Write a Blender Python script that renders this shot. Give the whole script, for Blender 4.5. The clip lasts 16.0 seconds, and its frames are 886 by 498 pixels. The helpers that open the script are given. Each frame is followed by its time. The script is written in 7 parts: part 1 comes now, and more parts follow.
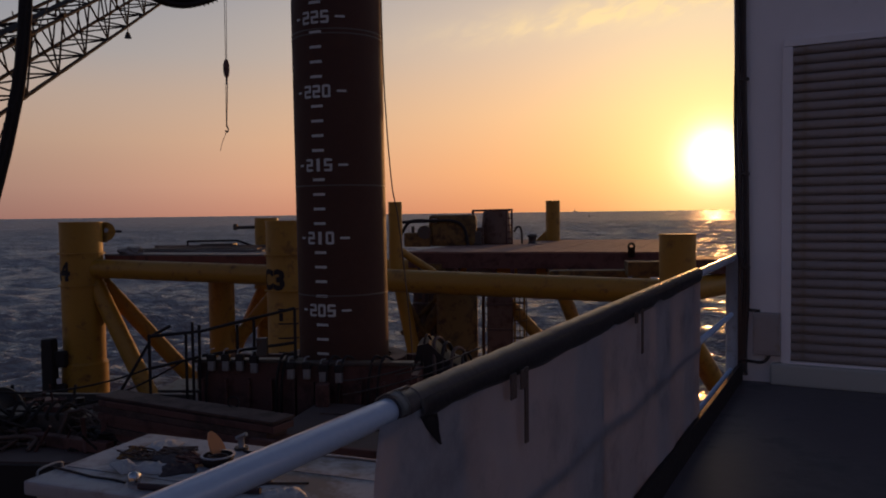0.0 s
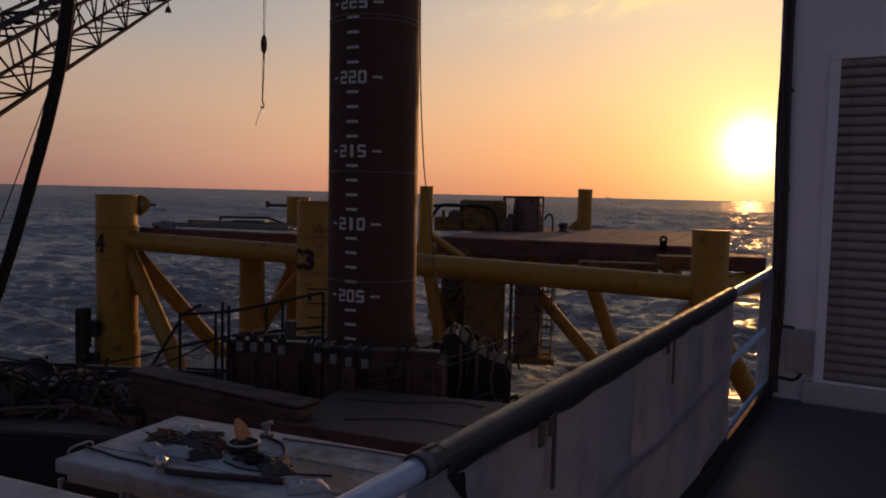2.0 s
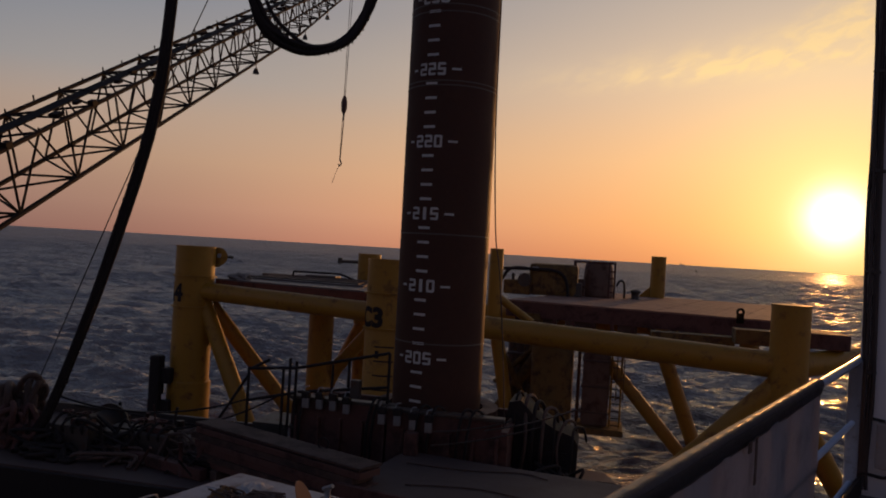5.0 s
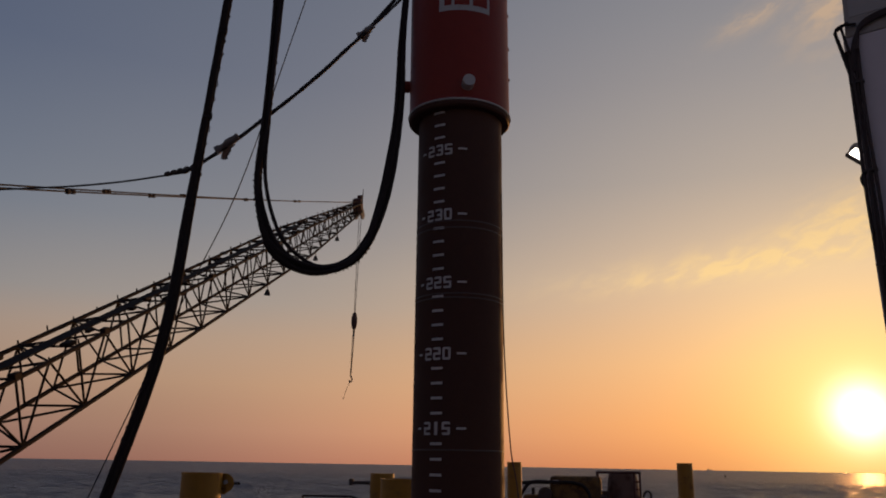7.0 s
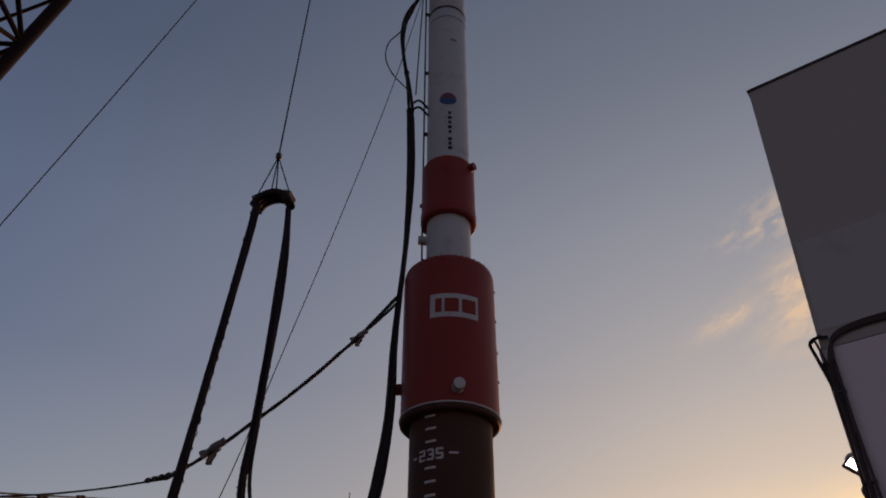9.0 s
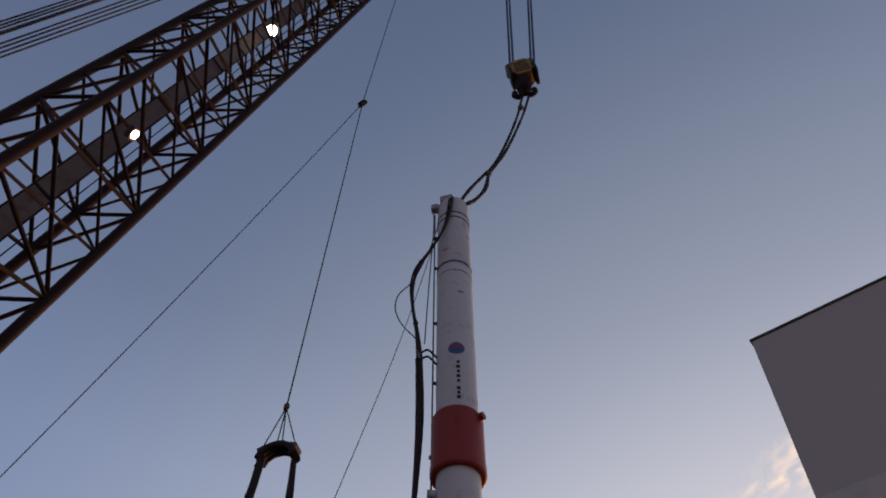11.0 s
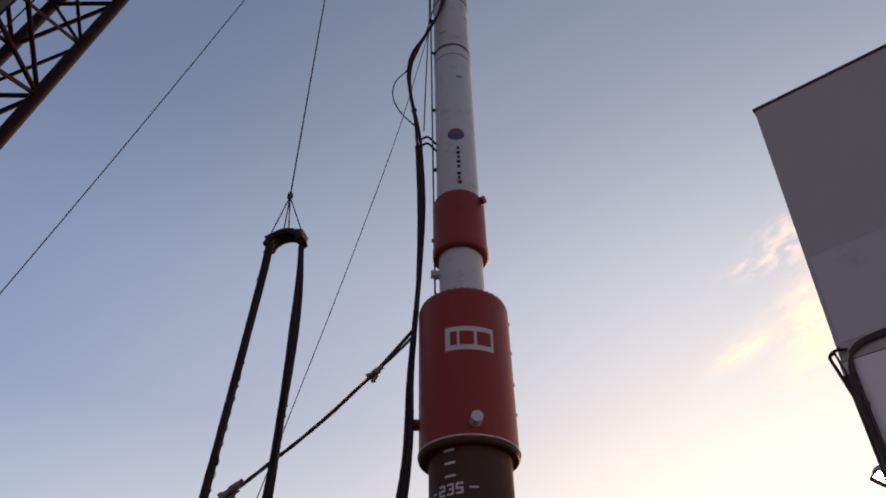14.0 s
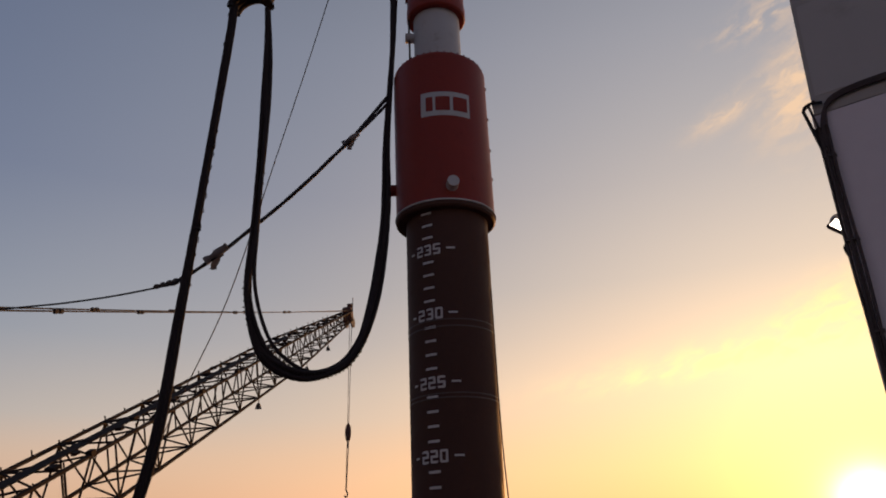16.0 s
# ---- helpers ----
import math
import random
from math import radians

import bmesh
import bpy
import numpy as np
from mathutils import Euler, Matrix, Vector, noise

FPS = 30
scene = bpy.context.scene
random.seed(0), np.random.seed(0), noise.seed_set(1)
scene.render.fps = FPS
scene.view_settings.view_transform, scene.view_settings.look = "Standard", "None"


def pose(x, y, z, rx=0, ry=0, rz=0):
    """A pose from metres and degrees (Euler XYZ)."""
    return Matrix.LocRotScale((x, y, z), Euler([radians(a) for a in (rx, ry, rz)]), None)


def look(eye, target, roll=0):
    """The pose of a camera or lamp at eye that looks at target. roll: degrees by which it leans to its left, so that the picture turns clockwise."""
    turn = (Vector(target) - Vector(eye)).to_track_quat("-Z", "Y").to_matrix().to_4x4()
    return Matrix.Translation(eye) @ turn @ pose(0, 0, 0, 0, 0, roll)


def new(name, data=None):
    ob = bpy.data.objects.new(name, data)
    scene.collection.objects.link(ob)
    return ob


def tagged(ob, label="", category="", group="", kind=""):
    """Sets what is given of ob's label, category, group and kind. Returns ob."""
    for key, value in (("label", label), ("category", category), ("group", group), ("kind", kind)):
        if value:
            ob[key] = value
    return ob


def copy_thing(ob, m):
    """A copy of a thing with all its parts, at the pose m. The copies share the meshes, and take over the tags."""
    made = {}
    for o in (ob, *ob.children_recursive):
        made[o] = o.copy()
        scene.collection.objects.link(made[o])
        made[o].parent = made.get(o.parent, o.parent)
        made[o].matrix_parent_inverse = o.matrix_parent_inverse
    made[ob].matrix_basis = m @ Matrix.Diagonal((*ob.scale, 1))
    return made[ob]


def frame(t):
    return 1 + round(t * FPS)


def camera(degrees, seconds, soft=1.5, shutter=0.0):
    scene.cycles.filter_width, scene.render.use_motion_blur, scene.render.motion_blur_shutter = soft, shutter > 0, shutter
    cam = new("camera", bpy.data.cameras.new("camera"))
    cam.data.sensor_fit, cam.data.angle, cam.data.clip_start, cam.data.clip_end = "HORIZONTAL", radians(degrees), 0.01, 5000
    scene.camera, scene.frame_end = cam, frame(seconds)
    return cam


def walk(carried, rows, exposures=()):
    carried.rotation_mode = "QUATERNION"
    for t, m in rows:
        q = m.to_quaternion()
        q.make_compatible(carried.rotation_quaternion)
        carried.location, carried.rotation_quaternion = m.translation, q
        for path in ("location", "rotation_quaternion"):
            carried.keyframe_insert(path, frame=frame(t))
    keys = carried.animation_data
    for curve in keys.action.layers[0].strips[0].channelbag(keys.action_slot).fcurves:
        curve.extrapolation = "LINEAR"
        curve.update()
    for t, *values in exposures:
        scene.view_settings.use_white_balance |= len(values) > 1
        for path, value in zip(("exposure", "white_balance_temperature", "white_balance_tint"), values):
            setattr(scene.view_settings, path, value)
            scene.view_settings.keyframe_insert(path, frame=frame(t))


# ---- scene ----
cam = camera(59.0, 16.0, soft=1.9)
PATH = [
    (0, (1.231, -0.311, 7.206), (1.077, 1.681, 7.112), -0.73),
    (0.5, (1.227, -0.3, 7.232), (1.057, 1.691, 7.143), -0.50),
    (1, (1.233, -0.349, 7.26), (1.011, 1.636, 7.149), 0.78),
    (1.5, (1.222, -0.29, 7.299), (1.015, 1.692, 7.13), 0.88),
    (2, (1.214, -0.28, 7.387), (0.986, 1.702, 7.244), 1.36),
    (2.5, (1.218, -0.248, 7.418), (0.973, 1.736, 7.353), 2.14),
    (3, (1.133, -0.188, 7.468), (0.777, 1.779, 7.512), 3.23),
    (3.5, (1.172, -0.253, 7.494), (0.768, 1.705, 7.567), 3.47),
    (4, (1.174, -0.256, 7.497), (0.763, 1.699, 7.588), 3.25),
    (4.2, (1.191, -0.266, 7.445), (0.781, 1.689, 7.543), 3.36),
    (5.25, (1.188, -0.208, 7.491), (0.781, 1.749, 7.438), 3.33),
    (5.75, (1.183, -0.172, 7.516), (0.78, 1.784, 7.4), 3.35),
    (6.3, (1.183, -0.143, 7.54), (0.779, 1.815, 7.493), 3.29),
    (6.5, (1.193, -0.203, 7.542), (0.782, 1.754, 7.585), 3.11),
    (7, (1.209, -0.084, 7.512), (0.769, 1.794, 8.042), 1.01),
    (7.5, (1.245, -0.064, 7.58), (0.835, 1.744, 8.33), 0.19),
    (8, (1.242, -0.116, 7.593), (0.865, 1.632, 8.489), -0.62),
    (8.5, (1.219, -0.161, 7.586), (0.841, 1.498, 8.638), 0.24),
    (9, (1.216, -0.201, 7.578), (0.864, 1.359, 8.779), 0.62),
    (9.5, (1.244, -0.205, 7.592), (0.889, 1.286, 8.876), 1.03),
    (10, (1.259, -0.203, 7.609), (0.926, 1.19, 9.005), 1.55),
    (10.2, (1.259, -0.236, 7.597), (0.933, 1.11, 9.04), 1.36),
    (11.25, (1.214, -0.301, 7.516), (0.956, 0.732, 9.208), 0.97),
    (11.75, (1.181, -0.328, 7.467), (0.943, 0.608, 9.218), 0.61),
    (12.3, (1.161, -0.338, 7.448), (0.909, 0.66, 9.162), 0.07),
    (12.5, (1.149, -0.331, 7.441), (0.894, 0.735, 9.114), -0.65),
    (13, (1.129, -0.292, 7.437), (0.847, 0.932, 8.994), -1.47),
    (13.5, (1.164, -0.204, 7.484), (0.82, 1.159, 8.907), -0.22),
    (14, (1.187, -0.17, 7.455), (0.82, 1.324, 8.732), -0.63),
    (14.5, (1.229, -0.089, 7.476), (0.86, 1.484, 8.654), -1.17),
    (15, (1.197, -0.093, 7.428), (0.816, 1.566, 8.478), -1.17),
    (15.5, (1.188, -0.073, 7.391), (0.792, 1.662, 8.303), -1.40),
    (16, (1.19, -0.048, 7.374), (0.797, 1.75, 8.158), -1.98),
]
walk(cam, [(t, look(eye, target, roll)) for t, eye, target, roll in PATH],
     [(0.0, 0.14, 6150, 11), (1.0, 0.16, 6250, 11), (2.5, 0.17, 6350, 11), (3.0, 0.08, 6600, 12), (4.2, 0.06, 6700, 12), (6.3, 0.05, 6750, 12), (7.0, -0.05, 6900, 12), (7.5, -0.12, 7300, 13), (8.0, -0.15, 7250, 13), (8.5, 0.08, 7300, 13), (9.0, 0.38, 6980, 13),
      (10.2, 0.84, 6950, 13), (12.3, 2.02, 7200, 12), (13.0, 2.11, 7250, 12), (13.5, 1.83, 7200, 12), (14.5, 1.32, 7050, 11), (15.5, 0.86, 7150, 12), (16.0, 0.68, 7300, 13)])

# ---- world and sun ----
SUN_AZ, SUN_EL = radians(14.75), radians(3.6)
SUN_DIR = Vector((math.sin(SUN_AZ) * math.cos(SUN_EL), math.cos(SUN_AZ) * math.cos(SUN_EL), math.sin(SUN_EL)))
SEA = -0.8


class Nodes:
    """Short hand for building a node tree."""

    def __init__(self, tree):
        self.tree = tree
        tree.nodes.clear()

    def add(self, kind, **values):
        n = self.tree.nodes.new(kind)
        for k, v in values.items():
            if k in n.inputs:
                n.inputs[k].default_value = v
            else:
                setattr(n, k, v)
        return n

    def link(self, a, b):
        self.tree.links.new(a, b)

    def put(self, socket, value):
        if hasattr(value, "is_output"):
            self.link(value, socket)
        else:
            socket.default_value = value

    def math(self, op, a, b=0.0, c=None, clamp=False):
        n = self.tree.nodes.new("ShaderNodeMath")
        n.operation, n.use_clamp = op, clamp
        self.put(n.inputs[0], a)
        self.put(n.inputs[1], b)
        if c is not None:
            self.put(n.inputs[2], c)
        return n.outputs[0]

    def mix(self, fac, a, b, mode="MIX"):
        n = self.tree.nodes.new("ShaderNodeMix")
        n.data_type, n.blend_type, n.clamp_factor = "RGBA", mode, True
        self.put(n.inputs[0], fac)
        for sock, v in ((n.inputs[6], a), (n.inputs[7], b)):
            self.put(sock, (*v, 1) if isinstance(v, tuple) and len(v) == 3 else v)
        return n.outputs[2]

    def ramp(self, fac, stops, smooth=False):
        n = self.tree.nodes.new("ShaderNodeValToRGB")
        self.put(n.inputs[0], fac)
        r = n.color_ramp
        r.interpolation = "EASE" if smooth else "LINEAR"
        while len(r.elements) < len(stops):
            r.elements.new(0.5)
        for e, (at, c) in zip(r.elements, stops):
            e.position = at
            e.color = (*c, 1) if isinstance(c, tuple) else (c, c, c, 1)
        return n.outputs[0]

    def noise(self, vec, scale, detail=4.0, rough=0.55, dist=0.0):
        n = self.add("ShaderNodeTexNoise", Scale=scale, Detail=detail, Roughness=rough, Distortion=dist)
        if vec is not None:
            self.link(vec, n.inputs["Vector"])
        return n.outputs["Fac"]


def sky():
    """Evening sky: a band of haze over the sea, blue above, warm light spreading from the sun, thin clouds."""
    world = bpy.data.worlds.new("sky")
    scene.world = world
    world.use_nodes = True
    n = Nodes(world.node_tree)
    tex = n.add("ShaderNodeTexSky", sky_type="NISHITA", sun_disc=False, sun_elevation=SUN_EL, sun_rotation=SUN_AZ,
                altitude=0.0, air_density=1.0, dust_density=2.5, ozone_density=1.5)
    out = n.add("ShaderNodeOutputWorld")
    way = n.add("ShaderNodeTexCoord").outputs["Generated"]
    sep = n.add("ShaderNodeSeparateXYZ")
    n.link(way, sep.inputs[0])
    x, y, z = sep.outputs
    dot = n.add("ShaderNodeVectorMath", operation="DOT_PRODUCT")
    n.link(way, dot.inputs[0])
    dot.inputs[1].default_value = SUN_DIR
    away = n.math("MULTIPLY", n.math("ARCCOSINE", n.math("MINIMUM", dot.outputs["Value"], 0.999999)), 57.2958)
    up = n.math("MAXIMUM", z, 0.0)
    cool = n.ramp(up, [(0.0, (0.40, 0.205, 0.165)), (0.035, (0.475, 0.275, 0.21)), (0.09, (0.475, 0.315, 0.228)), (0.145, (0.385, 0.300, 0.250)), (0.19, (0.285, 0.280, 0.285)), (0.28, (0.178, 0.212, 0.268)), (0.45, (0.106, 0.138, 0.212)), (0.60, (0.092, 0.121, 0.188)), (0.74, (0.066, 0.088, 0.138)), (0.97, (0.044, 0.062, 0.102))])
    warm = n.ramp(up, [(0.0, (0.92, 0.32, 0.10)), (0.05, (1.06, 0.45, 0.145)), (0.12, (1.06, 0.58, 0.25)), (0.225, (0.91, 0.64, 0.40)), (0.34, (0.64, 0.525, 0.418)), (0.515, (0.565, 0.515, 0.465)), (0.75, (0.50, 0.51, 0.54))])
    spread = n.math("EXPONENT", n.math("MULTIPLY", n.math("POWER", n.math("DIVIDE", away, 27.5), 1.6), -1.0))
    # the sky dims on the side away from the sun
    dim = n.ramp(n.math("DIVIDE", away, 180.0), [(0.28, (1.0, 1.0, 1.0)), (0.40, (0.74, 0.80, 0.90)), (0.62, (0.66, 0.68, 0.80)), (0.85, (0.58, 0.60, 0.74))], True)
    cool = n.mix(1.0, cool, dim, "MULTIPLY")
    # a grey haze bank lies low on the sea away from the sun
    haze = n.math("MULTIPLY", n.ramp(n.math("DIVIDE", away, 180.0), [(0.16, 0.0), (0.29, 1.0)], True), n.ramp(up, [(0.02, 1.0), (0.17, 0.0)], True))
    cool = n.mix(haze, cool, n.mix(1.0, cool, (0.66, 0.70, 0.74), "MULTIPLY"))
    col = n.mix(spread, cool, warm)
    # thin warm clouds
    az = n.math("MULTIPLY", n.math("ARCTAN2", x, y), 57.2958)
    el = n.math("MULTIPLY", n.math("ARCSINE", z), 57.2958)

    def patch(a0, e0, wa, we, slope):
        u = n.math("DIVIDE", n.math("SUBTRACT", az, a0), wa)
        v = n.math("DIVIDE", n.math("SUBTRACT", n.math("SUBTRACT", el, e0), n.math("MULTIPLY", n.math("SUBTRACT", az, a0), slope)), we)
        return n.math("EXPONENT", n.math("MULTIPLY", n.math("ADD", n.math("MULTIPLY", u, u), n.math("MULTIPLY", v, v)), -1.0))

    comb = n.add("ShaderNodeCombineXYZ")
    n.link(n.math("MULTIPLY", az, 0.10), comb.inputs[0])
    n.link(n.math("SUBTRACT", n.math("MULTIPLY", el, 0.22), n.math("MULTIPLY", az, 0.06)), comb.inputs[1])
    wisps = n.ramp(n.noise(comb.outputs[0], 1.6, 4, 0.5, 0.5), [(0.40, 0.0), (0.62, 1.0)], True)
    fine = n.ramp(n.noise(comb.outputs[0], 5.0, 4, 0.55, 0.35), [(0.38, 0.0), (0.66, 1.0)], True)
    streak = n.math("ADD", patch(11.0, 13.7, 9.0, 0.75, 0.10), n.math("MULTIPLY", patch(9.5, 14.6, 10.0, 1.0, 0.14), 0.5))
    shelf = patch(16.5, 16.6, 4.0, 1.6, 0.25)
    bank = n.math("ADD", patch(16.6, 30.6, 3.0, 2.7, 0.45), n.math("MULTIPLY", patch(11.0, 30.2, 2.8, 0.75, 0.35), 0.7))
    puffs = n.math("ADD", patch(14.0, 35.2, 2.6, 0.7, 0.05), patch(17.0, 36.8, 2.6, 1.2, 0.2))
    body = n.math("ADD", n.math("MULTIPLY", fine, 0.75), n.math("MULTIPLY_ADD", wisps, 0.3, 0.30))
    where = n.math("ADD", n.math("ADD", streak, shelf), n.math("ADD", bank, patch(32.0, 24.0, 9.0, 9.0, 0.0)), clamp=True)
    cloud = n.math("ADD", n.math("MULTIPLY", where, body), n.math("MULTIPLY", n.math("MULTIPLY", puffs, fine), 0.55), clamp=True)
    tint = n.ramp(up, [(0.20, (1.02, 0.72, 0.33)), (0.46, (0.56, 0.41, 0.29))])
    veil = n.mix(n.math("MULTIPLY", cloud, 0.9), col, tint)
    # glare of the sun itself
    halo = n.math("EXPONENT", n.math("MULTIPLY", n.math("POWER", n.math("DIVIDE", away, 5.0), 1.3), -1.0))
    core = n.math("EXPONENT", n.math("MULTIPLY", n.math("POWER", n.math("DIVIDE", away, 1.7), 2.0), -1.0))
    veil = n.mix(halo, veil, (1.28, 1.02, 0.36))
    hot = n.mix(core, (0, 0, 0), (1.3, 1.4, 1.5))
    total = n.mix(1.0, veil, hot, "ADD")
    bg = n.add("ShaderNodeBackground", Strength=0.97)
    n.link(total, bg.inputs[0])
    air = n.add("ShaderNodeBackground", Strength=0.004)
    n.link(tex.outputs[0], air.inputs[0])
    both = n.add("ShaderNodeAddShader")
    n.link(bg.outputs[0], both.inputs[0])
    n.link(air.outputs[0], both.inputs[1])
    n.link(both.outputs[0], out.inputs[0])


sky()
sun = new("sun", bpy.data.lights.new("sun", "SUN"))
sun.data.energy, sun.data.angle, sun.data.color = 0.95, radians(0.6), (1.0, 0.43, 0.13)
sun.matrix_world = look((0, 0, 60), Vector((0, 0, 60)) - SUN_DIR)

# ---- materials ----
def material(name, base, rough=0.5, metal=0.0, scale=6.0, vary=0.25, stain=None, stain_at=0.6, bump=0.15, spec=0.5, coat=0.0):
    """Paint or metal with a fine grain, broad patches, and stains of another colour."""
    m = bpy.data.materials.new(name)
    m.use_nodes = True
    n = Nodes(m.node_tree)
    out = n.add("ShaderNodeOutputMaterial")
    b = n.add("ShaderNodeBsdfPrincipled", Metallic=metal)
    b.inputs["Specular IOR Level"].default_value = spec
    b.inputs["Coat Weight"].default_value = coat
    co = n.add("ShaderNodeTexCoord").outputs["Object"]
    fine = n.noise(co, scale * 6, 5, 0.6)
    broad = n.noise(co, scale * 0.35, 3, 0.6, 0.4)
    dark = tuple(c * (1 - vary) for c in base)
    light = tuple(min(1, c * (1 + vary * 0.6)) for c in base)
    col = n.mix(n.math("MULTIPLY_ADD", fine, 0.5, n.math("MULTIPLY", broad, 0.5)), dark, light)
    if stain:
        mask = n.ramp(n.noise(co, scale * 0.9, 7, 0.7, 0.15), [(stain_at - 0.06, 0.0), (stain_at + 0.1, 1.0)])
        col = n.mix(mask, col, stain)
        n.link(n.ramp(mask, [(0, rough), (1, min(1, rough + 0.3))]), b.inputs["Roughness"])
    else:
        n.link(n.ramp(fine, [(0.3, max(0.05, rough - 0.1)), (0.7, min(1, rough + 0.12))]), b.inputs["Roughness"])
    n.link(col, b.inputs["Base Color"])
    if bump:
        bp = n.add("ShaderNodeBump", Strength=bump, Distance=0.02)
        n.link(n.math("ADD", fine, broad), bp.inputs["Height"])
        n.link(bp.outputs[0], b.inputs["Normal"])
    n.link(b.outputs[0], out.inputs[0])
    return m


def emitter(name, color, strength):
    m = bpy.data.materials.new(name)
    m.use_nodes = True
    n = Nodes(m.node_tree)
    out = n.add("ShaderNodeOutputMaterial")
    e = n.add("ShaderNodeEmission", Color=(*color, 1), Strength=strength)
    n.link(e.outputs[0], out.inputs[0])
    return m


def water_material():
    m = bpy.data.materials.new("sea_water")
    m.use_nodes = True
    n = Nodes(m.node_tree)
    out = n.add("ShaderNodeOutputMaterial")
    b = n.add("ShaderNodeBsdfPrincipled", Roughness=0.1, IOR=1.50)
    co = n.add("ShaderNodeTexCoord").outputs["Object"]
    stretch = n.add("ShaderNodeMapping")
    stretch.inputs["Scale"].default_value = (0.55, 1.0, 1.0)
    stretch.inputs["Rotation"].default_value = (0, 0, radians(14))
    n.link(co, stretch.inputs["Vector"])
    v = stretch.outputs[0]
    swell = n.noise(v, 0.045, 3, 0.5, 0.4)
    big = n.noise(v, 0.25, 3, 0.5, 0.6)
    mid = n.noise(v, 0.9, 4, 0.55, 0.5)
    small = n.noise(v, 2.8, 4, 0.6, 0.3)
    h = n.math("ADD", n.math("ADD", n.math("MULTIPLY", swell, 0.5), n.math("MULTIPLY", big, 0.35)), n.math("ADD", n.math("MULTIPLY", mid, 0.75), n.math("MULTIPLY", small, 0.42)))
    h = n.math("ADD", h, n.math("MULTIPLY", n.noise(v, 0.016, 5, 0.7, 0.3), 7.0))
    bp = n.add("ShaderNodeBump", Strength=1.0, Distance=1.2)
    n.link(h, bp.inputs["Height"])
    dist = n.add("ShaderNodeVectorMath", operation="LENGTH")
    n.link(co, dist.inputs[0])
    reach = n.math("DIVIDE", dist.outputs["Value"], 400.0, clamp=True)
    # ripples lean the surface to and fro, and more of them crowd together far out
    rip = n.add("ShaderNodeTexNoise", Scale=1.7, Detail=3.0, Roughness=0.6)
    n.link(v, rip.inputs["Vector"])
    lean = n.add("ShaderNodeVectorMath", operation="SUBTRACT")
    n.link(rip.outputs["Color"], lean.inputs[0])
    lean.inputs[1].default_value = (0.5, 0.58, 0.5)
    amount = n.add("ShaderNodeVectorMath", operation="MULTIPLY")
    n.link(lean.outputs[0], amount.inputs[0])
    amount.inputs[1].default_value = (0.8, 1.2, 0.0)
    grow = n.add("ShaderNodeVectorMath", operation="SCALE")
    n.link(amount.outputs[0], grow.inputs[0])
    n.link(n.ramp(reach, [(0.03, 0.5), (0.3, 0.9), (1.0, 1.0)]), grow.inputs["Scale"])
    tilt = n.add("ShaderNodeVectorMath", operation="ADD")
    n.link(bp.outputs[0], tilt.inputs[0])
    n.link(grow.outputs[0], tilt.inputs[1])
    unit = n.add("ShaderNodeVectorMath", operation="NORMALIZE")
    n.link(tilt.outputs[0], unit.inputs[0])
    n.link(unit.outputs[0], b.inputs["Normal"])
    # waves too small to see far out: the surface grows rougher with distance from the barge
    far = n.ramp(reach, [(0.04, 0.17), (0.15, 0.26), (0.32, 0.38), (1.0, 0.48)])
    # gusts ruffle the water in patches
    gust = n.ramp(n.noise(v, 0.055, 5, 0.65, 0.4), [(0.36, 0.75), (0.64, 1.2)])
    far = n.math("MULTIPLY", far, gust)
    foam = n.ramp(n.math("ADD", n.math("MULTIPLY", mid, 0.6), n.math("MULTIPLY", n.noise(v, 1.3, 6, 0.7, 0.5), 0.5)), [(0.59, 0.0), (0.70, 1.0)])
    n.link(n.mix(n.math("MULTIPLY", foam, 0.6), (0.225, 0.190, 0.188), (0.36, 0.34, 0.36)), b.inputs["Base Color"])
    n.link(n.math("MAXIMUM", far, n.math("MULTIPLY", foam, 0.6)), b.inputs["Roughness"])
    n.link(b.outputs[0], out.inputs[0])
    return m


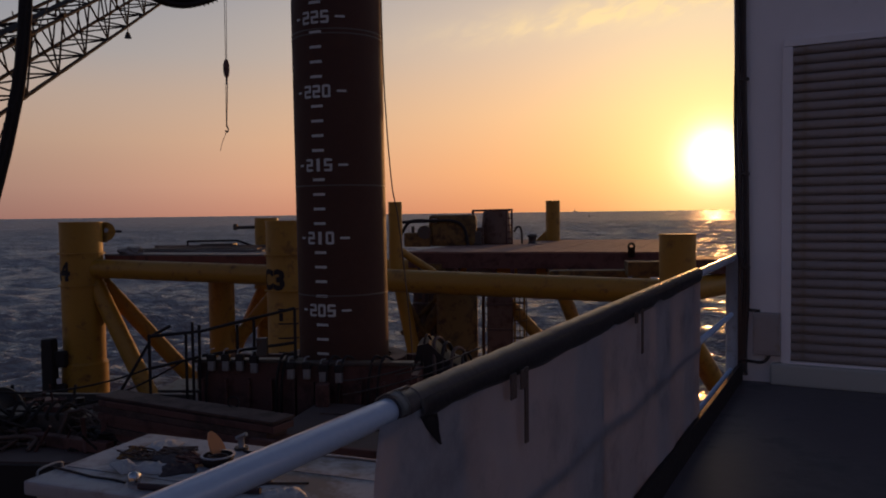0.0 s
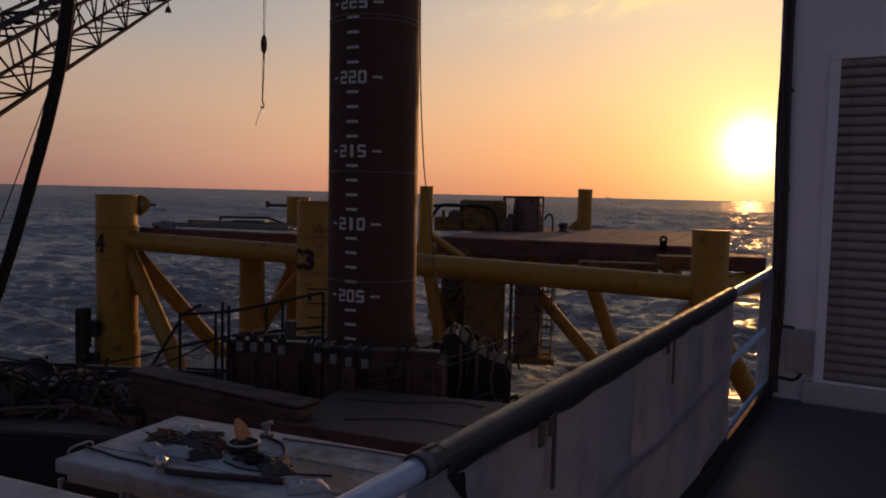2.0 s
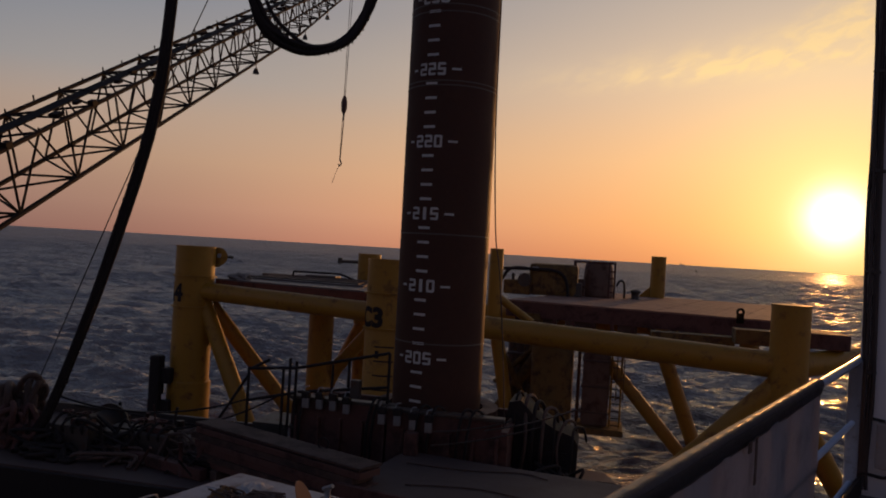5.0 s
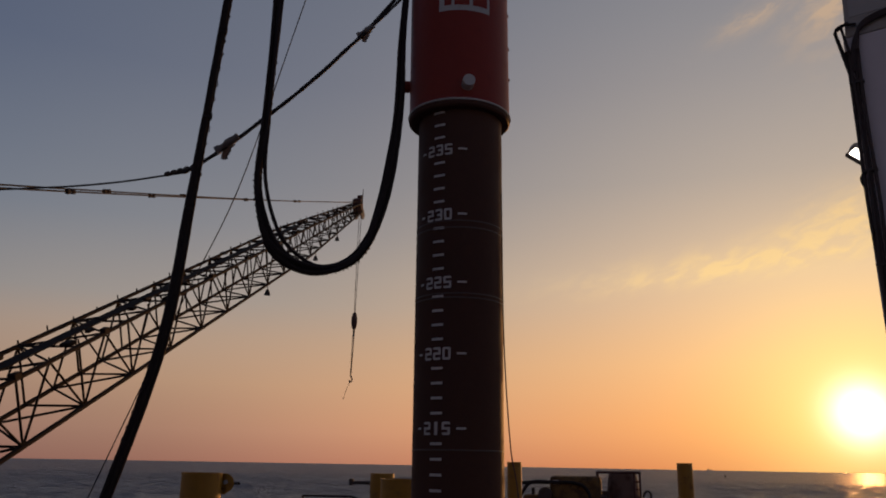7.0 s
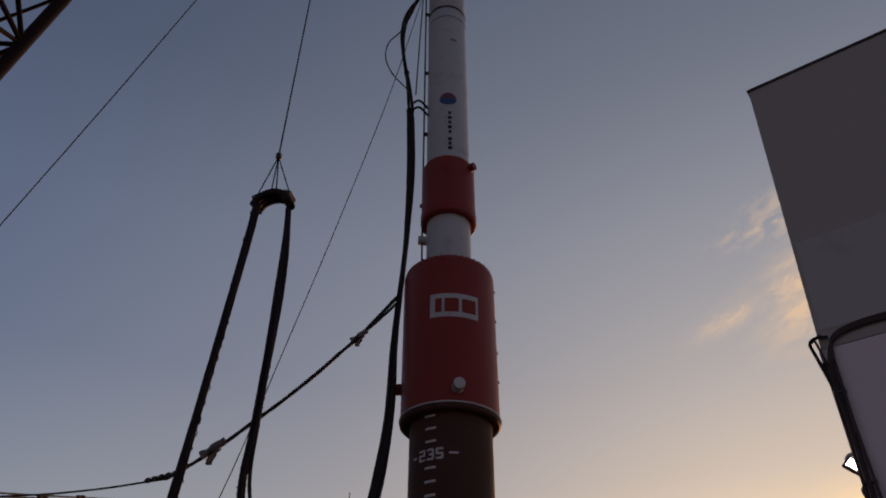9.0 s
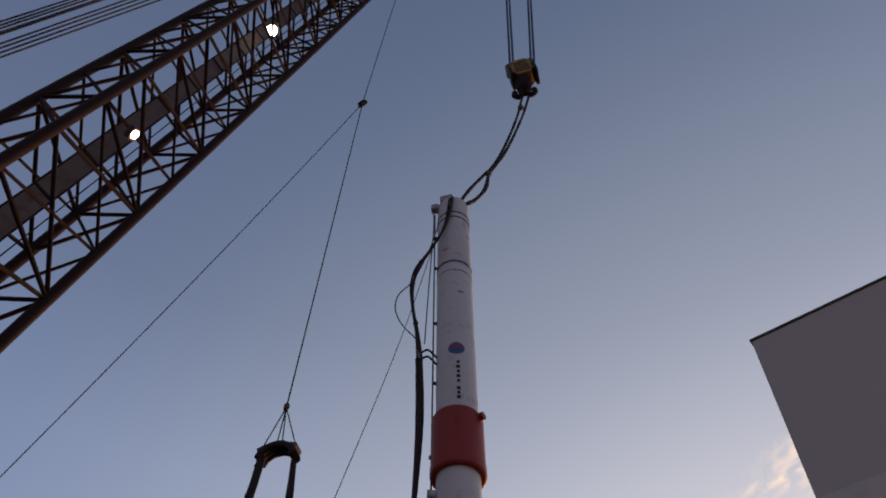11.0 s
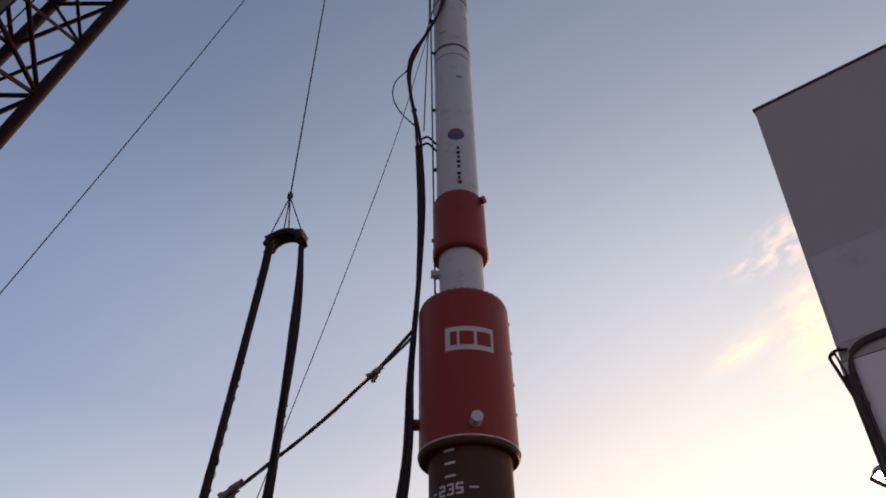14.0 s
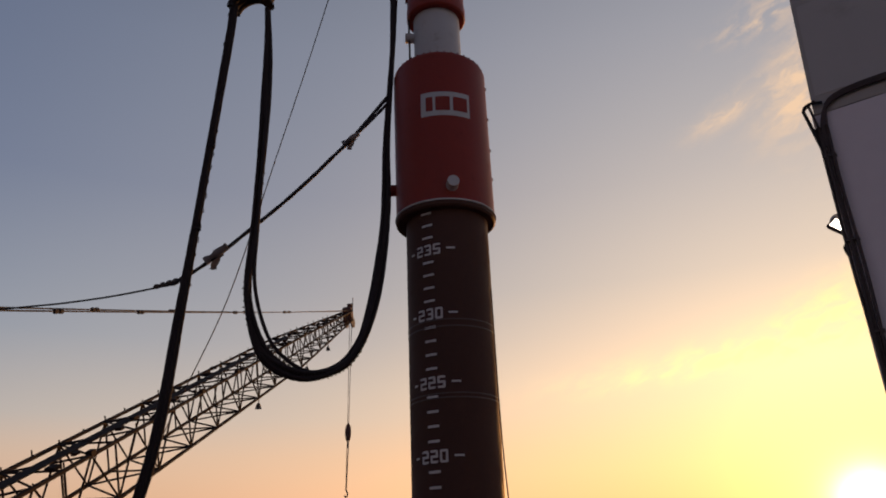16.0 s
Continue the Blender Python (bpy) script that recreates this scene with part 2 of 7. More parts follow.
M = {
    "yellow": material("yellow_paint", (0.34, 0.168, 0.010), 0.5, stain=(0.13, 0.055, 0.015), stain_at=0.60, scale=2.0, bump=0.1),
    "pile": material("tarred_steel", (0.078, 0.039, 0.030), 0.6, stain=(0.088, 0.046, 0.035), stain_at=0.58, scale=1.6, bump=0.1, spec=0.1),
    "weld": material("weld_seam", (0.10, 0.075, 0.065), 0.6, scale=12, bump=0.3),
    "mark": material("white_stencil", (0.55, 0.535, 0.52), 0.7, stain=(0.2, 0.17, 0.15), stain_at=0.68, scale=5),
    "red": material("red_paint", (0.26, 0.032, 0.019), 0.5, spec=0.25, stain=(0.15, 0.024, 0.016), stain_at=0.66, scale=2.2, bump=0.08),
    "white": material("white_paint", (0.50, 0.50, 0.49), 0.4, stain=(0.36, 0.33, 0.30), stain_at=0.61, scale=2.5, bump=0.06, vary=0.12),
    "wall": material("white_wall_paint", (0.76, 0.68, 0.68), 0.55, stain=(0.34, 0.31, 0.30), stain_at=0.68, scale=1.2, bump=0.05, vary=0.1),
    "wall_grey": material("grey_wall_paint", (0.41, 0.375, 0.335), 0.6, scale=1.0, bump=0.04, vary=0.08),
    "rail": material("rail_paint", (0.43, 0.50, 0.64), 0.30, coat=0.4, stain=(0.30, 0.22, 0.17), stain_at=0.7, scale=9, bump=0.08, vary=0.12),
    "post": material("grey_post_paint", (0.30, 0.29, 0.32), 0.4, stain=(0.12, 0.09, 0.07), stain_at=0.62, scale=8, bump=0.1),
    "canvas": material("grey_canvas", (0.42, 0.405, 0.45), 0.8, stain=(0.28, 0.28, 0.32), stain_at=0.58, scale=3, bump=0.25, vary=0.15),
    "tape": material("dark_rail_wrap", (0.060, 0.048, 0.050), 0.42, stain=(0.12, 0.1, 0.095), stain_at=0.62, scale=5, bump=0.10),
    "deck": material("dark_deck_paint", (0.112, 0.090, 0.094), 0.55, stain=(0.09, 0.085, 0.082), stain_at=0.6, scale=1.6, bump=0.15),
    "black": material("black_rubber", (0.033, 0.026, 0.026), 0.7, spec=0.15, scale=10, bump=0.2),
    "steel": material("dark_steel", (0.072, 0.058, 0.052), 0.55, metal=0.3, stain=(0.10, 0.045, 0.025), stain_at=0.58, scale=4),
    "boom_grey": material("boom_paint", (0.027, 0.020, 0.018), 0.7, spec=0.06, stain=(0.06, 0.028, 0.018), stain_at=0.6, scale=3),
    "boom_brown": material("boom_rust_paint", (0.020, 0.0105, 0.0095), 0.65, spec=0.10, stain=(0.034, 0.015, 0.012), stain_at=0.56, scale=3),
    "barge": material("barge_deck_steel", (0.090, 0.058, 0.053), 0.7, stain=(0.11, 0.076, 0.066), stain_at=0.55, scale=0.9, bump=0.3),
    "rust": material("rusty_red_steel", (0.105, 0.042, 0.035), 0.7, stain=(0.05, 0.024, 0.02), stain_at=0.55, scale=2),
    "red_edge": material("rusty_red_primer", (0.17, 0.045, 0.026), 0.7, stain=(0.07, 0.03, 0.022), stain_at=0.56, scale=1.5),
    "plank": material("weathered_planks", (0.27, 0.135, 0.10), 0.75, stain=(0.17, 0.10, 0.08), stain_at=0.55, scale=1.6, bump=0.3),
    "rope": material("wire_rope", (0.032, 0.030, 0.034), 0.6, scale=20, spec=0.2),
    "cloth": material("frayed_cloth", (0.22, 0.20, 0.19), 0.9, scale=12, bump=0.4),
    "grey": material("grey_metal", (0.30, 0.30, 0.31), 0.5, stain=(0.16, 0.12, 0.1), stain_at=0.62, scale=4),
    "tarp": material("pale_tarpaulin", (0.40, 0.40, 0.42), 0.6, scale=6, bump=0.5),
    "louvre": material("beige_louvre_paint", (0.33, 0.265, 0.25), 0.6, stain=(0.25, 0.18, 0.13), stain_at=0.62, scale=4, bump=0.05),
    "roof": material("grimy_white_roof", (0.34, 0.345, 0.38), 0.6, stain=(0.20, 0.17, 0.15), stain_at=0.52, scale=1.5, bump=0.15, vary=0.2),
    "pale": material("pale_orange_plastic", (0.62, 0.28, 0.12), 0.5, scale=6),
    "dirty": material("dirty_white", (0.22, 0.21, 0.215), 0.6, stain=(0.16, 0.13, 0.12), stain_at=0.55, scale=9),
    "debris": material("brown_debris", (0.10, 0.062, 0.050), 0.8, scale=9, bump=0.4),
    # darker copy of the yellow: grime on the winch, shade on the rear members
    "yellow_grimy_shaded": material("grimy_shaded_yellow_paint", (0.165, 0.090, 0.020), 0.7, stain=(0.06, 0.035, 0.02), stain_at=0.52, scale=2.5, bump=0.2),
    "yellow_block": material("faded_yellow_block_paint", (0.30, 0.165, 0.025), 0.6, stain=(0.07, 0.04, 0.02), stain_at=0.55, scale=2.0, bump=0.2),
    "blue_rope": material("greased_wire_rope", (0.028, 0.045, 0.095), 0.5, scale=20, spec=0.3),
    "tank": material("weathered_brown_paint", (0.15, 0.085, 0.062), 0.7, stain=(0.08, 0.04, 0.03), stain_at=0.55, scale=2.2, bump=0.2),
    "timber": material("old_timber", (0.082, 0.044, 0.037), 0.8, stain=(0.05, 0.03, 0.025), stain_at=0.5, scale=3, bump=0.4),
    "sack": material("stained_sack", (0.22, 0.11, 0.03), 0.85, stain=(0.09, 0.05, 0.03), stain_at=0.5, scale=9, bump=0.5),
    "dark_cloth": material("dark_damp_cloth", (0.05, 0.036, 0.042), 0.8, stain=(0.10, 0.075, 0.07), stain_at=0.62, scale=8, bump=0.5),
    "chrome": material("dull_chrome", (0.5, 0.5, 0.52), 0.18, metal=1.0, scale=9, bump=0.03),
    "amber": material("amber_plastic", (0.20, 0.05, 0.015), 0.2, scale=9, bump=0.02),
    "casing_pale": material("pale_casing_paint", (0.47, 0.44, 0.41), 0.6, stain=(0.36, 0.33, 0.30), stain_at=0.64, scale=1.0, bump=0.04, vary=0.08),
    "catwalk": material("galvanised_grating", (0.105, 0.080, 0.076), 0.7, stain=(0.09, 0.055, 0.05), stain_at=0.55, scale=3, bump=0.2),
    # pale matt grey that puts the haze into the distant ship's colour
    "far_grey": material("haze_toned_grey", (0.42, 0.36, 0.34), 0.9, scale=0.05, bump=0.0, spec=0.0),
    "cable": material("weathered_cable_sheath", (0.055, 0.035, 0.030), 0.65, stain=(0.09, 0.055, 0.045), stain_at=0.6, scale=12, bump=0.2),
    "stain": material("old_grease", (0.20, 0.175, 0.15), 0.6, stain=(0.34, 0.32, 0.3), stain_at=0.5, scale=9),
    "badge_red": material("badge_red", (0.20, 0.05, 0.06), 0.5),
    "badge_blue": material("badge_blue", (0.03, 0.08, 0.2), 0.5),
}
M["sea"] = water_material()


def let_light_through(m, color, share):
    """Cloth: part of the light passes to the other side."""
    tree = m.node_tree
    out = next(k for k in tree.nodes if k.type == "OUTPUT_MATERIAL")
    surface = out.inputs[0].links[0].from_socket
    thin, mix = tree.nodes.new("ShaderNodeBsdfTranslucent"), tree.nodes.new("ShaderNodeMixShader")
    thin.inputs[0].default_value = (*color, 1)
    mix.inputs[0].default_value = share
    tree.links.new(surface, mix.inputs[1])
    tree.links.new(thin.outputs[0], mix.inputs[2])
    tree.links.new(mix.outputs[0], out.inputs[0])


let_light_through(M["canvas"], (0.57, 0.46, 0.43), 0.14)
M["lamp"] = emitter("lit_lamp_glass", (1.0, 0.93, 0.85), 6.0)
M["beacon"] = emitter("amber_highlight_glow", (1.0, 0.3, 0.05), 3.0)


# ---- mesh helpers ----
def mesh_of(name, bm, mat):
    me = bpy.data.meshes.new(name)
    bm.to_mesh(me)
    bm.free()
    me.materials.append(M[mat])
    return me


def part(name, bm, mat, parent=None, label=""):
    """A bmesh, in world metres, as one mesh object under a thing or a part."""
    ob = new(name, mesh_of(name, bm, mat))
    if parent is not None:
        under(ob, parent)
    return tagged(ob, label)


def under(ob, parent):
    ob.parent = parent
    ob.matrix_parent_inverse = world_of(parent).inverted()


def world_of(ob):
    m = ob.matrix_basis.copy()
    while ob.parent:
        m = ob.parent.matrix_basis @ ob.matrix_parent_inverse @ m
        ob = ob.parent
    return m


def thing(name, at, label, category, group="", kind=""):
    ob = new(name)
    ob.empty_display_size = 0.2
    ob.matrix_basis = Matrix.Translation(at)
    return tagged(ob, label, category, group, kind)


def frame_of(d):
    d = Vector(d).normalized()
    a = Vector((0, 0, 1)) if abs(d.z) < 0.95 else Vector((1, 0, 0))
    r = d.cross(a).normalized()
    return d, r, r.cross(d).normalized()


def rod(bm, p0, p1, r0, r1=None, seg=12, caps=True):
    p0, p1 = Vector(p0), Vector(p1)
    r1 = r0 if r1 is None else r1
    d, a, b = frame_of(p1 - p0)
    rings = []
    for p, r in ((p0, r0), (p1, r1)):
        rings.append([bm.verts.new(p + (a * math.cos(k * math.tau / seg) + b * math.sin(k * math.tau / seg)) * r) for k in range(seg)])
    for k in range(seg):
        f = bm.faces.new((rings[0][k - 1], rings[0][k], rings[1][k], rings[1][k - 1]))
        f.smooth = True
    if caps:
        bm.faces.new(rings[0])
        bm.faces.new(rings[1][::-1])
    return bm


def lathe(bm, at, profile, seg=48, axis=(0, 0, 1)):
    """Revolves (radius, height) pairs about the axis through at."""
    d, a, b = frame_of(axis)
    at = Vector(at)
    rings = []
    for r, h in profile:
        rings.append([bm.verts.new(at + d * h + (a * math.cos(k * math.tau / seg) + b * math.sin(k * math.tau / seg)) * max(r, 1e-4)) for k in range(seg)])
    for lo, hi in zip(rings, rings[1:]):
        for k in range(seg):
            f = bm.faces.new((lo[k - 1], lo[k], hi[k], hi[k - 1]))
            f.smooth = True
    return bm


def sharp(ob, degrees=35):
    """Keeps creases crisp on a mesh with smooth faces."""
    me = ob.data
    bm = bmesh.new()
    bm.from_mesh(me)
    for e in bm.edges:
        if len(e.link_faces) == 2 and e.calc_face_angle(0) > radians(degrees):
            e.smooth = False
    bm.to_mesh(me)
    bm.free()
    return ob


def box(bm, c, size, m=None, bevel=0.0):
    """A box about c, turned by the 3x3 or 4x4 matrix m, with bevelled edges."""
    t = bmesh.new()
    bmesh.ops.create_cube(t, size=1.0)
    bmesh.ops.scale(t, vec=size, verts=t.verts)
    if bevel:
        bmesh.ops.bevel(t, geom=t.edges[:], offset=bevel, segments=2, affect="EDGES", profile=0.6)
    mm = Matrix.Translation(c) @ (m.to_4x4() if m is not None else Matrix())
    bmesh.ops.transform(t, matrix=mm, verts=t.verts)
    me = bpy.data.meshes.new("t")
    t.to_mesh(me)
    t.free()
    bm.from_mesh(me)
    bpy.data.meshes.remove(me)
    return bm


def smooth_path(points, per=8):
    """Points of a smooth line through the given ones."""
    pts = [Vector(p) for p in points]
    pts = [pts[0] * 2 - pts[1]] + pts + [pts[-1] * 2 - pts[-2]]
    out = []
    for i in range(1, len(pts) - 2):
        p0, p1, p2, p3 = pts[i - 1:i + 3]
        for k in range(per):
            t = k / per
            out.append(0.5 * (2 * p1 + (p2 - p0) * t + (2 * p0 - 5 * p1 + 4 * p2 - p3) * t * t + (3 * p1 - p0 - 3 * p2 + p3) * t ** 3))
    out.append(pts[-2])
    return out


def tube(bm, points, r, seg=8, lumps=0.0, seed=0):
    """A hose or rope along points; lumps: how uneven its thickness is."""
    rng = random.Random(seed)
    ring0 = None
    d0, a, b = frame_of(points[1] - points[0])
    for i, p in enumerate(points):
        d = (points[min(i + 1, len(points) - 1)] - points[max(i - 1, 0)]).normalized()
        a = (a - d * a.dot(d)).normalized()
        b = a.cross(d)
        rr = r * (1 + lumps * (rng.random() - 0.5))
        ring = [bm.verts.new(p + (a * math.cos(k * math.tau / seg) + b * math.sin(k * math.tau / seg)) * rr) for k in range(seg)]
        if ring0:
            for k in range(seg):
                f = bm.faces.new((ring0[k - 1], ring0[k], ring[k], ring[k - 1]))
                f.smooth = True
        else:
            bm.faces.new(ring)
        ring0 = ring
    bm.faces.new(ring0[::-1])
    return bm


def line(p0, p1, sag=0.0, n=12):
    p0, p1 = Vector(p0), Vector(p1)
    return [p0.lerp(p1, k / n) - Vector((0, 0, sag * 4 * (k / n) * (1 - k / n))) for k in range(n + 1)]


UNIT = {}


def strut(name, p0, p1, r, mat, parent, seg=8):
    """A round bar as an object of its own on a shared mesh."""
    key = (mat, seg)
    if key not in UNIT:
        UNIT[key] = mesh_of("strut", rod(bmesh.new(), (0, 0, 0), (0, 0, 1), 1, seg=seg), mat)
    ob = new(name, UNIT[key])
    p0, p1 = Vector(p0), Vector(p1)
    q = (p1 - p0).to_track_quat("Z", "Y")
    ob.matrix_basis = Matrix.LocRotScale(p0, q, (r, r, (p1 - p0).length))
    if parent is not None:
        ob.parent = parent
        ob.matrix_parent_inverse = world_of(parent).inverted()
    return ob


def text_bm(body, height, bold=0.0):
    """Flat letters about the origin, in x and z, in Blender's own font."""
    cu = bpy.data.curves.new("t", "FONT")
    cu.body, cu.size, cu.align_x, cu.align_y, cu.offset, cu.resolution_u = body, 1.0, "CENTER", "CENTER", bold, 3
    ob = bpy.data.objects.new("t", cu)
    scene.collection.objects.link(ob)
    bpy.context.view_layer.update()
    me = bpy.data.meshes.new_from_object(ob.evaluated_get(bpy.context.evaluated_depsgraph_get()))
    bm = bmesh.new()
    bm.from_mesh(me)
    bpy.data.objects.remove(ob)
    bpy.data.curves.remove(cu)
    bpy.data.meshes.remove(me)
    ys = [v.co.y for v in bm.verts]
    k, mid = height / (max(ys) - min(ys)), (max(ys) + min(ys)) / 2
    for v in bm.verts:
        v.co = Vector((v.co.x * k, 0, (v.co.y - mid) * k))
    return bm


STENCIL = {"0": ("111", "101", "101", "101", "111"), "1": ("010", "010", "010", "010", "010"), "2": ("111", "001", "111", "100", "111"),
           "3": ("111", "001", "011", "001", "111"), "5": ("111", "100", "111", "001", "111")}


def stencil_bm(ch, height, middle):
    """One flat square-cut stencil digit, in x and z, with cut corners."""
    bm = bmesh.new()
    cols, rows = (0.19, 0.29, 0.19), (0.19, 0.215, 0.19, 0.215, 0.19)
    cut, z = 0.09, 0.5
    for i, h in enumerate(rows):
        x = -sum(cols) / 2
        for j, w in enumerate(cols):
            if STENCIL[ch][i][j] == "1":
                q = [(x, z), (x + w, z), (x + w, z - h), (x, z - h)]
                # outer corners of the end cells are cut off
                if (i, j) == (0, 0):
                    q[0:1] = [(x, z - cut), (x + cut, z)]
                if (i, j) == (0, 2):
                    q[1:2] = [(x + w - cut, z), (x + w, z - cut)]
                if (i, j) == (4, 2):
                    q[2:3] = [(x + w, z - h + cut), (x + w - cut, z - h)]
                if (i, j) == (4, 0):
                    q[3:4] = [(x + cut, z - h), (x, z - h + cut)]
                bm.faces.new([bm.verts.new((middle + u * height, 0, v * height)) for u, v in q])
            x += w
        z -= h
    bmesh.ops.remove_doubles(bm, verts=bm.verts, dist=0.001)
    return bm


def wrap(bm, at, r, face, width_scale=1.0, step=0.04):
    """Bends flat letters in x and z round an upright pipe of radius r, centred on the horizontal direction face."""
    xs = [v.co.x for v in bm.verts]
    x = min(xs) + step
    while x < max(xs):
        bmesh.ops.bisect_plane(bm, geom=bm.verts[:] + bm.edges[:] + bm.faces[:], plane_co=(x, 0, 0), plane_no=(1, 0, 0))
        x += step
    c = Vector((face[0], face[1], 0)).normalized()
    right = Vector((-c.y, c.x, 0))
    for v in bm.verts:
        a = v.co.x * width_scale / r
        v.co = Vector(at) + (c * math.cos(a) + right * math.sin(a)) * r + Vector((0, 0, v.co.z))
    return bm


def plate(bm, w, h):
    vs = [bm.verts.new((x, 0, z)) for x, z in ((-w / 2, -h / 2), (w / 2, -h / 2), (w / 2, h / 2), (-w / 2, h / 2))]
    bm.faces.new(vs)
    return bm


# ---- sea ----
def sea():
    """One round sheet of water out to the horizon, with real waves where it is near."""
    rng = random.Random(4)
    waves = []
    for k in range(64):
        length = 0.62 * 1.07 ** k
        ang = radians(-80 + rng.gauss(0, 25))
        steep = 0.092 if length < 2.5 else 0.050 if length < 9 else 0.018
        waves.append((math.tau / length * math.cos(ang), math.tau / length * math.sin(ang), rng.random() * math.tau, steep * length / math.tau, length))
    rad = np.concatenate([np.geomspace(9.0, 16.0, 30, endpoint=False), np.geomspace(16.0, 600.0, 820, endpoint=False), np.geomspace(600.0, 4900.0, 50)])
    # finer towards the open water, coarse behind the barge
    lo, hi, many, rest = radians(-52), radians(24), 620, 150
    ang = np.concatenate([np.linspace(lo, hi, many, endpoint=False), np.linspace(hi, lo + math.tau, rest, endpoint=False)])
    rings, spokes = len(rad), len(ang)
    rr, aa = np.meshgrid(rad, ang, indexing="ij")
    x, y = 1 + rr * np.sin(aa), rr * np.cos(aa)
    z = np.zeros_like(x)
    cell = np.gradient(rad)[:, None]
    # gusts and lulls: the small waves stand higher in some patches than in others
    gust = 1 + 0.45 * np.sin(0.061 * x + 0.043 * y + 1.0) * np.sin(0.037 * x - 0.071 * y) + 0.25 * np.sin(0.19 * x + 0.11 * y)
    for kx, ky, ph, amp, length in waves:
        a = kx * x + ky * y + ph
        keep = np.clip(length / (cell * 2.4) - 0.6, 0, 1)
        z += amp * (np.sin(a) - 0.28 * np.cos(2 * a)) * keep * (gust if length < 4 else 1.0)
    verts = np.stack([x, y, z + SEA], axis=-1).reshape(-1, 3)
    i = np.arange(rings - 1)[:, None] * spokes
    j = np.arange(spokes)[None, :]
    k = (j + 1) % spokes
    faces = np.stack([i + j, i + k, i + spokes + k, i + spokes + j], axis=-1).reshape(-1, 4)
    me = bpy.data.meshes.new("water")
    me.vertices.add(len(verts))
    me.vertices.foreach_set("co", verts.ravel())
    me.loops.add(faces.size)
    me.loops.foreach_set("vertex_index", faces.ravel())
    me.polygons.add(len(faces))
    me.polygons.foreach_set("loop_start", np.arange(0, faces.size, 4))
    me.polygons.foreach_set("use_smooth", np.ones(len(faces), dtype=bool))
    me.update(calc_edges=True)
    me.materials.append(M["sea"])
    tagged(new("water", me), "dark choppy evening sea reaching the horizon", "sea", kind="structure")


sea()

# ---- pile and hammer ----
PILE = Vector((-2.27, 16.5, 0))
LEAN = -0.0055
# the hammer sits a little out of line with the pile
TILT = -0.0055
PILE_R = 0.965
EYE = Vector((1.15, -0.25, 0))


def axis(z):
    return Vector((PILE.x + (z - 7) * LEAN + max(0.0, z - 15.2) * TILT - (0.02 if z > 15 else 0.0), PILE.y, z))


def mark_z(m):
    return 5.205 + (m - 205) * 0.2998


TO_EYE = (EYE - PILE).normalized()


def turned(deg):
    """The horizontal direction from the pile that lies deg to the right of the one to the walkway."""
    return Matrix.Rotation(radians(deg), 3, "Z") @ Vector((TO_EYE.x, TO_EYE.y, 0))


def pile():
    t = thing("pile", axis(1.0), "dark tarred steel pipe pile with white stencilled foot marks", "pile")
    bm = bmesh.new()
    lathe(bm, axis(0), [(PILE_R, -6.0), (PILE_R, 15.6)], 64)
    for v in bm.verts:
        v.co.x += LEAN * (v.co.z - 0)
    part("pipe", bm, "pile", t)
    for m in (206.0, 213.6, 223.9, 224.2, 229.0, 229.5):
        part("weld_seam", lathe(bmesh.new(), axis(mark_z(m)), [(PILE_R, -0.016), (PILE_R + 0.006, -0.008), (PILE_R + 0.006, 0.008), (PILE_R, 0.016)], 64), "weld", t)
    face = turned(-27.5)
    for m in range(202, 239):
        c, r = axis(mark_z(m)), PILE_R + 0.004
        if m % 5 == 0:
            for n, ch in enumerate(str(m)):
                part("digit", wrap(stencil_bm(ch, 0.262, (n - 1) * 0.216), c, r, face), "mark", t, "white stencilled %s of the number %d" % (ch, m))
            for x, w in ((-0.45, 0.12), (0.53, 0.20)):
                b = plate(bmesh.new(), w, 0.045)
                bmesh.ops.translate(b, vec=(x, 0, 0), verts=b.verts)
                part("dash", wrap(b, c, r, face), "mark", t)
        else:
            part("tick", wrap(plate(bmesh.new(), 0.27, 0.055), c, r, face), "mark", t)


def stub(bm, z, deg, r, out, rad, seg=20):
    """A short round peg sticking out of the hammer."""
    d = turned(deg)
    rod(bm, axis(z) + d * (r - 0.05), axis(z) + d * (r + out), rad, seg=seg)
    return bm


def leaning(bm, at, profile, seg=48):
    """A turned body that leans with the pile."""
    lathe(bm, at, profile, seg)
    for v in bm.verts:
        v.co.x += (LEAN + TILT) * (v.co.z - at[2])
    return bm


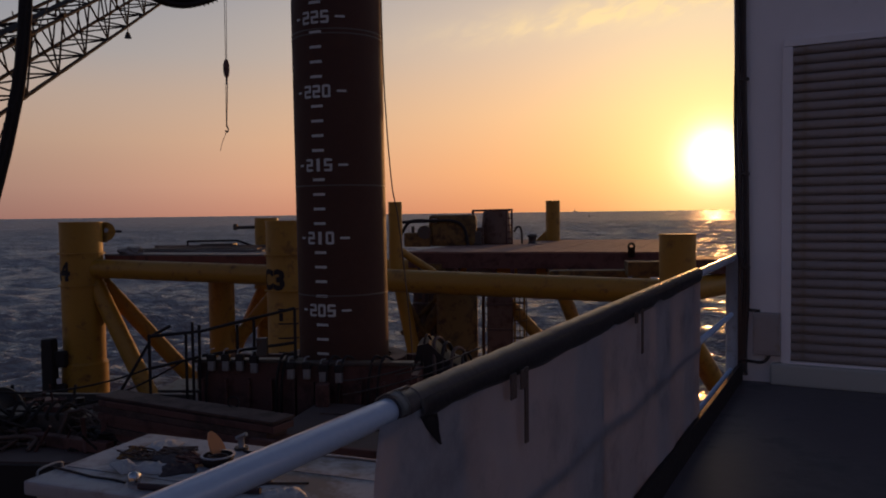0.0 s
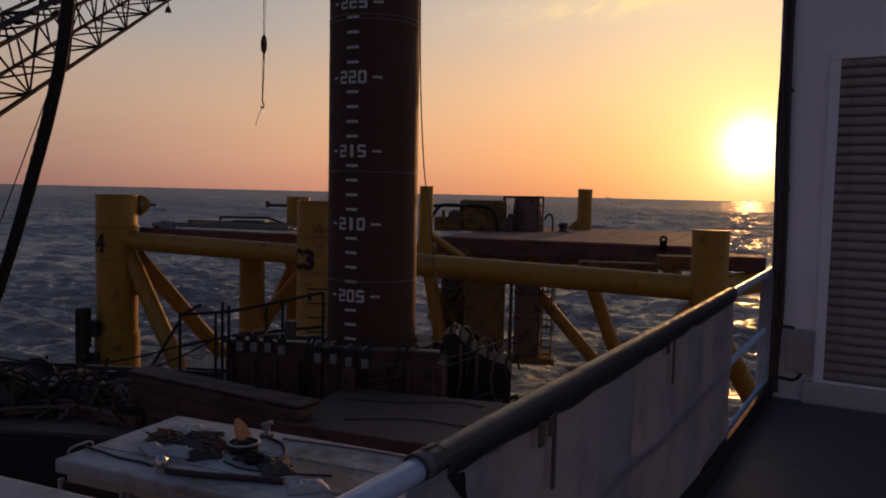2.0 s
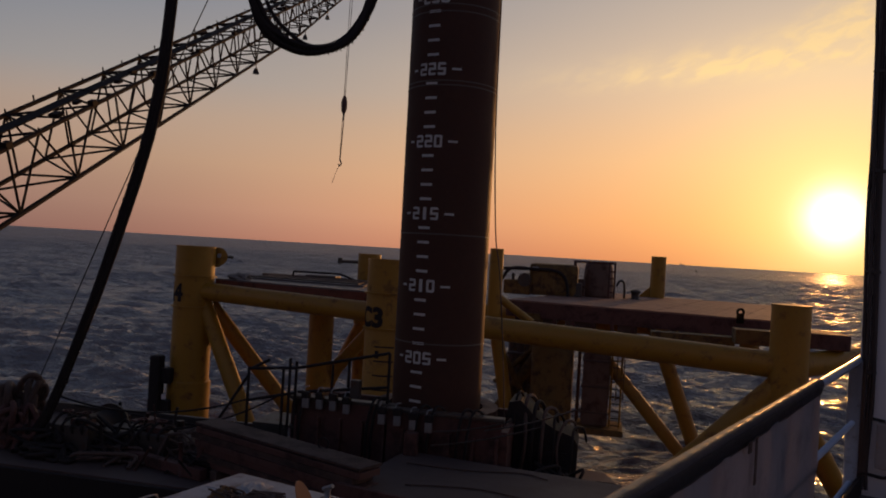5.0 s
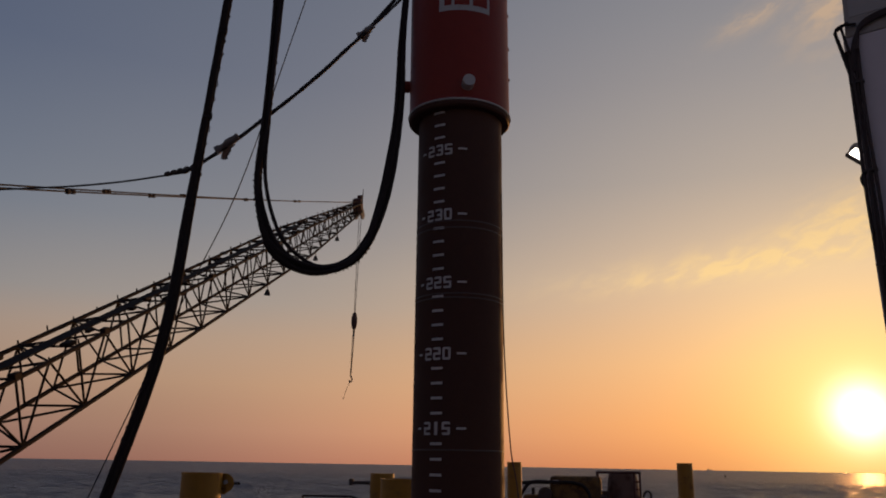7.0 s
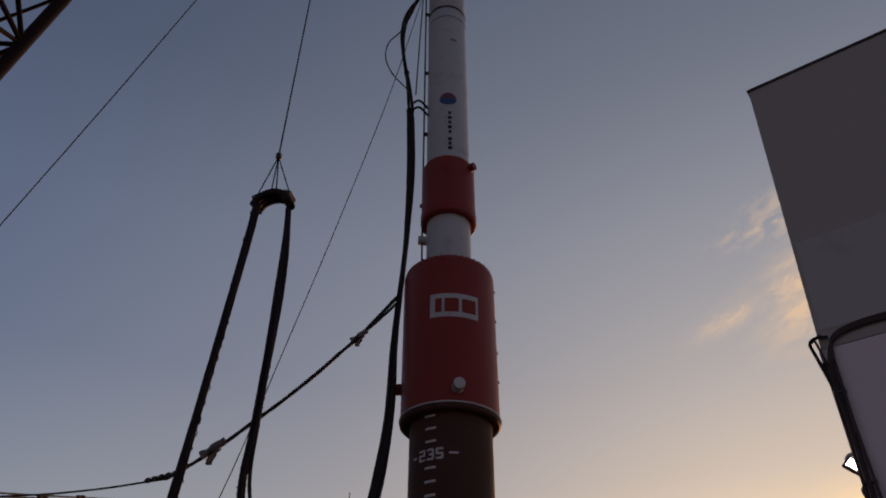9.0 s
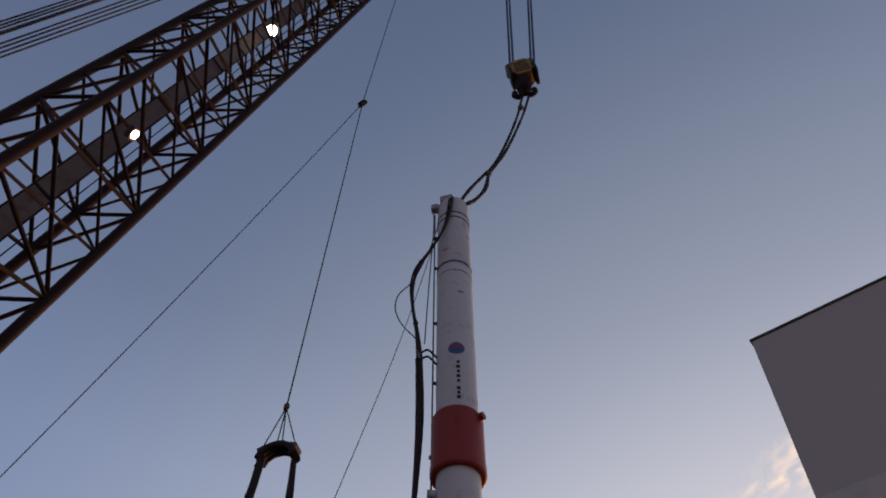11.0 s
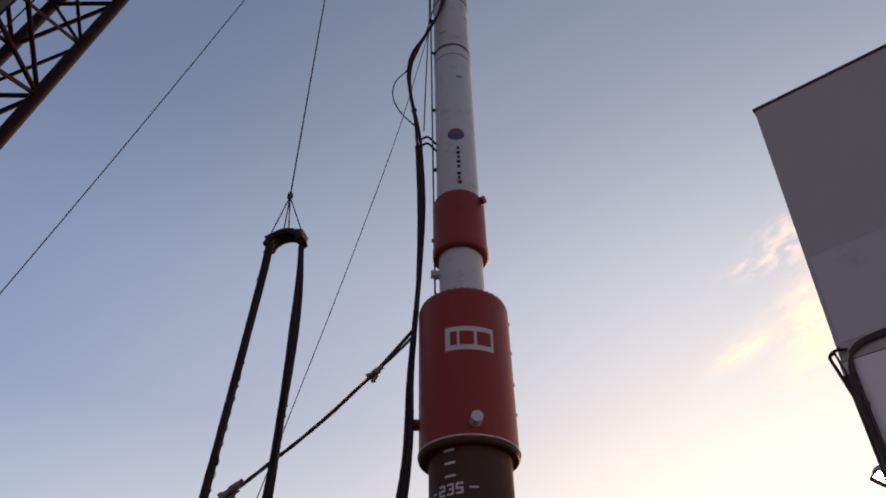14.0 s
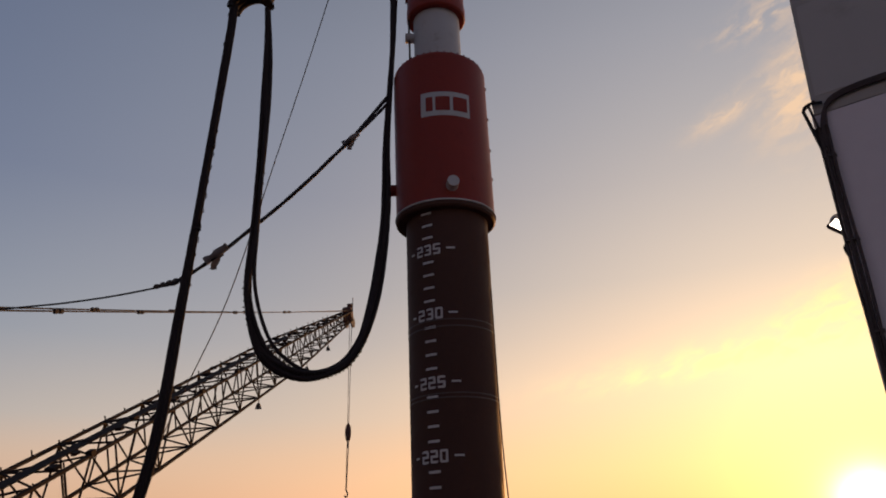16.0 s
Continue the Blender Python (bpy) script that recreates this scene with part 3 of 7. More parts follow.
def hammer():
    t = thing("piling_hammer", axis(15.2), "red and white hydraulic piling hammer sitting on the pile", "piling hammer")
    R = 1.17
    o = axis(15.2)
    sleeve = sharp(part("sleeve", leaning(bmesh.new(), o, [(0.98, 0.121), (R, 0.121), (R, 4.06), (R - 0.03, 4.16), (R - 0.1, 4.22), (0.5, 4.24)], 72), "red", t))
    sharp(part("sleeve_rim", leaning(bmesh.new(), o, [(1.0, 0.085), (R + 0.03, 0.085), (R + 0.035, 0.1), (R + 0.03, 0.12), (1.0, 0.12)], 72), "white", t, "thin white painted rim"))
    sharp(part("under_lip", leaning(bmesh.new(), o, [(0.975, -0.04), (R - 0.03, -0.04), (R + 0.01, 0.0), (R + 0.01, 0.084), (0.975, 0.084)], 72), "pile", t, "dark underside of the sleeve"))
    for k in range(40):
        d = turned(k * 9)
        p = o + d * (R - 0.07) + Vector((-0.045, 0, 4.19))
        part("bolt", rod(bmesh.new(), p, p + Vector((0, 0, 0.018)), 0.024, seg=6), "red", sleeve)
    # logo plate: plain shapes in place of letters
    f = turned(6.8)
    zc = 17.85
    logo = part("logo_plate", wrap(plate(bmesh.new(), 1.22, 0.66), axis(zc), R + 0.004, f), "white", t, "white name plate")
    for x, w in ((-0.40, 0.17), (-0.075, 0.35), (0.36, 0.37)):
        b = plate(bmesh.new(), w, 0.39)
        bmesh.ops.translate(b, vec=(x, 0, 0), verts=b.verts)
        part("logo_block", wrap(b, axis(zc), R + 0.009, f), "red", logo)
    part("lifting_knob", stub(bmesh.new(), 15.64, 9.0, R, 0.26, 0.135), "white", t, "white round lifting trunnion")
    part("lifting_lug", stub(bmesh.new(), 16.15, -88, R, 0.22, 0.14), "red", t)
    for z in (16.3, 17.1, 18.0, 18.9):
        part("side_clip", stub(bmesh.new(), z, 84, R, 0.022, 0.04, 8), "red", t)
    sharp(part("lower_shaft", leaning(bmesh.new(), axis(19.3), [(0.61, 0), (0.61, 1.9)], 48), "white", t))
    part("shaft_lug", stub(bmesh.new(), 20.64, -84, 0.6, 0.24, 0.13), "white", t)
    sharp(part("collar", leaning(bmesh.new(), axis(21.0), [(0.6, 0.18), (0.74, 0.18), (0.78, 0.23), (0.78, 0.5), (0.76, 0.55), (0.76, 2.15), (0.72, 2.25), (0.6, 2.27)], 56), "red", t, "red steel collar"))
    part("collar_lug", stub(bmesh.new(), 23.04, 58, 0.76, 0.14, 0.12), "red", t)
    part("collar_pin", stub(bmesh.new(), 21.9, -86, 0.76, 0.05, 0.06), "red", t)
    sharp(part("upper_shaft", leaning(bmesh.new(), axis(23.2), [(0.63, 0), (0.63, 7.1), (0.60, 7.15), (0.60, 7.35), (0.62, 7.4), (0.62, 11.55), (0.58, 11.7), (0.02, 11.72)], 48), "white", t))
    for z, mat in ((29.85, "grey"), (30.4, "steel"), (33.35, "steel"), (33.7, "steel")):
        part("band", leaning(bmesh.new(), axis(z), [(0.62, -0.035), (0.645, -0.02), (0.645, 0.02), (0.62, 0.035)], 48), mat, t)
    for z, deg in ((32.3, 62), (31.2, -30), (28.6, 20)):
        part("grease_stain", wrap(plate(bmesh.new(), 0.22, 0.12), axis(z), 0.6345, turned(deg)), "stain", t)
    q = [axis(34.6) + turned(-80) * 0.8, (-3.24, 16.1, 32.76), (-3.33, 16.1, 29.5), (-3.40, 16.1, 26.4)]
    part("slack_line", tube(bmesh.new(), smooth_path(q, 6), 0.022, 6), "steel", t)
    g = turned(2)
    b = bmesh.new()
    bmesh.ops.create_circle(b, cap_ends=True, segments=28, radius=0.27, matrix=Matrix.Rotation(radians(90), 4, "X"))
    badge = part("round_badge", wrap(b, axis(25.73), 0.634, g), "badge_blue", t, "round blue and red maker's badge")
    b = bmesh.new()
    bmesh.ops.create_circle(b, cap_ends=True, segments=28, radius=0.24, matrix=Matrix.Rotation(radians(90), 4, "X"))
    bmesh.ops.bisect_plane(b, geom=b.verts[:] + b.edges[:] + b.faces[:], plane_co=(0, 0, 0.03), plane_no=(0, 0, 1), clear_inner=True)
    part("badge_half", wrap(b, axis(25.73), 0.637, g), "badge_red", badge)
    for k, z in enumerate((25.1, 24.9, 24.7, 24.5, 24.3, 24.0, 23.82, 23.64)):
        b = plate(bmesh.new(), 0.09 + 0.03 * (k % 2), 0.13)
        part("letter_bar", wrap(b, axis(z), 0.635, turned(6)), "black", t)
    for z, d in ((30.6, -80), (32.6, -82), (24.7, -80), (27.5, -80)):
        part("pipe_bracket", stub(bmesh.new(), z, d, 0.6, 0.14, 0.06, 8), "steel", t)
    for d in (-80, -97):
        q = turned(d) * 0.74
        part("pressure_pipe", rod(bmesh.new(), axis(19.4) + q, axis(34.2) + q, 0.025, seg=8), "steel", t)
    b = bmesh.new()
    box(b, axis(34.65) + turned(-78) * 0.74, (0.3, 0.28, 0.35), bevel=0.03)
    part("hose_head", b, "grey", t)
    b = bmesh.new()
    box(b, axis(34.95) + turned(-34) * 0.42, (0.52, 0.36, 0.36), bevel=0.03)
    part("hose_head", b, "grey", t)


pile()
hammer()

# ---- hoses, ropes and crane tackle ----
def bundle(name, points, label, category, count=4, r=0.06, spread=0.09, seed=1, bands=8):
    """A bundle of hoses side by side along one line, tied together."""
    t = thing(name, points[0], label, category)
    path = smooth_path(points, 10)
    rng = random.Random(seed)
    ways = [(path[min(i + 1, len(path) - 1)] - path[max(i - 1, 0)]).normalized() for i in range(len(path))]
    across = [w.cross(Vector((0, 1, 0))).normalized() for w in ways]
    for k in range(count):
        a = k * math.tau / count + 0.4
        ph = rng.random() * 6
        q = [p + (c * math.cos(a) * (1 + 0.75 * math.sin(i * 0.16 + ph)) + Vector((0, math.sin(a), 0))) * spread * max(0.8, min(1.0, 1 - (p.z - 13) * 0.1)) for i, (p, c) in enumerate(zip(path, across))]
        part("hose", tube(bmesh.new(), q, r * rng.uniform(0.85, 1.1), 8, 0.12, k), "black", t)
    for k in range(bands):
        i = int((k + 0.5) / bands * (len(path) - 2))
        part("tie", tube(bmesh.new(), [path[i], path[i].lerp(path[i + 1], 0.3)], (spread * 0.8 + r) * 1.03, 10), "black", t)
    if count > 3:
        # rope lashing wound round the lower half
        q = []
        for i in range(len(path) - 1):
            for k in range(6):
                at = path[i].lerp(path[i + 1], k / 6)
                if at.z < 17.5 and at.y < 15.5:
                    a = len(q) * 1.05 + 0.5 * math.sin(len(q) * 0.11)
                    q.append(at + (across[i] * math.cos(a) + Vector((0, 1, 0)) * math.sin(a)) * (spread * 0.95 + r * 0.75 + 0.008 * math.sin(len(q) * 0.37)))
        part("lashing", tube(bmesh.new(), q, 0.011, 5), "black", t, "rope lashing wound round the hoses")
    return t


HANGER = Vector((-6.58, 14.1, 20.9))


def hoses():
    bundle("hose_bundle", [(-6.99, 14, 20.75), (-7.08, 14, 19.2), (-7.26, 14, 16.5), (-7.55, 14, 13.0), (-7.88, 14, 10.0), (-8.66, 14, 7.1), (-9.3, 14, 5.1), (-10.0, 14, 3.4), (-10.6, 14, 2.9)],
           "thick black hose bundle hanging down to the barge deck", "hose", 5, 0.05, 0.062, 1, 14)
    bundle("hose_bundle", [(-6.17, 14.2, 20.6), (-6.08, 14.2, 19.0), (-6.05, 14.2, 17.2), (-6.10, 14.2, 14.7), (-6.18, 14.2, 13.1), (-5.90, 14.3, 11.98), (-5.45, 14.5, 11.50), (-4.8, 14.7, 11.33), (-4.12, 15.0, 11.72), (-3.75, 15.3, 13.0),
                           (-3.57, 15.6, 15.2), (-3.60, 15.9, 17.4), (-3.46, 16, 20.4), (-3.42, 16, 23.0), (-3.54, 16, 25.6)],
           "looped black hose bundle feeding the piling hammer", "hose", 5, 0.047, 0.064, 2, 0)
    bundle("hose_line", [(-6.08, 14.2, 19.0), (-6.02, 14.2, 17.2), (-6.04, 14.2, 14.7), (-6.02, 14.2, 13.3), (-5.72, 14.3, 12.2), (-5.35, 14.5, 11.68), (-4.8, 14.7, 11.42), (-4.2, 15.0, 11.8), (-3.80, 15.3, 13.0), (-3.62, 15.6, 15.2)], "single black hose hanging inside the bundle loop", "hose", 1, 0.04, 0.0, 6, 0)
    bundle("hose_line", [(-3.50, 16, 25.5), (-3.62, 16, 26.8), (-3.84, 16, 28.2), (-3.93, 16, 29.4), (-3.77, 15.95, 30.35), (-3.33, 15.9, 31.2), (-2.84, 15.8, 32.2), (-2.60, 15.75, 33.2), (-2.47, 15.8, 34.5), (-2.50, 16.0, 34.85)], "black hoses rising to the hammer head", "hose", 2, 0.05, 0.05, 3, 3)
    bundle("hose_line", [(-3.60, 16, 26.5), (-4.19, 16, 27.46), (-4.47, 16, 28.35), (-4.39, 16, 29.1), (-3.96, 16, 29.66), (-3.6, 16.0, 30.6), (-3.25, 16.0, 31.9), (-3.1, 16.1, 33.0)], "thin slack black hose beside the hammer", "hose", 1, 0.025, 0.0, 4, 1)
    for z in (25.5, 25.2):
        bundle("hose_line", [(-3.52, 16, z + 0.35), (-3.25, 16.0, z + 0.47), (-2.98, 16.1, z + 0.15)], "short black jumper hose on the hammer", "hose", 1, 0.035, 0.0, 5, 1)
    t = thing("hose_hanger", HANGER, "curved steel saddle carrying the hose bundle on wire slings", "hose hanger")
    bm = bmesh.new()
    arc = [HANGER + Vector((math.sin(a) * 0.47, 0, math.cos(a) * 0.42 - 0.3)) for a in [radians(k) for k in range(-80, 81, 10)]]
    for dy in (-0.14, 0, 0.14):
        tube(bm, [p + Vector((0, dy, 0)) for p in arc], 0.11, 8)
    part("saddle", bm, "black", t)
    b = bmesh.new()
    lo = [b.verts.new(HANGER + Vector((math.sin(a) * 0.36, -0.2, math.cos(a) * 0.3 - 0.3))) for a in [radians(k) for k in range(-70, 71, 10)]]
    hi = [b.verts.new(HANGER + Vector((math.sin(a) * 0.56, -0.2, math.cos(a) * 0.5 - 0.3))) for a in [radians(k) for k in range(-70, 71, 10)]]
    for k in range(len(lo) - 1):
        b.faces.new((lo[k], lo[k + 1], hi[k + 1], hi[k]))
    bmesh.ops.solidify(b, geom=b.faces[:], thickness=0.03)
    part("side_plate", b, "steel", t)
    for dx in (-0.42, 0.42):
        b = bmesh.new()
        box(b, HANGER + Vector((dx, 0, 0.02)), (0.22, 0.4, 0.16), Matrix.Rotation(dx * 0.9, 3, "Y"), 0.02)
        part("flange", b, "steel", t)
    top = HANGER + Vector((-0.08, 0, 1.55))
    for dx, dy in ((-0.4, -0.15), (-0.2, 0.15), (0.12, -0.15), (0.42, 0.15)):
        part("sling", tube(bmesh.new(), line(HANGER + Vector((dx, dy, 0.1)), top), 0.018, 6), "rope", t)
    part("shackle", lathe(bmesh.new(), top, [(0.02, -0.1), (0.08, -0.05), (0.08, 0.1), (0.02, 0.18)], 10), "steel", t)


def wire(p0, p1, r, label, sag=0.0, mat="rope"):
    ob = part("wire_rope", tube(bmesh.new(), line(p0, p1, sag, 16), r, 6), mat)
    return tagged(ob, label, "wire rope")


def rigging():
    swivel = Vector((-6.36, 14.0, 41.7))
    wire(HANGER + Vector((-0.08, 0, 1.6)), swivel, 0.022, "steel wire carrying the hose hanger")
    wire(swivel, (-5.0, 14.0, 72), 0.022, "steel wire running up from the swivel block")
    wire(swivel, (-21.0, 14.0, 8.5), 0.02, "slack tugger wire slanting down to the deck", 1.2)
    b = bmesh.new()
    box(b, swivel, (0.28, 0.2, 0.4), Matrix.Rotation(0.7, 3, "Y"), 0.05)
    lathe(b, swivel + Vector((-0.1, 0, -0.3)), [(0.02, -0.15), (0.1, 0), (0.02, 0.15)], 10)
    tagged(part("swivel_block", b, "black"), "small steel swivel block joining three wires", "rigging block")
    tagged(part("wire_rope", tube(bmesh.new(), smooth_path([axis(32.6) + Vector((-0.72, -0.1, 0)), (-4.30, 16.3, 27.0), (-5.54, 16.1, 21.5), (-6.62, 16.1, 17.5), (-7.66, 16.1, 13.8), (-8.75, 16, 11.1), (-10.0, 16, 8.1), (-12.4, 16.4, 3.0), (-12.6, 16.4, 2.8)], 6), 0.013, 6), "rope"), "thin steel guy wire from the hammer to the deck", "wire rope")
    tagged(part("wire_rope", tube(bmesh.new(), smooth_path([(-1.16, 15.3, 13.0), (-1.12, 15.3, 10.0), (-1.0, 15.3, 7.9), (-0.86, 15.3, 7.0), (-0.66, 15.3, 4.9), (-0.54, 15.3, 2.8)], 6), 0.014, 6), "debris"), "thin brown rope hanging beside the pile", "rope")
    # tag line with shackle chain and frayed cloth
    t = thing("tag_line", (-12.5, 15, 13.7), "taut rope with shackles and frayed rags tied to the hammer", "rope")
    s, e = Vector((-8.46, 15, 13.86)), Vector((-3.45, 15.4, 18.28))
    part("thin_rope", tube(bmesh.new(), smooth_path([(-16.5, 15, 13.95), (-14.5, 15, 13.80), (-12.33, 15, 13.74), (-11.2, 15, 13.72), (-9.98, 15, 13.75), (-9.0, 15, 13.82), s], 6), 0.022, 6), "rope", t)
    part("thick_rope", tube(bmesh.new(), smooth_path([s, (-7.8, 15, 14.21), (-7.23, 15.05, 14.61), (-6.59, 15.1, 15.12), (-6.0, 15.15, 15.59), (-5.27, 15.2, 16.23), (-4.78, 15.25, 16.73), (-4.28, 15.3, 17.24), e], 6), 0.045, 8, 0.25, 3), "rope", t)
    part("thick_rope", tube(bmesh.new(), line(Vector((-4.2, 15.3, 17.30)), e + Vector((0, 0, -0.18)), 0.02, 10), 0.035, 8, 0.2, 5), "rope", t)
    for k in range(5):
        p = s + Vector((-0.42 + k * 0.16, 0, 0.03 * k))
        b = bmesh.new()
        bmesh.ops.create_uvsphere(b, u_segments=8, v_segments=6, radius=0.07, matrix=Matrix.Translation(p) @ Matrix.Diagonal((1.4, 0.7, 0.9, 1)))
        part("chain_link", b, "steel", t)
    for p, k in ((Vector((-7.40, 15, 14.49)), 1.0), (Vector((-4.30, 15.3, 17.20)), 0.75)):
        knot = part("rag_wrap", tube(bmesh.new(), line(p + Vector((-0.3, 0, -0.15)) * k, p + Vector((0.22, 0, 0.17)) * k, 0, 8), 0.085 * k, 8, 0.5, 2), "cloth", t, "cloth wound round the rope")
        b = bmesh.new()
        rows = []
        for i in range(7):
            u = i / 6
            half = 0.17 * (1 - 0.55 * u) + 0.02 * math.sin(i * 2.3)
            mid = p + Vector((0.02 - 0.12 * u, 0, -0.02 - 0.36 * u)) * k
            rows.append([b.verts.new(mid + Vector((half * (j / 2 - 1), 0.04 * math.sin(j * 0.9 + i * 0.6), 0.02 * math.sin(j * 2.0) * u)) * k) for j in range(5)])
        for r0, r1 in zip(rows, rows[1:]):
            for j in range(4):
                b.faces.new((r0[j], r0[j + 1], r1[j + 1], r1[j])).smooth = True
        bmesh.ops.solidify(b, geom=b.faces[:], thickness=0.015)
        part("rag", b, "cloth", knot, "frayed hanging cloth end")


def lattice(name, base, tip, w, h, taper_at, panel, chord_r, lace_r, mat, label, up=(0, 0, 1), tip_size=0.35, skip_from=0.0):
    """A four-chord crane boom with zigzag lacing on all four faces."""
    t = thing(name, base, label, "crane boom")
    base, tip = Vector(base), Vector(tip)
    d = (tip - base).normalized()
    side = d.cross(Vector(up)).normalized()
    nrm = side.cross(d).normalized()
    length = (tip - base).length
    n = int(length / panel)

    def corner(k, c):
        s = k / n
        f = 1.0 if s < taper_at else 1 - (1 - tip_size) * (s - taper_at) / (1 - taper_at)
        return base + d * (length * s) + side * (w / 2 * f * (1, -1, -1, 1)[c]) + nrm * (h / 2 * f * (1, 1, -1, -1)[c])

    k0 = int(n * taper_at)
    for c in range(4):
        strut("chord", corner(0, c), corner(k0, c), chord_r, mat, t, 10)
        strut("chord", corner(k0, c), corner(n, c), chord_r, mat, t, 10)
    for k in range(n):
        for c in range(4):
            e = (c + 1) % 4
            a, b = (c, e) if (k + c) % 2 else (e, c)
            strut("lacing", corner(k, a), corner(k + 1, b), lace_r, mat, t, 6)
            if k % 2 == 0:
                strut("lacing", corner(k, c), corner(k, e), lace_r, mat, t, 6)
    return t, corner, n


def far_crane():
    base, tip = Vector((-16.45, 10.9, 4.4)), Vector((-25.66, 74.7, 33.6))
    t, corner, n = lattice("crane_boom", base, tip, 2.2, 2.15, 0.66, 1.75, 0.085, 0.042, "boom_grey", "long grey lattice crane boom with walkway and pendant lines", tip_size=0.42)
    d = (tip - base).normalized()
    b = bmesh.new()
    side = d.cross(Vector((0, 0, 1))).normalized()
    nrm = side.cross(d)
    m = Matrix((side, d, nrm)).transposed()
    length = (tip - base).length
    box(b, base + d * length * 0.36 + nrm * 1.16, (0.5, length * 0.6, 0.05), m)
    part("walkway", b, "boom_grey", t, "narrow grating walkway")
    for k in range(0, n - 4, 3):
        p = corner(k, 0) + nrm * 0.1
        bb = bmesh.new()
        box(bb, p, (0.22, 0.34, 0.2), m, 0.03)
        part("pin_joint", bb, "boom_grey", t)
    for k in (20, 27, 32):
        p = corner(k, 3) - nrm * 0.05
        bb = bmesh.new()
        rod(bb, p, p - Vector((0, 0, 0.35)), 0.03, seg=6)
        rod(bb, p - Vector((0, 0, 0.3)), p - Vector((0, 0, 0.62)), 0.1, 0.2, 10)
        part("boom_lamp", bb, "steel", t, "unlit boom lamp")
    # handrail stubs, clips and clamps along the top walkway
    rng = random.Random(8)
    for k in range(0, n - 3):
        p = corner(k, 0).lerp(corner(k, 1), rng.uniform(0.1, 0.9)) + nrm * 0.1
        bb = bmesh.new()
        box(bb, p, (rng.uniform(0.15, 0.4), rng.uniform(0.2, 0.6), rng.uniform(0.06, 0.16)), m, 0.02)
        part("deck_clip", bb, "boom_grey", t)
        for c in (0, 1):
            strut("handrail_stub", corner(k, c), corner(k, c) + nrm * rng.uniform(0.12, 0.3), 0.03, "boom_grey", t, 6)
    bb = bmesh.new()
    box(bb, tip + Vector((0, 0, 0.1)), (0.9, 1.3, 1.7), m, 0.08)
    box(bb, tip + Vector((0.1, 0.3, 1.0)), (0.5, 0.5, 0.9), m, 0.05)
    part("boom_head", bb, "rust", t, "rust-red sheave head")
    for dx in (-0.35, 0.35):
        part("sheave", rod(bmesh.new(), tip + Vector((dx - 0.08, 0.5, -0.6)), tip + Vector((dx + 0.08, 0.5, -0.6)), 0.55, seg=20), "steel", t)
    part("mast_pole", rod(bmesh.new(), tip + Vector((0.5, 0, 0.5)), tip + Vector((0.5, 0, 2.0)), 0.04), "steel", t)
    # pendants
    for k, z, links in ((-0.5, 10.85, (0.3285, 0.429, 0.58, 0.72)), (0.5, 10.55, (0.273, 0.358, 0.52, 0.66))):
        far, c = Vector((-15.96 + k, 3.59, z)), tip + Vector((k, 0, 0.6))
        wire(far, c, 0.035, "steel pendant line holding up the far boom", 0.25)
        along_line = (c - far).to_track_quat("Y", "Z").to_matrix()
        for f in links:
            p = far.lerp(c, f) - Vector((0, 0, 0.25 * 4 * f * (1 - f)))
            bb = bmesh.new()
            for o in (-0.16, 0.16):
                box(bb, p + along_line @ Vector((0, o, 0)), (0.13, 0.24, 0.19), along_line, 0.05)
            rod(bb, p + along_line @ Vector((0, -0.2, 0)), p + along_line @ Vector((0, 0.2, 0)), 0.04, seg=8)
            tagged(part("pendant_link", bb, "black"), "dark double-ended link in the boom pendant line", "shackle", "pendant links")
    # whip line with overhaul ball and sling
    ball = Vector((-25.46, 74.7, 21.4))
    for dx in (-0.12, 0.12):
        wire(tip + Vector((dx + 0.2, 0.3, -0.6)), ball + Vector((dx * 0.5, 0, 0.8)), 0.03, "whip line of the far crane")
    t2 = thing("overhaul_ball", ball, "rusty overhaul ball with hook hanging from the far boom", "crane hook")
    part("ball", lathe(bmesh.new(), ball, [(0.05, -0.95), (0.22, -0.7), (0.3, -0.2), (0.3, 0.3), (0.2, 0.75), (0.06, 0.95)], 16), "rust", t2)
    part("shank", rod(bmesh.new(), ball + Vector((0, 0, -1.5)), ball + Vector((0, 0, -0.9)), 0.1), "steel", t2)
    part("sling", tube(bmesh.new(), line(ball + Vector((0.05, 0, -1.5)), ball + Vector((-0.1, 0, -5.6))), 0.05, 6), "rope", t2)
    part("sling", tube(bmesh.new(), line(ball + Vector((-0.1, 0, -1.5)), ball + Vector((-0.15, 0, -5.6))), 0.03, 6), "rope", t2)
    part("hook", tube(bmesh.new(), smooth_path([ball + Vector(v) for v in ((-0.1, 0, -5.5), (0.05, 0, -5.9), (-0.12, 0, -6.15), (-0.25, 0, -5.95))], 5), 0.07, 8), "steel", t2)
    part("tag_rope", tube(bmesh.new(), smooth_path([ball + Vector(v) for v in ((-0.15, 0, -6.1), (-0.5, 0, -6.9), (-0.8, 0, -7.9))], 5), 0.025, 6), "rope", t2)


BOOM_A, BOOM_B = Vector((-12.275, 8.05, 26.09)), Vector((-8.195, 12.43, 61.35))


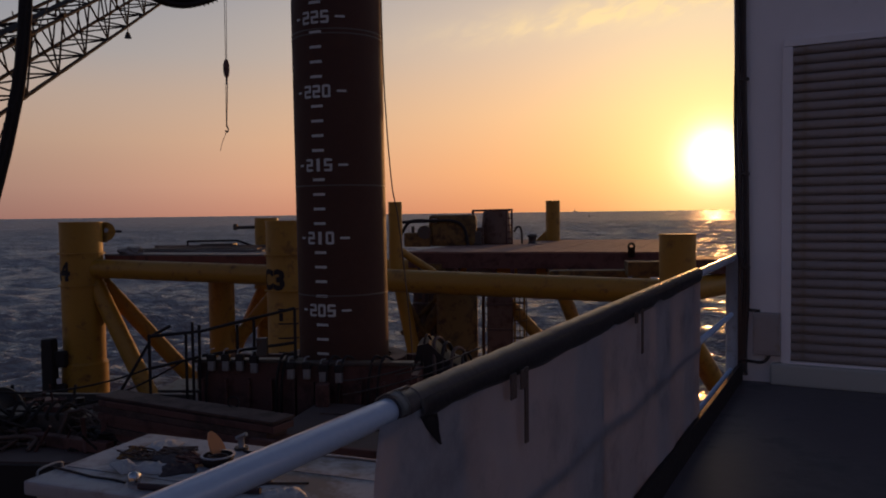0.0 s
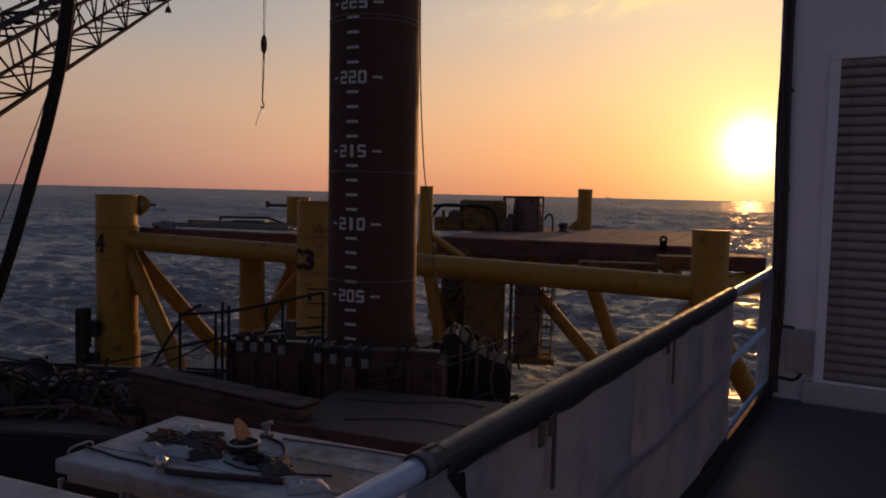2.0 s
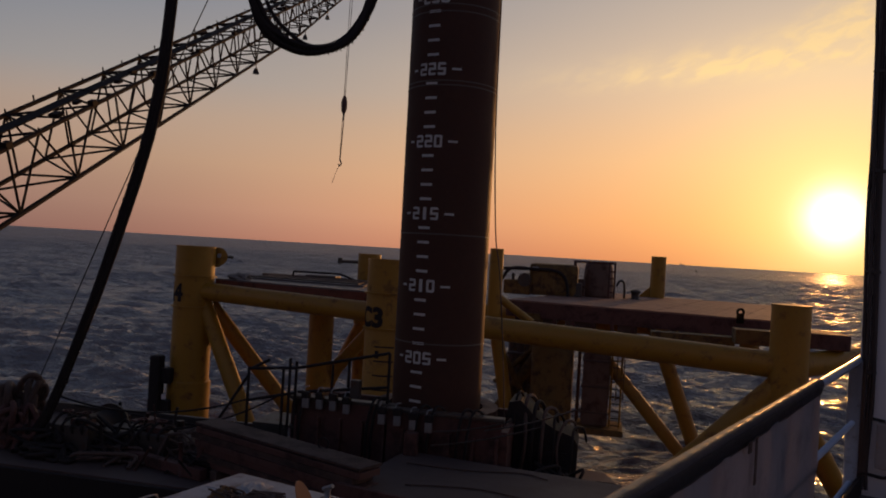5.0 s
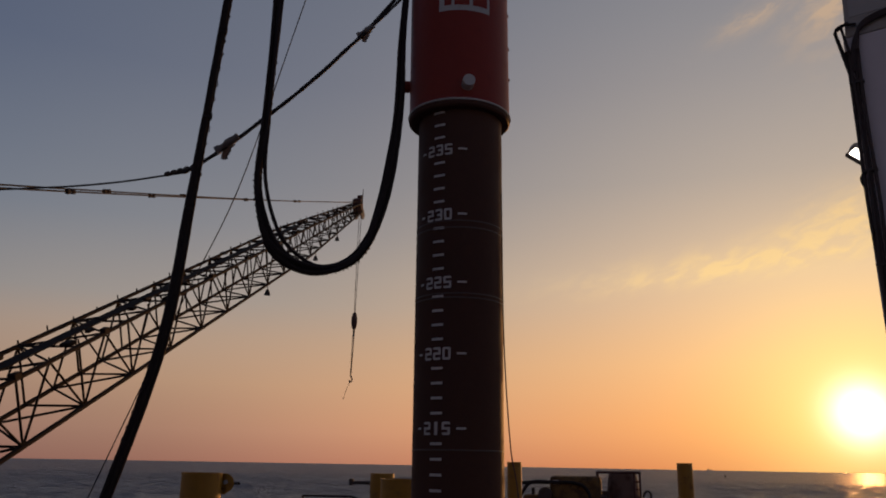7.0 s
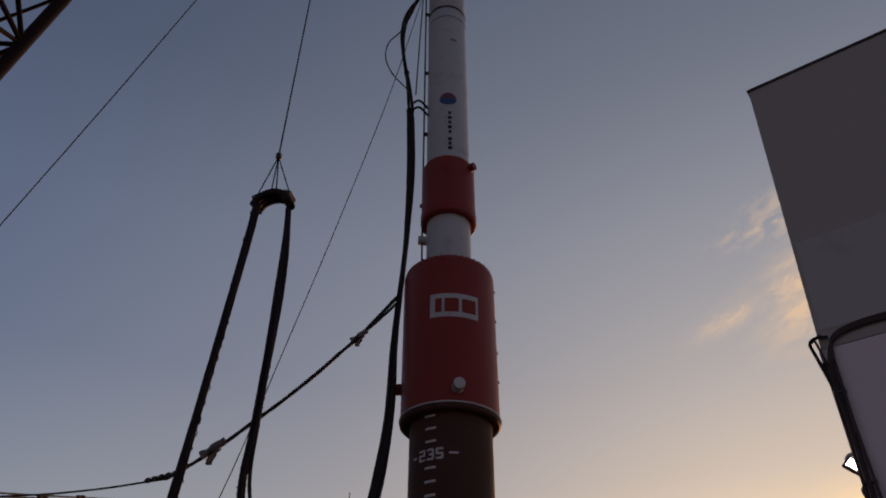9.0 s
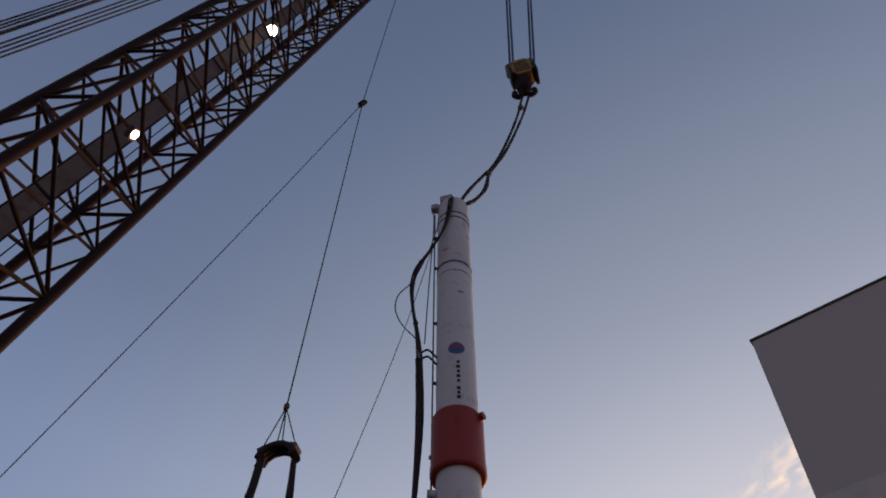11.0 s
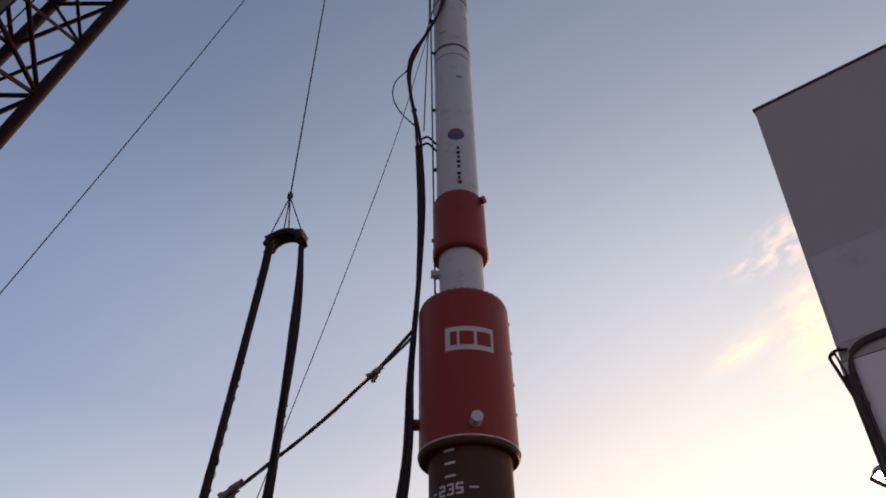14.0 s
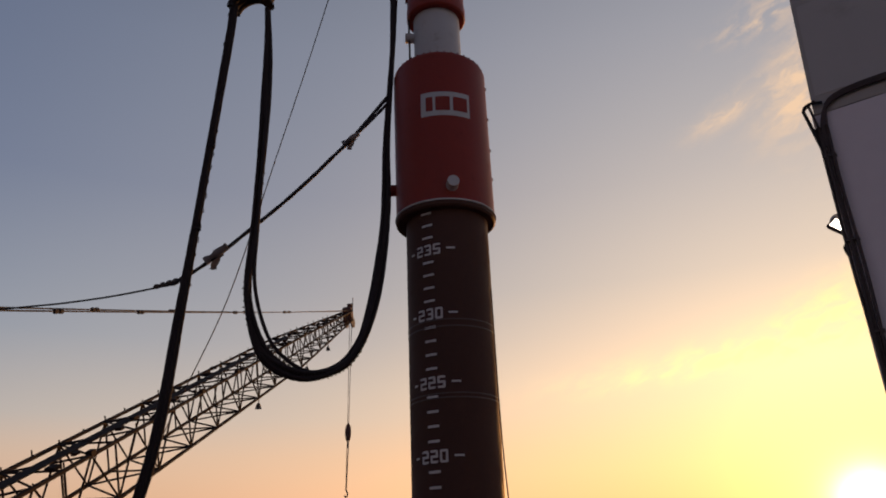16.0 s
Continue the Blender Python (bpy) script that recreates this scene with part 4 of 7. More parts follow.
def main_crane():
    d = (BOOM_B - BOOM_A).normalized()
    base, tip = BOOM_A - d * 22, BOOM_B + d * 52
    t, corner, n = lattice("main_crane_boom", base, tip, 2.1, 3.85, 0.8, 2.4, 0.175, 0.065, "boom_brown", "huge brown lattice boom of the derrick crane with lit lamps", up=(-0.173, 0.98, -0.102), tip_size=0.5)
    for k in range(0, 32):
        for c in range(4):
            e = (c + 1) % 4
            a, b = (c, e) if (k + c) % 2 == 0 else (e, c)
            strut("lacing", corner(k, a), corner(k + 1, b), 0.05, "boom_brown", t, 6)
    mid = [(corner(k, 0) + corner(k, 1) + corner(k, 2) + corner(k, 3)) / 4 for k in range(n)]
    # catwalk with a hand line running up inside the boom
    run = (mid[-4] - mid[0]).normalized()
    across = run.cross(Vector((1, 0, 8)) - (mid[0] + mid[-4]) / 2).normalized()
    flat = Matrix((across, run, across.cross(run))).transposed()
    b = bmesh.new()
    box(b, (mid[0] + mid[-4]) / 2, (0.6, (mid[-4] - mid[0]).length, 0.05), flat)
    walk_plate = part("catwalk", b, "catwalk", t, "grey grating catwalk inside the boom")
    for k in range(2, 34):
        b = bmesh.new()
        box(b, mid[k], (0.72, 0.10, 0.12), flat, 0.01)
        part("catwalk_bearer", b, "boom_brown", walk_plate)
    for o in (-0.33, 0.33):
        strut("catwalk_edge", mid[0] + across * o, mid[-4] + across * o, 0.035, "boom_brown", walk_plate, 6)
    strut("hand_line", mid[0] + across * 0.62, mid[-4] + across * 0.62, 0.022, "boom_brown", t, 6)

    lamps = ((-11.9, 8.9, 31.2), (-10.6, 10.9, 45.8), (-9.7, 12.4, 56.7))
    for p, size, turn in zip(lamps, (0.14, 0.25, 0.22), (0.9, 0.15, 0.2)):
        back = Vector(p)
        p = back + (Vector((1, 0, 8)) - back).normalized() * 3.2
        strut("lamp_arm", back, p, 0.05, "boom_brown", t, 6)
        q = (Vector((1, 0, 8)) - p).to_track_quat("Z", "Y").to_matrix() @ Matrix.Rotation(turn, 3, "Y")
        b = bmesh.new()
        box(b, p, (0.34, 0.42, 0.22), q, 0.05)
        case = part("lamp_case", b, "steel", t)
        face = p + q @ Vector((0, 0, 0.11))
        part("lamp_glass", lathe(bmesh.new(), face, [(size, 0.0), (size * 0.95, 0.03), (size * 0.6, 0.05), (0.01, 0.06)], 20, q @ Vector((0, 0, 1))), "lamp", case, "glowing lamp glass")
    for f in (0.0, 0.1, 0.19, 0.3, 0.36, 0.62, 0.74, 0.87, 1.0):
        wire(Vector((-21.87, 5.93, 37.08)).lerp(Vector((-23.4, 7.16, 35.54)), f), Vector((-27.56, 19.4, 117.1)).lerp(Vector((-11.1, 21.25, 119.7)), f), 0.05, "boom hoist wire of the main crane")


def hook_block():
    c = Vector((1.25, 16.5, 47.1))
    t = thing("crane_hook_block", c, "yellow and black crane hook block above the hammer", "hook block")
    m = Matrix.Rotation(-0.12, 3, "Y") @ Matrix.Diagonal((0.88, 1, 0.95))
    plumb = Matrix.Rotation(0.03, 3, "Y")
    # eight-sided yellow housing, black bars on its face stand in for dark slots
    outline = [(-0.36, -0.95), (0.36, -0.95), (0.62, -0.5), (0.62, 0.62), (0.36, 1.0), (-0.36, 1.0), (-0.62, 0.62), (-0.62, -0.5)]
    b = bmesh.new()
    near = [b.verts.new(c + m @ Vector((x, -0.42, z))) for x, z in outline]
    back = [b.verts.new(c + m @ Vector((x, 0.42, z))) for x, z in outline]
    b.faces.new(near)
    b.faces.new(back[::-1])
    for k in range(8):
        b.faces.new((near[k - 1], back[k - 1], back[k], near[k]))
    bmesh.ops.recalc_face_normals(b, faces=b.faces)
    body = part("housing", b, "yellow_block", t)
    for z in (-0.55, -0.2, 0.15, 0.5):
        b = bmesh.new()
        box(b, c + m @ Vector((0, -0.43, z)), (0.85, 0.03, 0.12), m, 0.01)
        part("dark_slot_bar", b, "black", body)
    for x in (-0.72, 0.72):
        b = bmesh.new()
        box(b, c + m @ Vector((x, 0, -0.38)), (0.22, 1.0, 1.0), m, 0.09)
        part("cheek_weight", b, "black", t)
    for x in (-0.42, 0.42):
        part("sheave", rod(bmesh.new(), c + m @ Vector((x, -0.3, 0.72)), c + m @ Vector((x, 0.3, 0.72)), 0.42, seg=24), "steel", t)
    part("swivel", lathe(bmesh.new(), c + plumb @ Vector((0.0, 0, -2.35)), [(0.20, 0), (0.36, 0.2), (0.42, 0.8), (0.34, 1.45)], 20, plumb @ Vector((0, 0, 1))), "boom_brown", t)
    for k in (-1, 1):
        q = [c + plumb @ Vector(v) for v in ((0, 0, -2.1), (k * 0.12, 0, -2.6), (k * 0.30, 0, -2.85), (k * 0.52, 0, -2.62), (k * 0.50, 0, -2.3))]
        part("hook", tube(bmesh.new(), smooth_path(q, 6), 0.15, 10), "boom_brown", t)
    for x0, x1 in ((-0.62, 2.15), (-0.44, 2.35), (0.52, 4.95), (0.70, 5.15)):
        wire(c + Vector((x0, 0, 0.75)), c + Vector((x1, 0, 71)), 0.07, "hoist rope of the main crane", mat="blue_rope")
    # slings down to the hammer top
    a, e = c + Vector((-0.02, 0, -2.85)), axis(35.0) + Vector((0.38, 0, 0))
    join = Vector((-0.98, 16.5, 37.2))
    for o in (-0.13, 0.13):
        q = smooth_path([a + Vector((o * 1.4, 0, 0.1)), a.lerp(join, 0.3) + Vector((0.12 + o, 0, -0.3)), a.lerp(join, 0.7) + Vector((0.12 + o * 0.7, 0, -0.4)), join + Vector((o * 0.4, 0, 0))], 6)
        tagged(part("lifting_sling", tube(bmesh.new(), q, 0.065, 6, 0.2, 3), "rope"), "slack wire lifting sling above the hammer", "sling", "lifting slings")
    eye = a.lerp(join, 0.16) + Vector((-0.02, 0, -0.15))
    tagged(part("sling_shackle", lathe(bmesh.new(), eye, [(0.03, -0.22), (0.14, -0.1), (0.14, 0.1), (0.03, 0.22)], 12), "steel"), "steel shackle under the hook", "shackle")
    for o, s in ((-0.1, -0.22), (0.1, 0.3), (0.0, 0.42)):
        q = smooth_path([join + Vector((o * 0.5, 0, 0.15)), join.lerp(e, 0.45) + Vector((s, o, -0.1)), join.lerp(e, 0.8) + Vector((s * 0.9, o, -0.1)), e + Vector((o, 0, 0))], 6)
        tagged(part("lifting_sling", tube(bmesh.new(), q, 0.075, 6, 0.2, 4), "rope"), "looped sling shackled to the hammer head", "sling", "lifting slings")
    tagged(part("sling_shackle", lathe(bmesh.new(), join, [(0.03, -0.22), (0.13, -0.1), (0.13, 0.1), (0.03, 0.22)], 12), "steel"), "steel shackle joining the slings", "shackle")


hoses()
rigging()
far_crane()
main_crane()
hook_block()

# ---- jacket structure in the water ----
LEG_A, LEG_C, LEG_D = Vector((-16.9, 32.1, 0)), Vector((-7.1, 29.5, 0)), Vector((6.9, 25.75, 0))
ROW = (LEG_D - LEG_A).normalized()
BACK = Vector((-ROW.y, ROW.x, 0))


def pipe(name, p0, p1, r, parent, label="", mat="yellow", seg=28, r1=None):
    return sharp(part(name, rod(bmesh.new(), p0, p1, r, r1, seg), mat, parent, label))


def leg(parent, at, top, r, flare=0.0, open_top=True):
    o = Vector((at[0], at[1], 0))
    prof = [(r + flare, -6), (r + flare, 0.9), (r, 1.0), (r, top - 0.06), (r + 0.02, top - 0.06), (r + 0.02, top)]
    if open_top:
        prof += [(r - 0.05, top), (r - 0.05, top - 0.9), (0.01, top - 0.9)]
    else:
        prof += [(0.01, top)]
    return sharp(part("leg", lathe(bmesh.new(), o, prof, 40), "yellow", parent))


def ring_plate(parent, at, z, r, out, h=0.05):
    o = Vector((at[0], at[1], z))
    return sharp(part("ring_plate", lathe(bmesh.new(), o, [(r, 0), (r + out, 0), (r + out, h), (r, h)], 36), "yellow", parent))


def jacket():
    t = thing("jacket", LEG_C + Vector((0, 0, SEA)), "yellow tubular steel jacket standing in the sea, legs numbered", "offshore jacket")
    leg(t, LEG_A, 6.98, 0.86, 0.08)
    leg(t, LEG_C, 6.95, 0.84, 0.06)
    leg(t, LEG_D, 6.40, 0.58, 0.0, False)
    for z in (4.25, 5.62):
        ring_plate(t, LEG_A, z, 0.86, 0.1)
        ring_plate(t, LEG_C, z, 0.84, 0.1)
    # head of the corner leg: padeye and bracket
    to = (EYE - LEG_A).normalized()
    right = Vector((-to.y, to.x, 0))
    b = bmesh.new()
    rod(b, LEG_A + right * 0.95 + Vector((0, 0, 6.55)) - to * 0.06, LEG_A + right * 0.95 + Vector((0, 0, 6.55)) + to * 0.06, 0.42, seg=24)
    box(b, LEG_A + right * 0.75 + Vector((0, 0, 6.5)), (0.6, 0.12, 0.84), Matrix((right, to, Vector((0, 0, 1)))).transposed(), 0.01)
    part("padeye", b, "yellow", t)
    b = bmesh.new()
    rod(b, LEG_A + right * 1.0 + Vector((0, 0, 6.6)) - to * 0.09, LEG_A + right * 1.0 + Vector((0, 0, 6.6)) + to * 0.09, 0.1, seg=14)
    part("padeye_bush", b, "grey", t)
    pipe("pin", LEG_A + right * 1.3 + Vector((0, 0, 6.55)), LEG_A + right * 1.62 + Vector((0, 0, 6.55)), 0.06, t, mat="steel", seg=10)
    for body, o, r, z, deg in (("A4", LEG_A, 0.865, 4.9, -74), ("C3", LEG_C, 0.845, 4.72, -50)):
        f = Matrix.Rotation(radians(deg), 3, "Z") @ (EYE - o).normalized()
        part("leg_number", wrap(text_bm(body, 0.82, 0.05), o + Vector((0, 0, z)), r + 0.006, f), "black", t, "black stencilled leg number %s" % body)
    # draught marks down the middle leg
    f = Matrix.Rotation(radians(-4), 3, "Z") @ (EYE - LEG_C).normalized()
    for k, z in enumerate((3.6, 3.05, 2.5, 1.95, 1.4, 0.85)):
        part("draught_mark", wrap(plate(bmesh.new(), 0.8, 0.06), LEG_C + Vector((0, 0, z)), 0.846, f), "black", t)
    part("draught_bar", wrap(plate(bmesh.new(), 0.16, 0.3), LEG_C + Vector((0, 0, 3.3)), 0.846, Matrix.Rotation(radians(-18), 3, "Z") @ f), "black", t)
    # main horizontals
    pipe("beam", LEG_A + Vector((0, 0, 5.0)), LEG_C + Vector((0, 0, 4.82)), 0.40, t)
    pipe("beam", LEG_C + Vector((0, 0, 4.80)), LEG_D + Vector((0, 0, 4.48)), 0.42, t)
    pipe("beam", LEG_D + Vector((0, 0, 4.48)), LEG_D + Vector((7.5, 6.0, 5.05)), 0.38, t)
    # braces from the corner leg
    pipe("brace", LEG_A + Vector((0.4, 0, 4.7)), Vector((-12.9, 31.0, -1.6)), 0.36, t)
    pipe("brace", LEG_A + Vector((0.3, 0.6, 4.6)), Vector((-12.2, 35.4, -1.9)), 0.34, t)
    # legs and braces of the back row
    pipe("leg", (-12.2, 36.0, -6), (-12.2, 36.0, 5.1), 0.60, t)
    pipe("brace", (-12.1, 37.0, 0.2), (-10.2, 37.6, 4.6), 0.28, t)
    pipe("brace", (-12.3, 36.4, 0.4), (-8.6, 36.0, 4.6), 0.33, t)
    pipe("leg", (-10.55, 38.0, -6), (-10.55, 38.0, 7.03), 0.58, t)
    pipe("arm", (-12.1, 37.9, 6.57), (-10.6, 38.0, 6.57), 0.08, t, mat="steel", seg=12)
    pipe("arm", (-12.1, 37.9, 6.45), (-12.1, 37.9, 6.75), 0.11, t, mat="steel", seg=12)
    pipe("leg", (-3.1, 31.0, 4.4), (-3.1, 31.0, 7.64), 0.275, t)
    pipe("brace", (-3.0, 31.0, 4.6), (-2.35, 31.0, 1.2), 0.27, t)
    pipe("brace", (-3.0, 31.2, 5.7), (-1.6, 31.4, 4.75), 0.16, t)
    # legs and braces in here take the darker yellow for their shade
    pipe("leg", (-0.63, 30.7, -6), (-0.63, 30.7, 4.55), 0.82, t, mat="yellow_grimy_shaded")
    pipe("leg", (-1.75, 33.5, -6), (-1.75, 33.5, 5.0), 0.5, t, mat="yellow_grimy_shaded")
    pipe("brace", (-1.2, 31.5, 3.6), (-3.4, 32.0, 0.2), 0.22, t, mat="yellow_grimy_shaded")
    pipe("brace", (-0.4, 31.8, 0.2), (-2.2, 32.4, 3.6), 0.2, t, mat="yellow_grimy_shaded")
    pipe("brace", (1.2, 31.3, 3.75), (5.2, 30.1, -0.62), 0.24, t)
    pipe("brace", (3.3, 30.0, 4.55), (5.2, 30.1, -0.4), 0.27, t)
    pipe("brace", LEG_D + Vector((-0.1, 0.05, 3.95)), Vector((2.2, 27.0, -1.2)), 0.42, t)
    pipe("brace", LEG_D + Vector((0.2, 0.2, 3.3)), Vector((10.2, 29.5, -1.2)), 0.36, t)
    pipe("beam", (-15.5, 38.5, 4.7), (8.8, 34.5, 4.6), 0.36, t)
    # caisson clad in a ladder tower
    b = bmesh.new()
    box(b, (1.07, 31.2, 2.75), (1.02, 0.9, 3.5), bevel=0.03)
    caisson = part("caisson", b, "tank", t, "weathered brown riser caisson")
    for z in (1.5, 2.5, 3.5):
        b = bmesh.new()
        box(b, (1.07, 31.2, z), (1.1, 0.98, 0.08), bevel=0.01)
        part("band", b, "debris", caisson)
    b = bmesh.new()
    box(b, (1.3, 31.2, 0.86), (1.75, 1.8, 0.24), bevel=0.02)
    part("landing", b, "yellow_grimy_shaded", t)
    for x in (1.66, 2.04):
        pipe("ladder_stile", (x, 30.9, 0.9), (x, 30.9, 4.6), 0.04, t, seg=8)
    for k in range(13):
        strut("rung", (1.66, 30.9, 1.05 + k * 0.28), (2.04, 30.9, 1.05 + k * 0.28), 0.022, "steel", t)
    for z in (2.2, 2.9, 3.6, 4.3):
        q = [Vector((1.85 + 0.3 * math.sin(a), 30.9 - 0.42 * abs(math.cos(a)) - 0.02, z)) for a in [radians(k * 18 - 90) for k in range(11)]]
        part("ladder_hoop", tube(bmesh.new(), q, 0.022, 6), "yellow_grimy_shaded", t)
    for x in (1.58, 1.85, 2.12):
        strut("hoop_bar", (x, 30.46 if x == 1.85 else 30.7, 2.1), (x, 30.46 if x == 1.85 else 30.7, 4.4), 0.018, "yellow_grimy_shaded", t)
    # conductor pipes and slack lines crowded between the post and the big leg
    for x, y, r0, z1 in ((-2.05, 32.2, 0.16, 4.5), (-1.72, 31.8, 0.09, 4.4), (-2.45, 33.0, 0.2, 4.6), (0.38, 31.9, 0.07, 4.5)):
        pipe("riser", (x, y, -4), (x, y, z1), r0, t, mat="debris", seg=14)
    for p0, p1, r0 in (((-2.9, 31.4, 3.9), (-1.5, 31.6, 1.2), 0.12), ((-3.0, 31.6, 2.2), (-1.4, 31.8, 3.8), 0.1), ((-2.6, 32.4, 0.9), (-0.2, 32.6, 2.9), 0.14), ((-3.3, 33.2, 3.6), (-1.0, 33.4, 0.2), 0.18)):
        pipe("brace", p0, p1, r0, t, mat="yellow_grimy_shaded", seg=14)
    for z in (0.7, 2.1, 3.4):
        b = bmesh.new()
        box(b, (-1.6, 32.0, z), (1.9, 0.5, 0.1), bevel=0.02)
        part("riser_guide", b, "debris", t)
    # boat fender beside the corner leg
    b = bmesh.new()
    box(b, (-17.9, 31.1, 0.4), (0.5, 0.55, 3.4), bevel=0.12)
    part("boat_fender", b, "black", t, "black rubber boat fender")
    for z in (1.2, -0.2):
        b = bmesh.new()
        box(b, (-17.45, 31.3, z), (0.5, 0.6, 0.7), bevel=0.1)
        part("fender_shoe", b, "black", t)
    # white plate put where bright sea shows past the fender
    b = bmesh.new()
    box(b, (-17.43, 30.95, 0.31), (0.2, 0.04, 0.2))
    part("sea_gap_plate", b, "wall", t, "small white plate standing in for bright sea seen through a gap")
    # deck support stubs under the work decks
    for x, y, z in ((5.3, 32.5, 4.2), (3.5, 33.0, 4.36), (7.6, 36.5, 3.9), (-9.5, 34.0, 3.9)):
        pipe("stub", (x, y, z), (x, y, 5.0), 0.42, t)
    b = bmesh.new()
    box(b, (6.4, 29.0, 5.05), (1.3, 0.9, 0.52), bevel=0.02)
    part("walkway_box", b, "yellow_grimy_shaded", t)
    b = bmesh.new()
    box(b, (4.4, 29.6, 4.78), (2.9, 0.7, 0.34), bevel=0.03)
    part("walkway_box", b, "yellow_grimy_shaded", t)
    for x, y, z0, z1 in ((8.15, 27.4, 5.0, 5.5),):
        b = bmesh.new()
        box(b, (x, y, (z0 + z1) / 2), (1.5, 1.6, z1 - z0), bevel=0.05)
        part("walkway_box", b, "rust", t)


def work_deck(name, corners, z, thick, mat, label, planks, edge="rust"):
    """A flat work platform of planks on edge beams; corners: front left, front right, back right, back left."""
    t = thing(name, (*corners[0], z), label, "work platform")
    fl, fr, br, bl = [Vector((x, y, z)) for x, y in corners]
    b = bmesh.new()
    vs = [bm_v for bm_v in (b.verts.new(p + Vector((0, 0, d))) for d in (-thick, -0.055) for p in (fl, fr, br, bl))]
    for f in ((3, 2, 1, 0), (4, 5, 6, 7), (0, 1, 5, 4), (1, 2, 6, 5), (2, 3, 7, 6), (3, 0, 4, 7)):
        b.faces.new([vs[i] for i in f])
    part("platform_frame", b, edge, t)
    rng = random.Random(11)
    for k in range(planks):
        a, c = (k + 0.012) / planks, (k + 0.988) / planks
        h = rng.uniform(0.0, 0.015)
        p = [fl.lerp(fr, a), fl.lerp(fr, c), bl.lerp(br, c), bl.lerp(br, a)]
        b = bmesh.new()
        lo = [b.verts.new(q + Vector((0, 0, -0.05))) for q in p]
        hi = [b.verts.new(q + Vector((0, 0, h))) for q in p]
        b.faces.new(hi)
        for i in range(4):
            b.faces.new((lo[i - 1], lo[i], hi[i], hi[i - 1]))
        part("plank", b, mat, t)
    return t


def jacket_top():
    work_deck("work_platform", ((-16.0, 32.35), (-7.95, 30.75), (-8.6, 37.5), (-15.4, 38.6)), 5.56, 0.46, "deck", "dark work platform with a rusty red edge on the jacket", 16, "red_edge")
    t = work_deck("work_platform", ((-2.9, 33.4), (7.6, 31.6), (11.2, 44.5), (0.6, 47.0)), 5.5, 0.7, "plank", "reddish-brown plank work platform on the jacket", 26)
    # padeye with its hole on the front edge
    b = bmesh.new()
    ring, hole = [], []
    for k in range(25):
        a = radians(-30 + k * 10)
        ring.append((6.35 + 0.16 * math.cos(a), 5.74 + 0.16 * math.sin(a)))
        hole.append((6.35 + 0.07 * math.cos(a), 5.74 + 0.07 * math.sin(a)))
    for o, h, o2, h2 in zip(ring, hole, ring[1:], hole[1:]):
        b.faces.new([b.verts.new((x, 31.56, z)) for x, z in (o, o2, h2, h)])
    for o, h in ((ring[0], hole[0]), (ring[-1], hole[-1])):
        b.faces.new([b.verts.new((x, 31.56, z)) for x, z in (o, h, (h[0], 5.3), (o[0], 5.3))])
    b.faces.new([b.verts.new((x, 31.56, z)) for x, z in ((6.30, 5.3), (6.40, 5.3), (6.41, 5.70), (6.29, 5.70))])
    bmesh.ops.solidify(b, geom=b.faces[:], thickness=0.08)
    part("padeye", b, "steel", t)
    # joists, brackets and a drip-stained skirt under the front edge
    for k in range(13):
        x = -2.4 + k * 0.8
        y = 33.4 - (x + 2.9) * 0.171
        b = bmesh.new()
        box(b, (x, y + 1.2, 4.68), (0.16, 2.5, 0.26), bevel=0.01)
        part("joist", b, "rust", t)
    for x, w, h in ((-1.6, 1.7, 0.30), (0.3, 1.3, 0.24), (2.2, 0.8, 0.42), (4.9, 1.4, 0.28)):
        y = 33.4 - (x + 2.9) * 0.171
        b = bmesh.new()
        box(b, (x, y + 0.35, 4.80 - h / 2), (w, 0.5, h), bevel=0.04)
        part("bracket", b, "debris", t)
    stack = thing("plank_stack", (-12.7, 36.0, 5.57), "dark weathered boards lying stacked on the platform", "boards")
    rng = random.Random(14)
    for k in range(9):
        b = bmesh.new()
        x0, x1 = -15.7 + rng.uniform(-0.2, 0.9), -9.4 + rng.uniform(-0.5, 0.4)
        y = 33.8 + 0.42 * k
        box(b, ((x0 + x1) / 2, y - (x0 + x1 + 25) * 0.06, 5.62 + 0.05 * (k % 2) + 0.006 * k), (x1 - x0, 0.34, 0.07), Matrix.Rotation(rng.uniform(-0.02, 0.02) - 0.12, 3, "Z"), 0.01)
        part("board", b, rng.choice(("deck", "debris", "steel")), stack)
    # crumpled sheet caught at the corner of the platform
    b = bmesh.new()
    bmesh.ops.create_icosphere(b, subdivisions=4, radius=1.0)
    for v in b.verts:
        k = 1 + 0.55 * noise.noise(v.co * 1.6) + 0.3 * noise.noise(v.co * 4.0)
        v.co = Vector((-14.95 + v.co.x * k * 0.55, 32.75 + v.co.y * k * 0.3, max(5.565, 5.62 + v.co.z * k * 0.22)))
    for face in b.faces:
        face.smooth = True
    tagged(part("crumpled_sheet", b, "cloth"), "crumpled grey plastic sheet lying on the platform corner", "sheet")
    # low frame on the dark platform
    f = thing("guard_frame", (-14.0, 37, 5.6), "low black pipe frame lying on the dark platform", "guard frame")
    for a, c in (((-14.05, 36.6, 5.6), (-14.05, 36.6, 5.95)), ((-14.05, 36.6, 5.95), (-11.6, 36.6, 5.97)), ((-11.6, 36.6, 5.97), (-10.8, 36.6, 5.7)), ((-13.4, 36.6, 5.72), (-11.0, 36.6, 5.72))):
        strut("pipe", a, c, 0.05, "black", f)
    b = bmesh.new()
    box(b, (-12.6, 36.9, 5.72), (1.6, 0.8, 0.22), bevel=0.05)
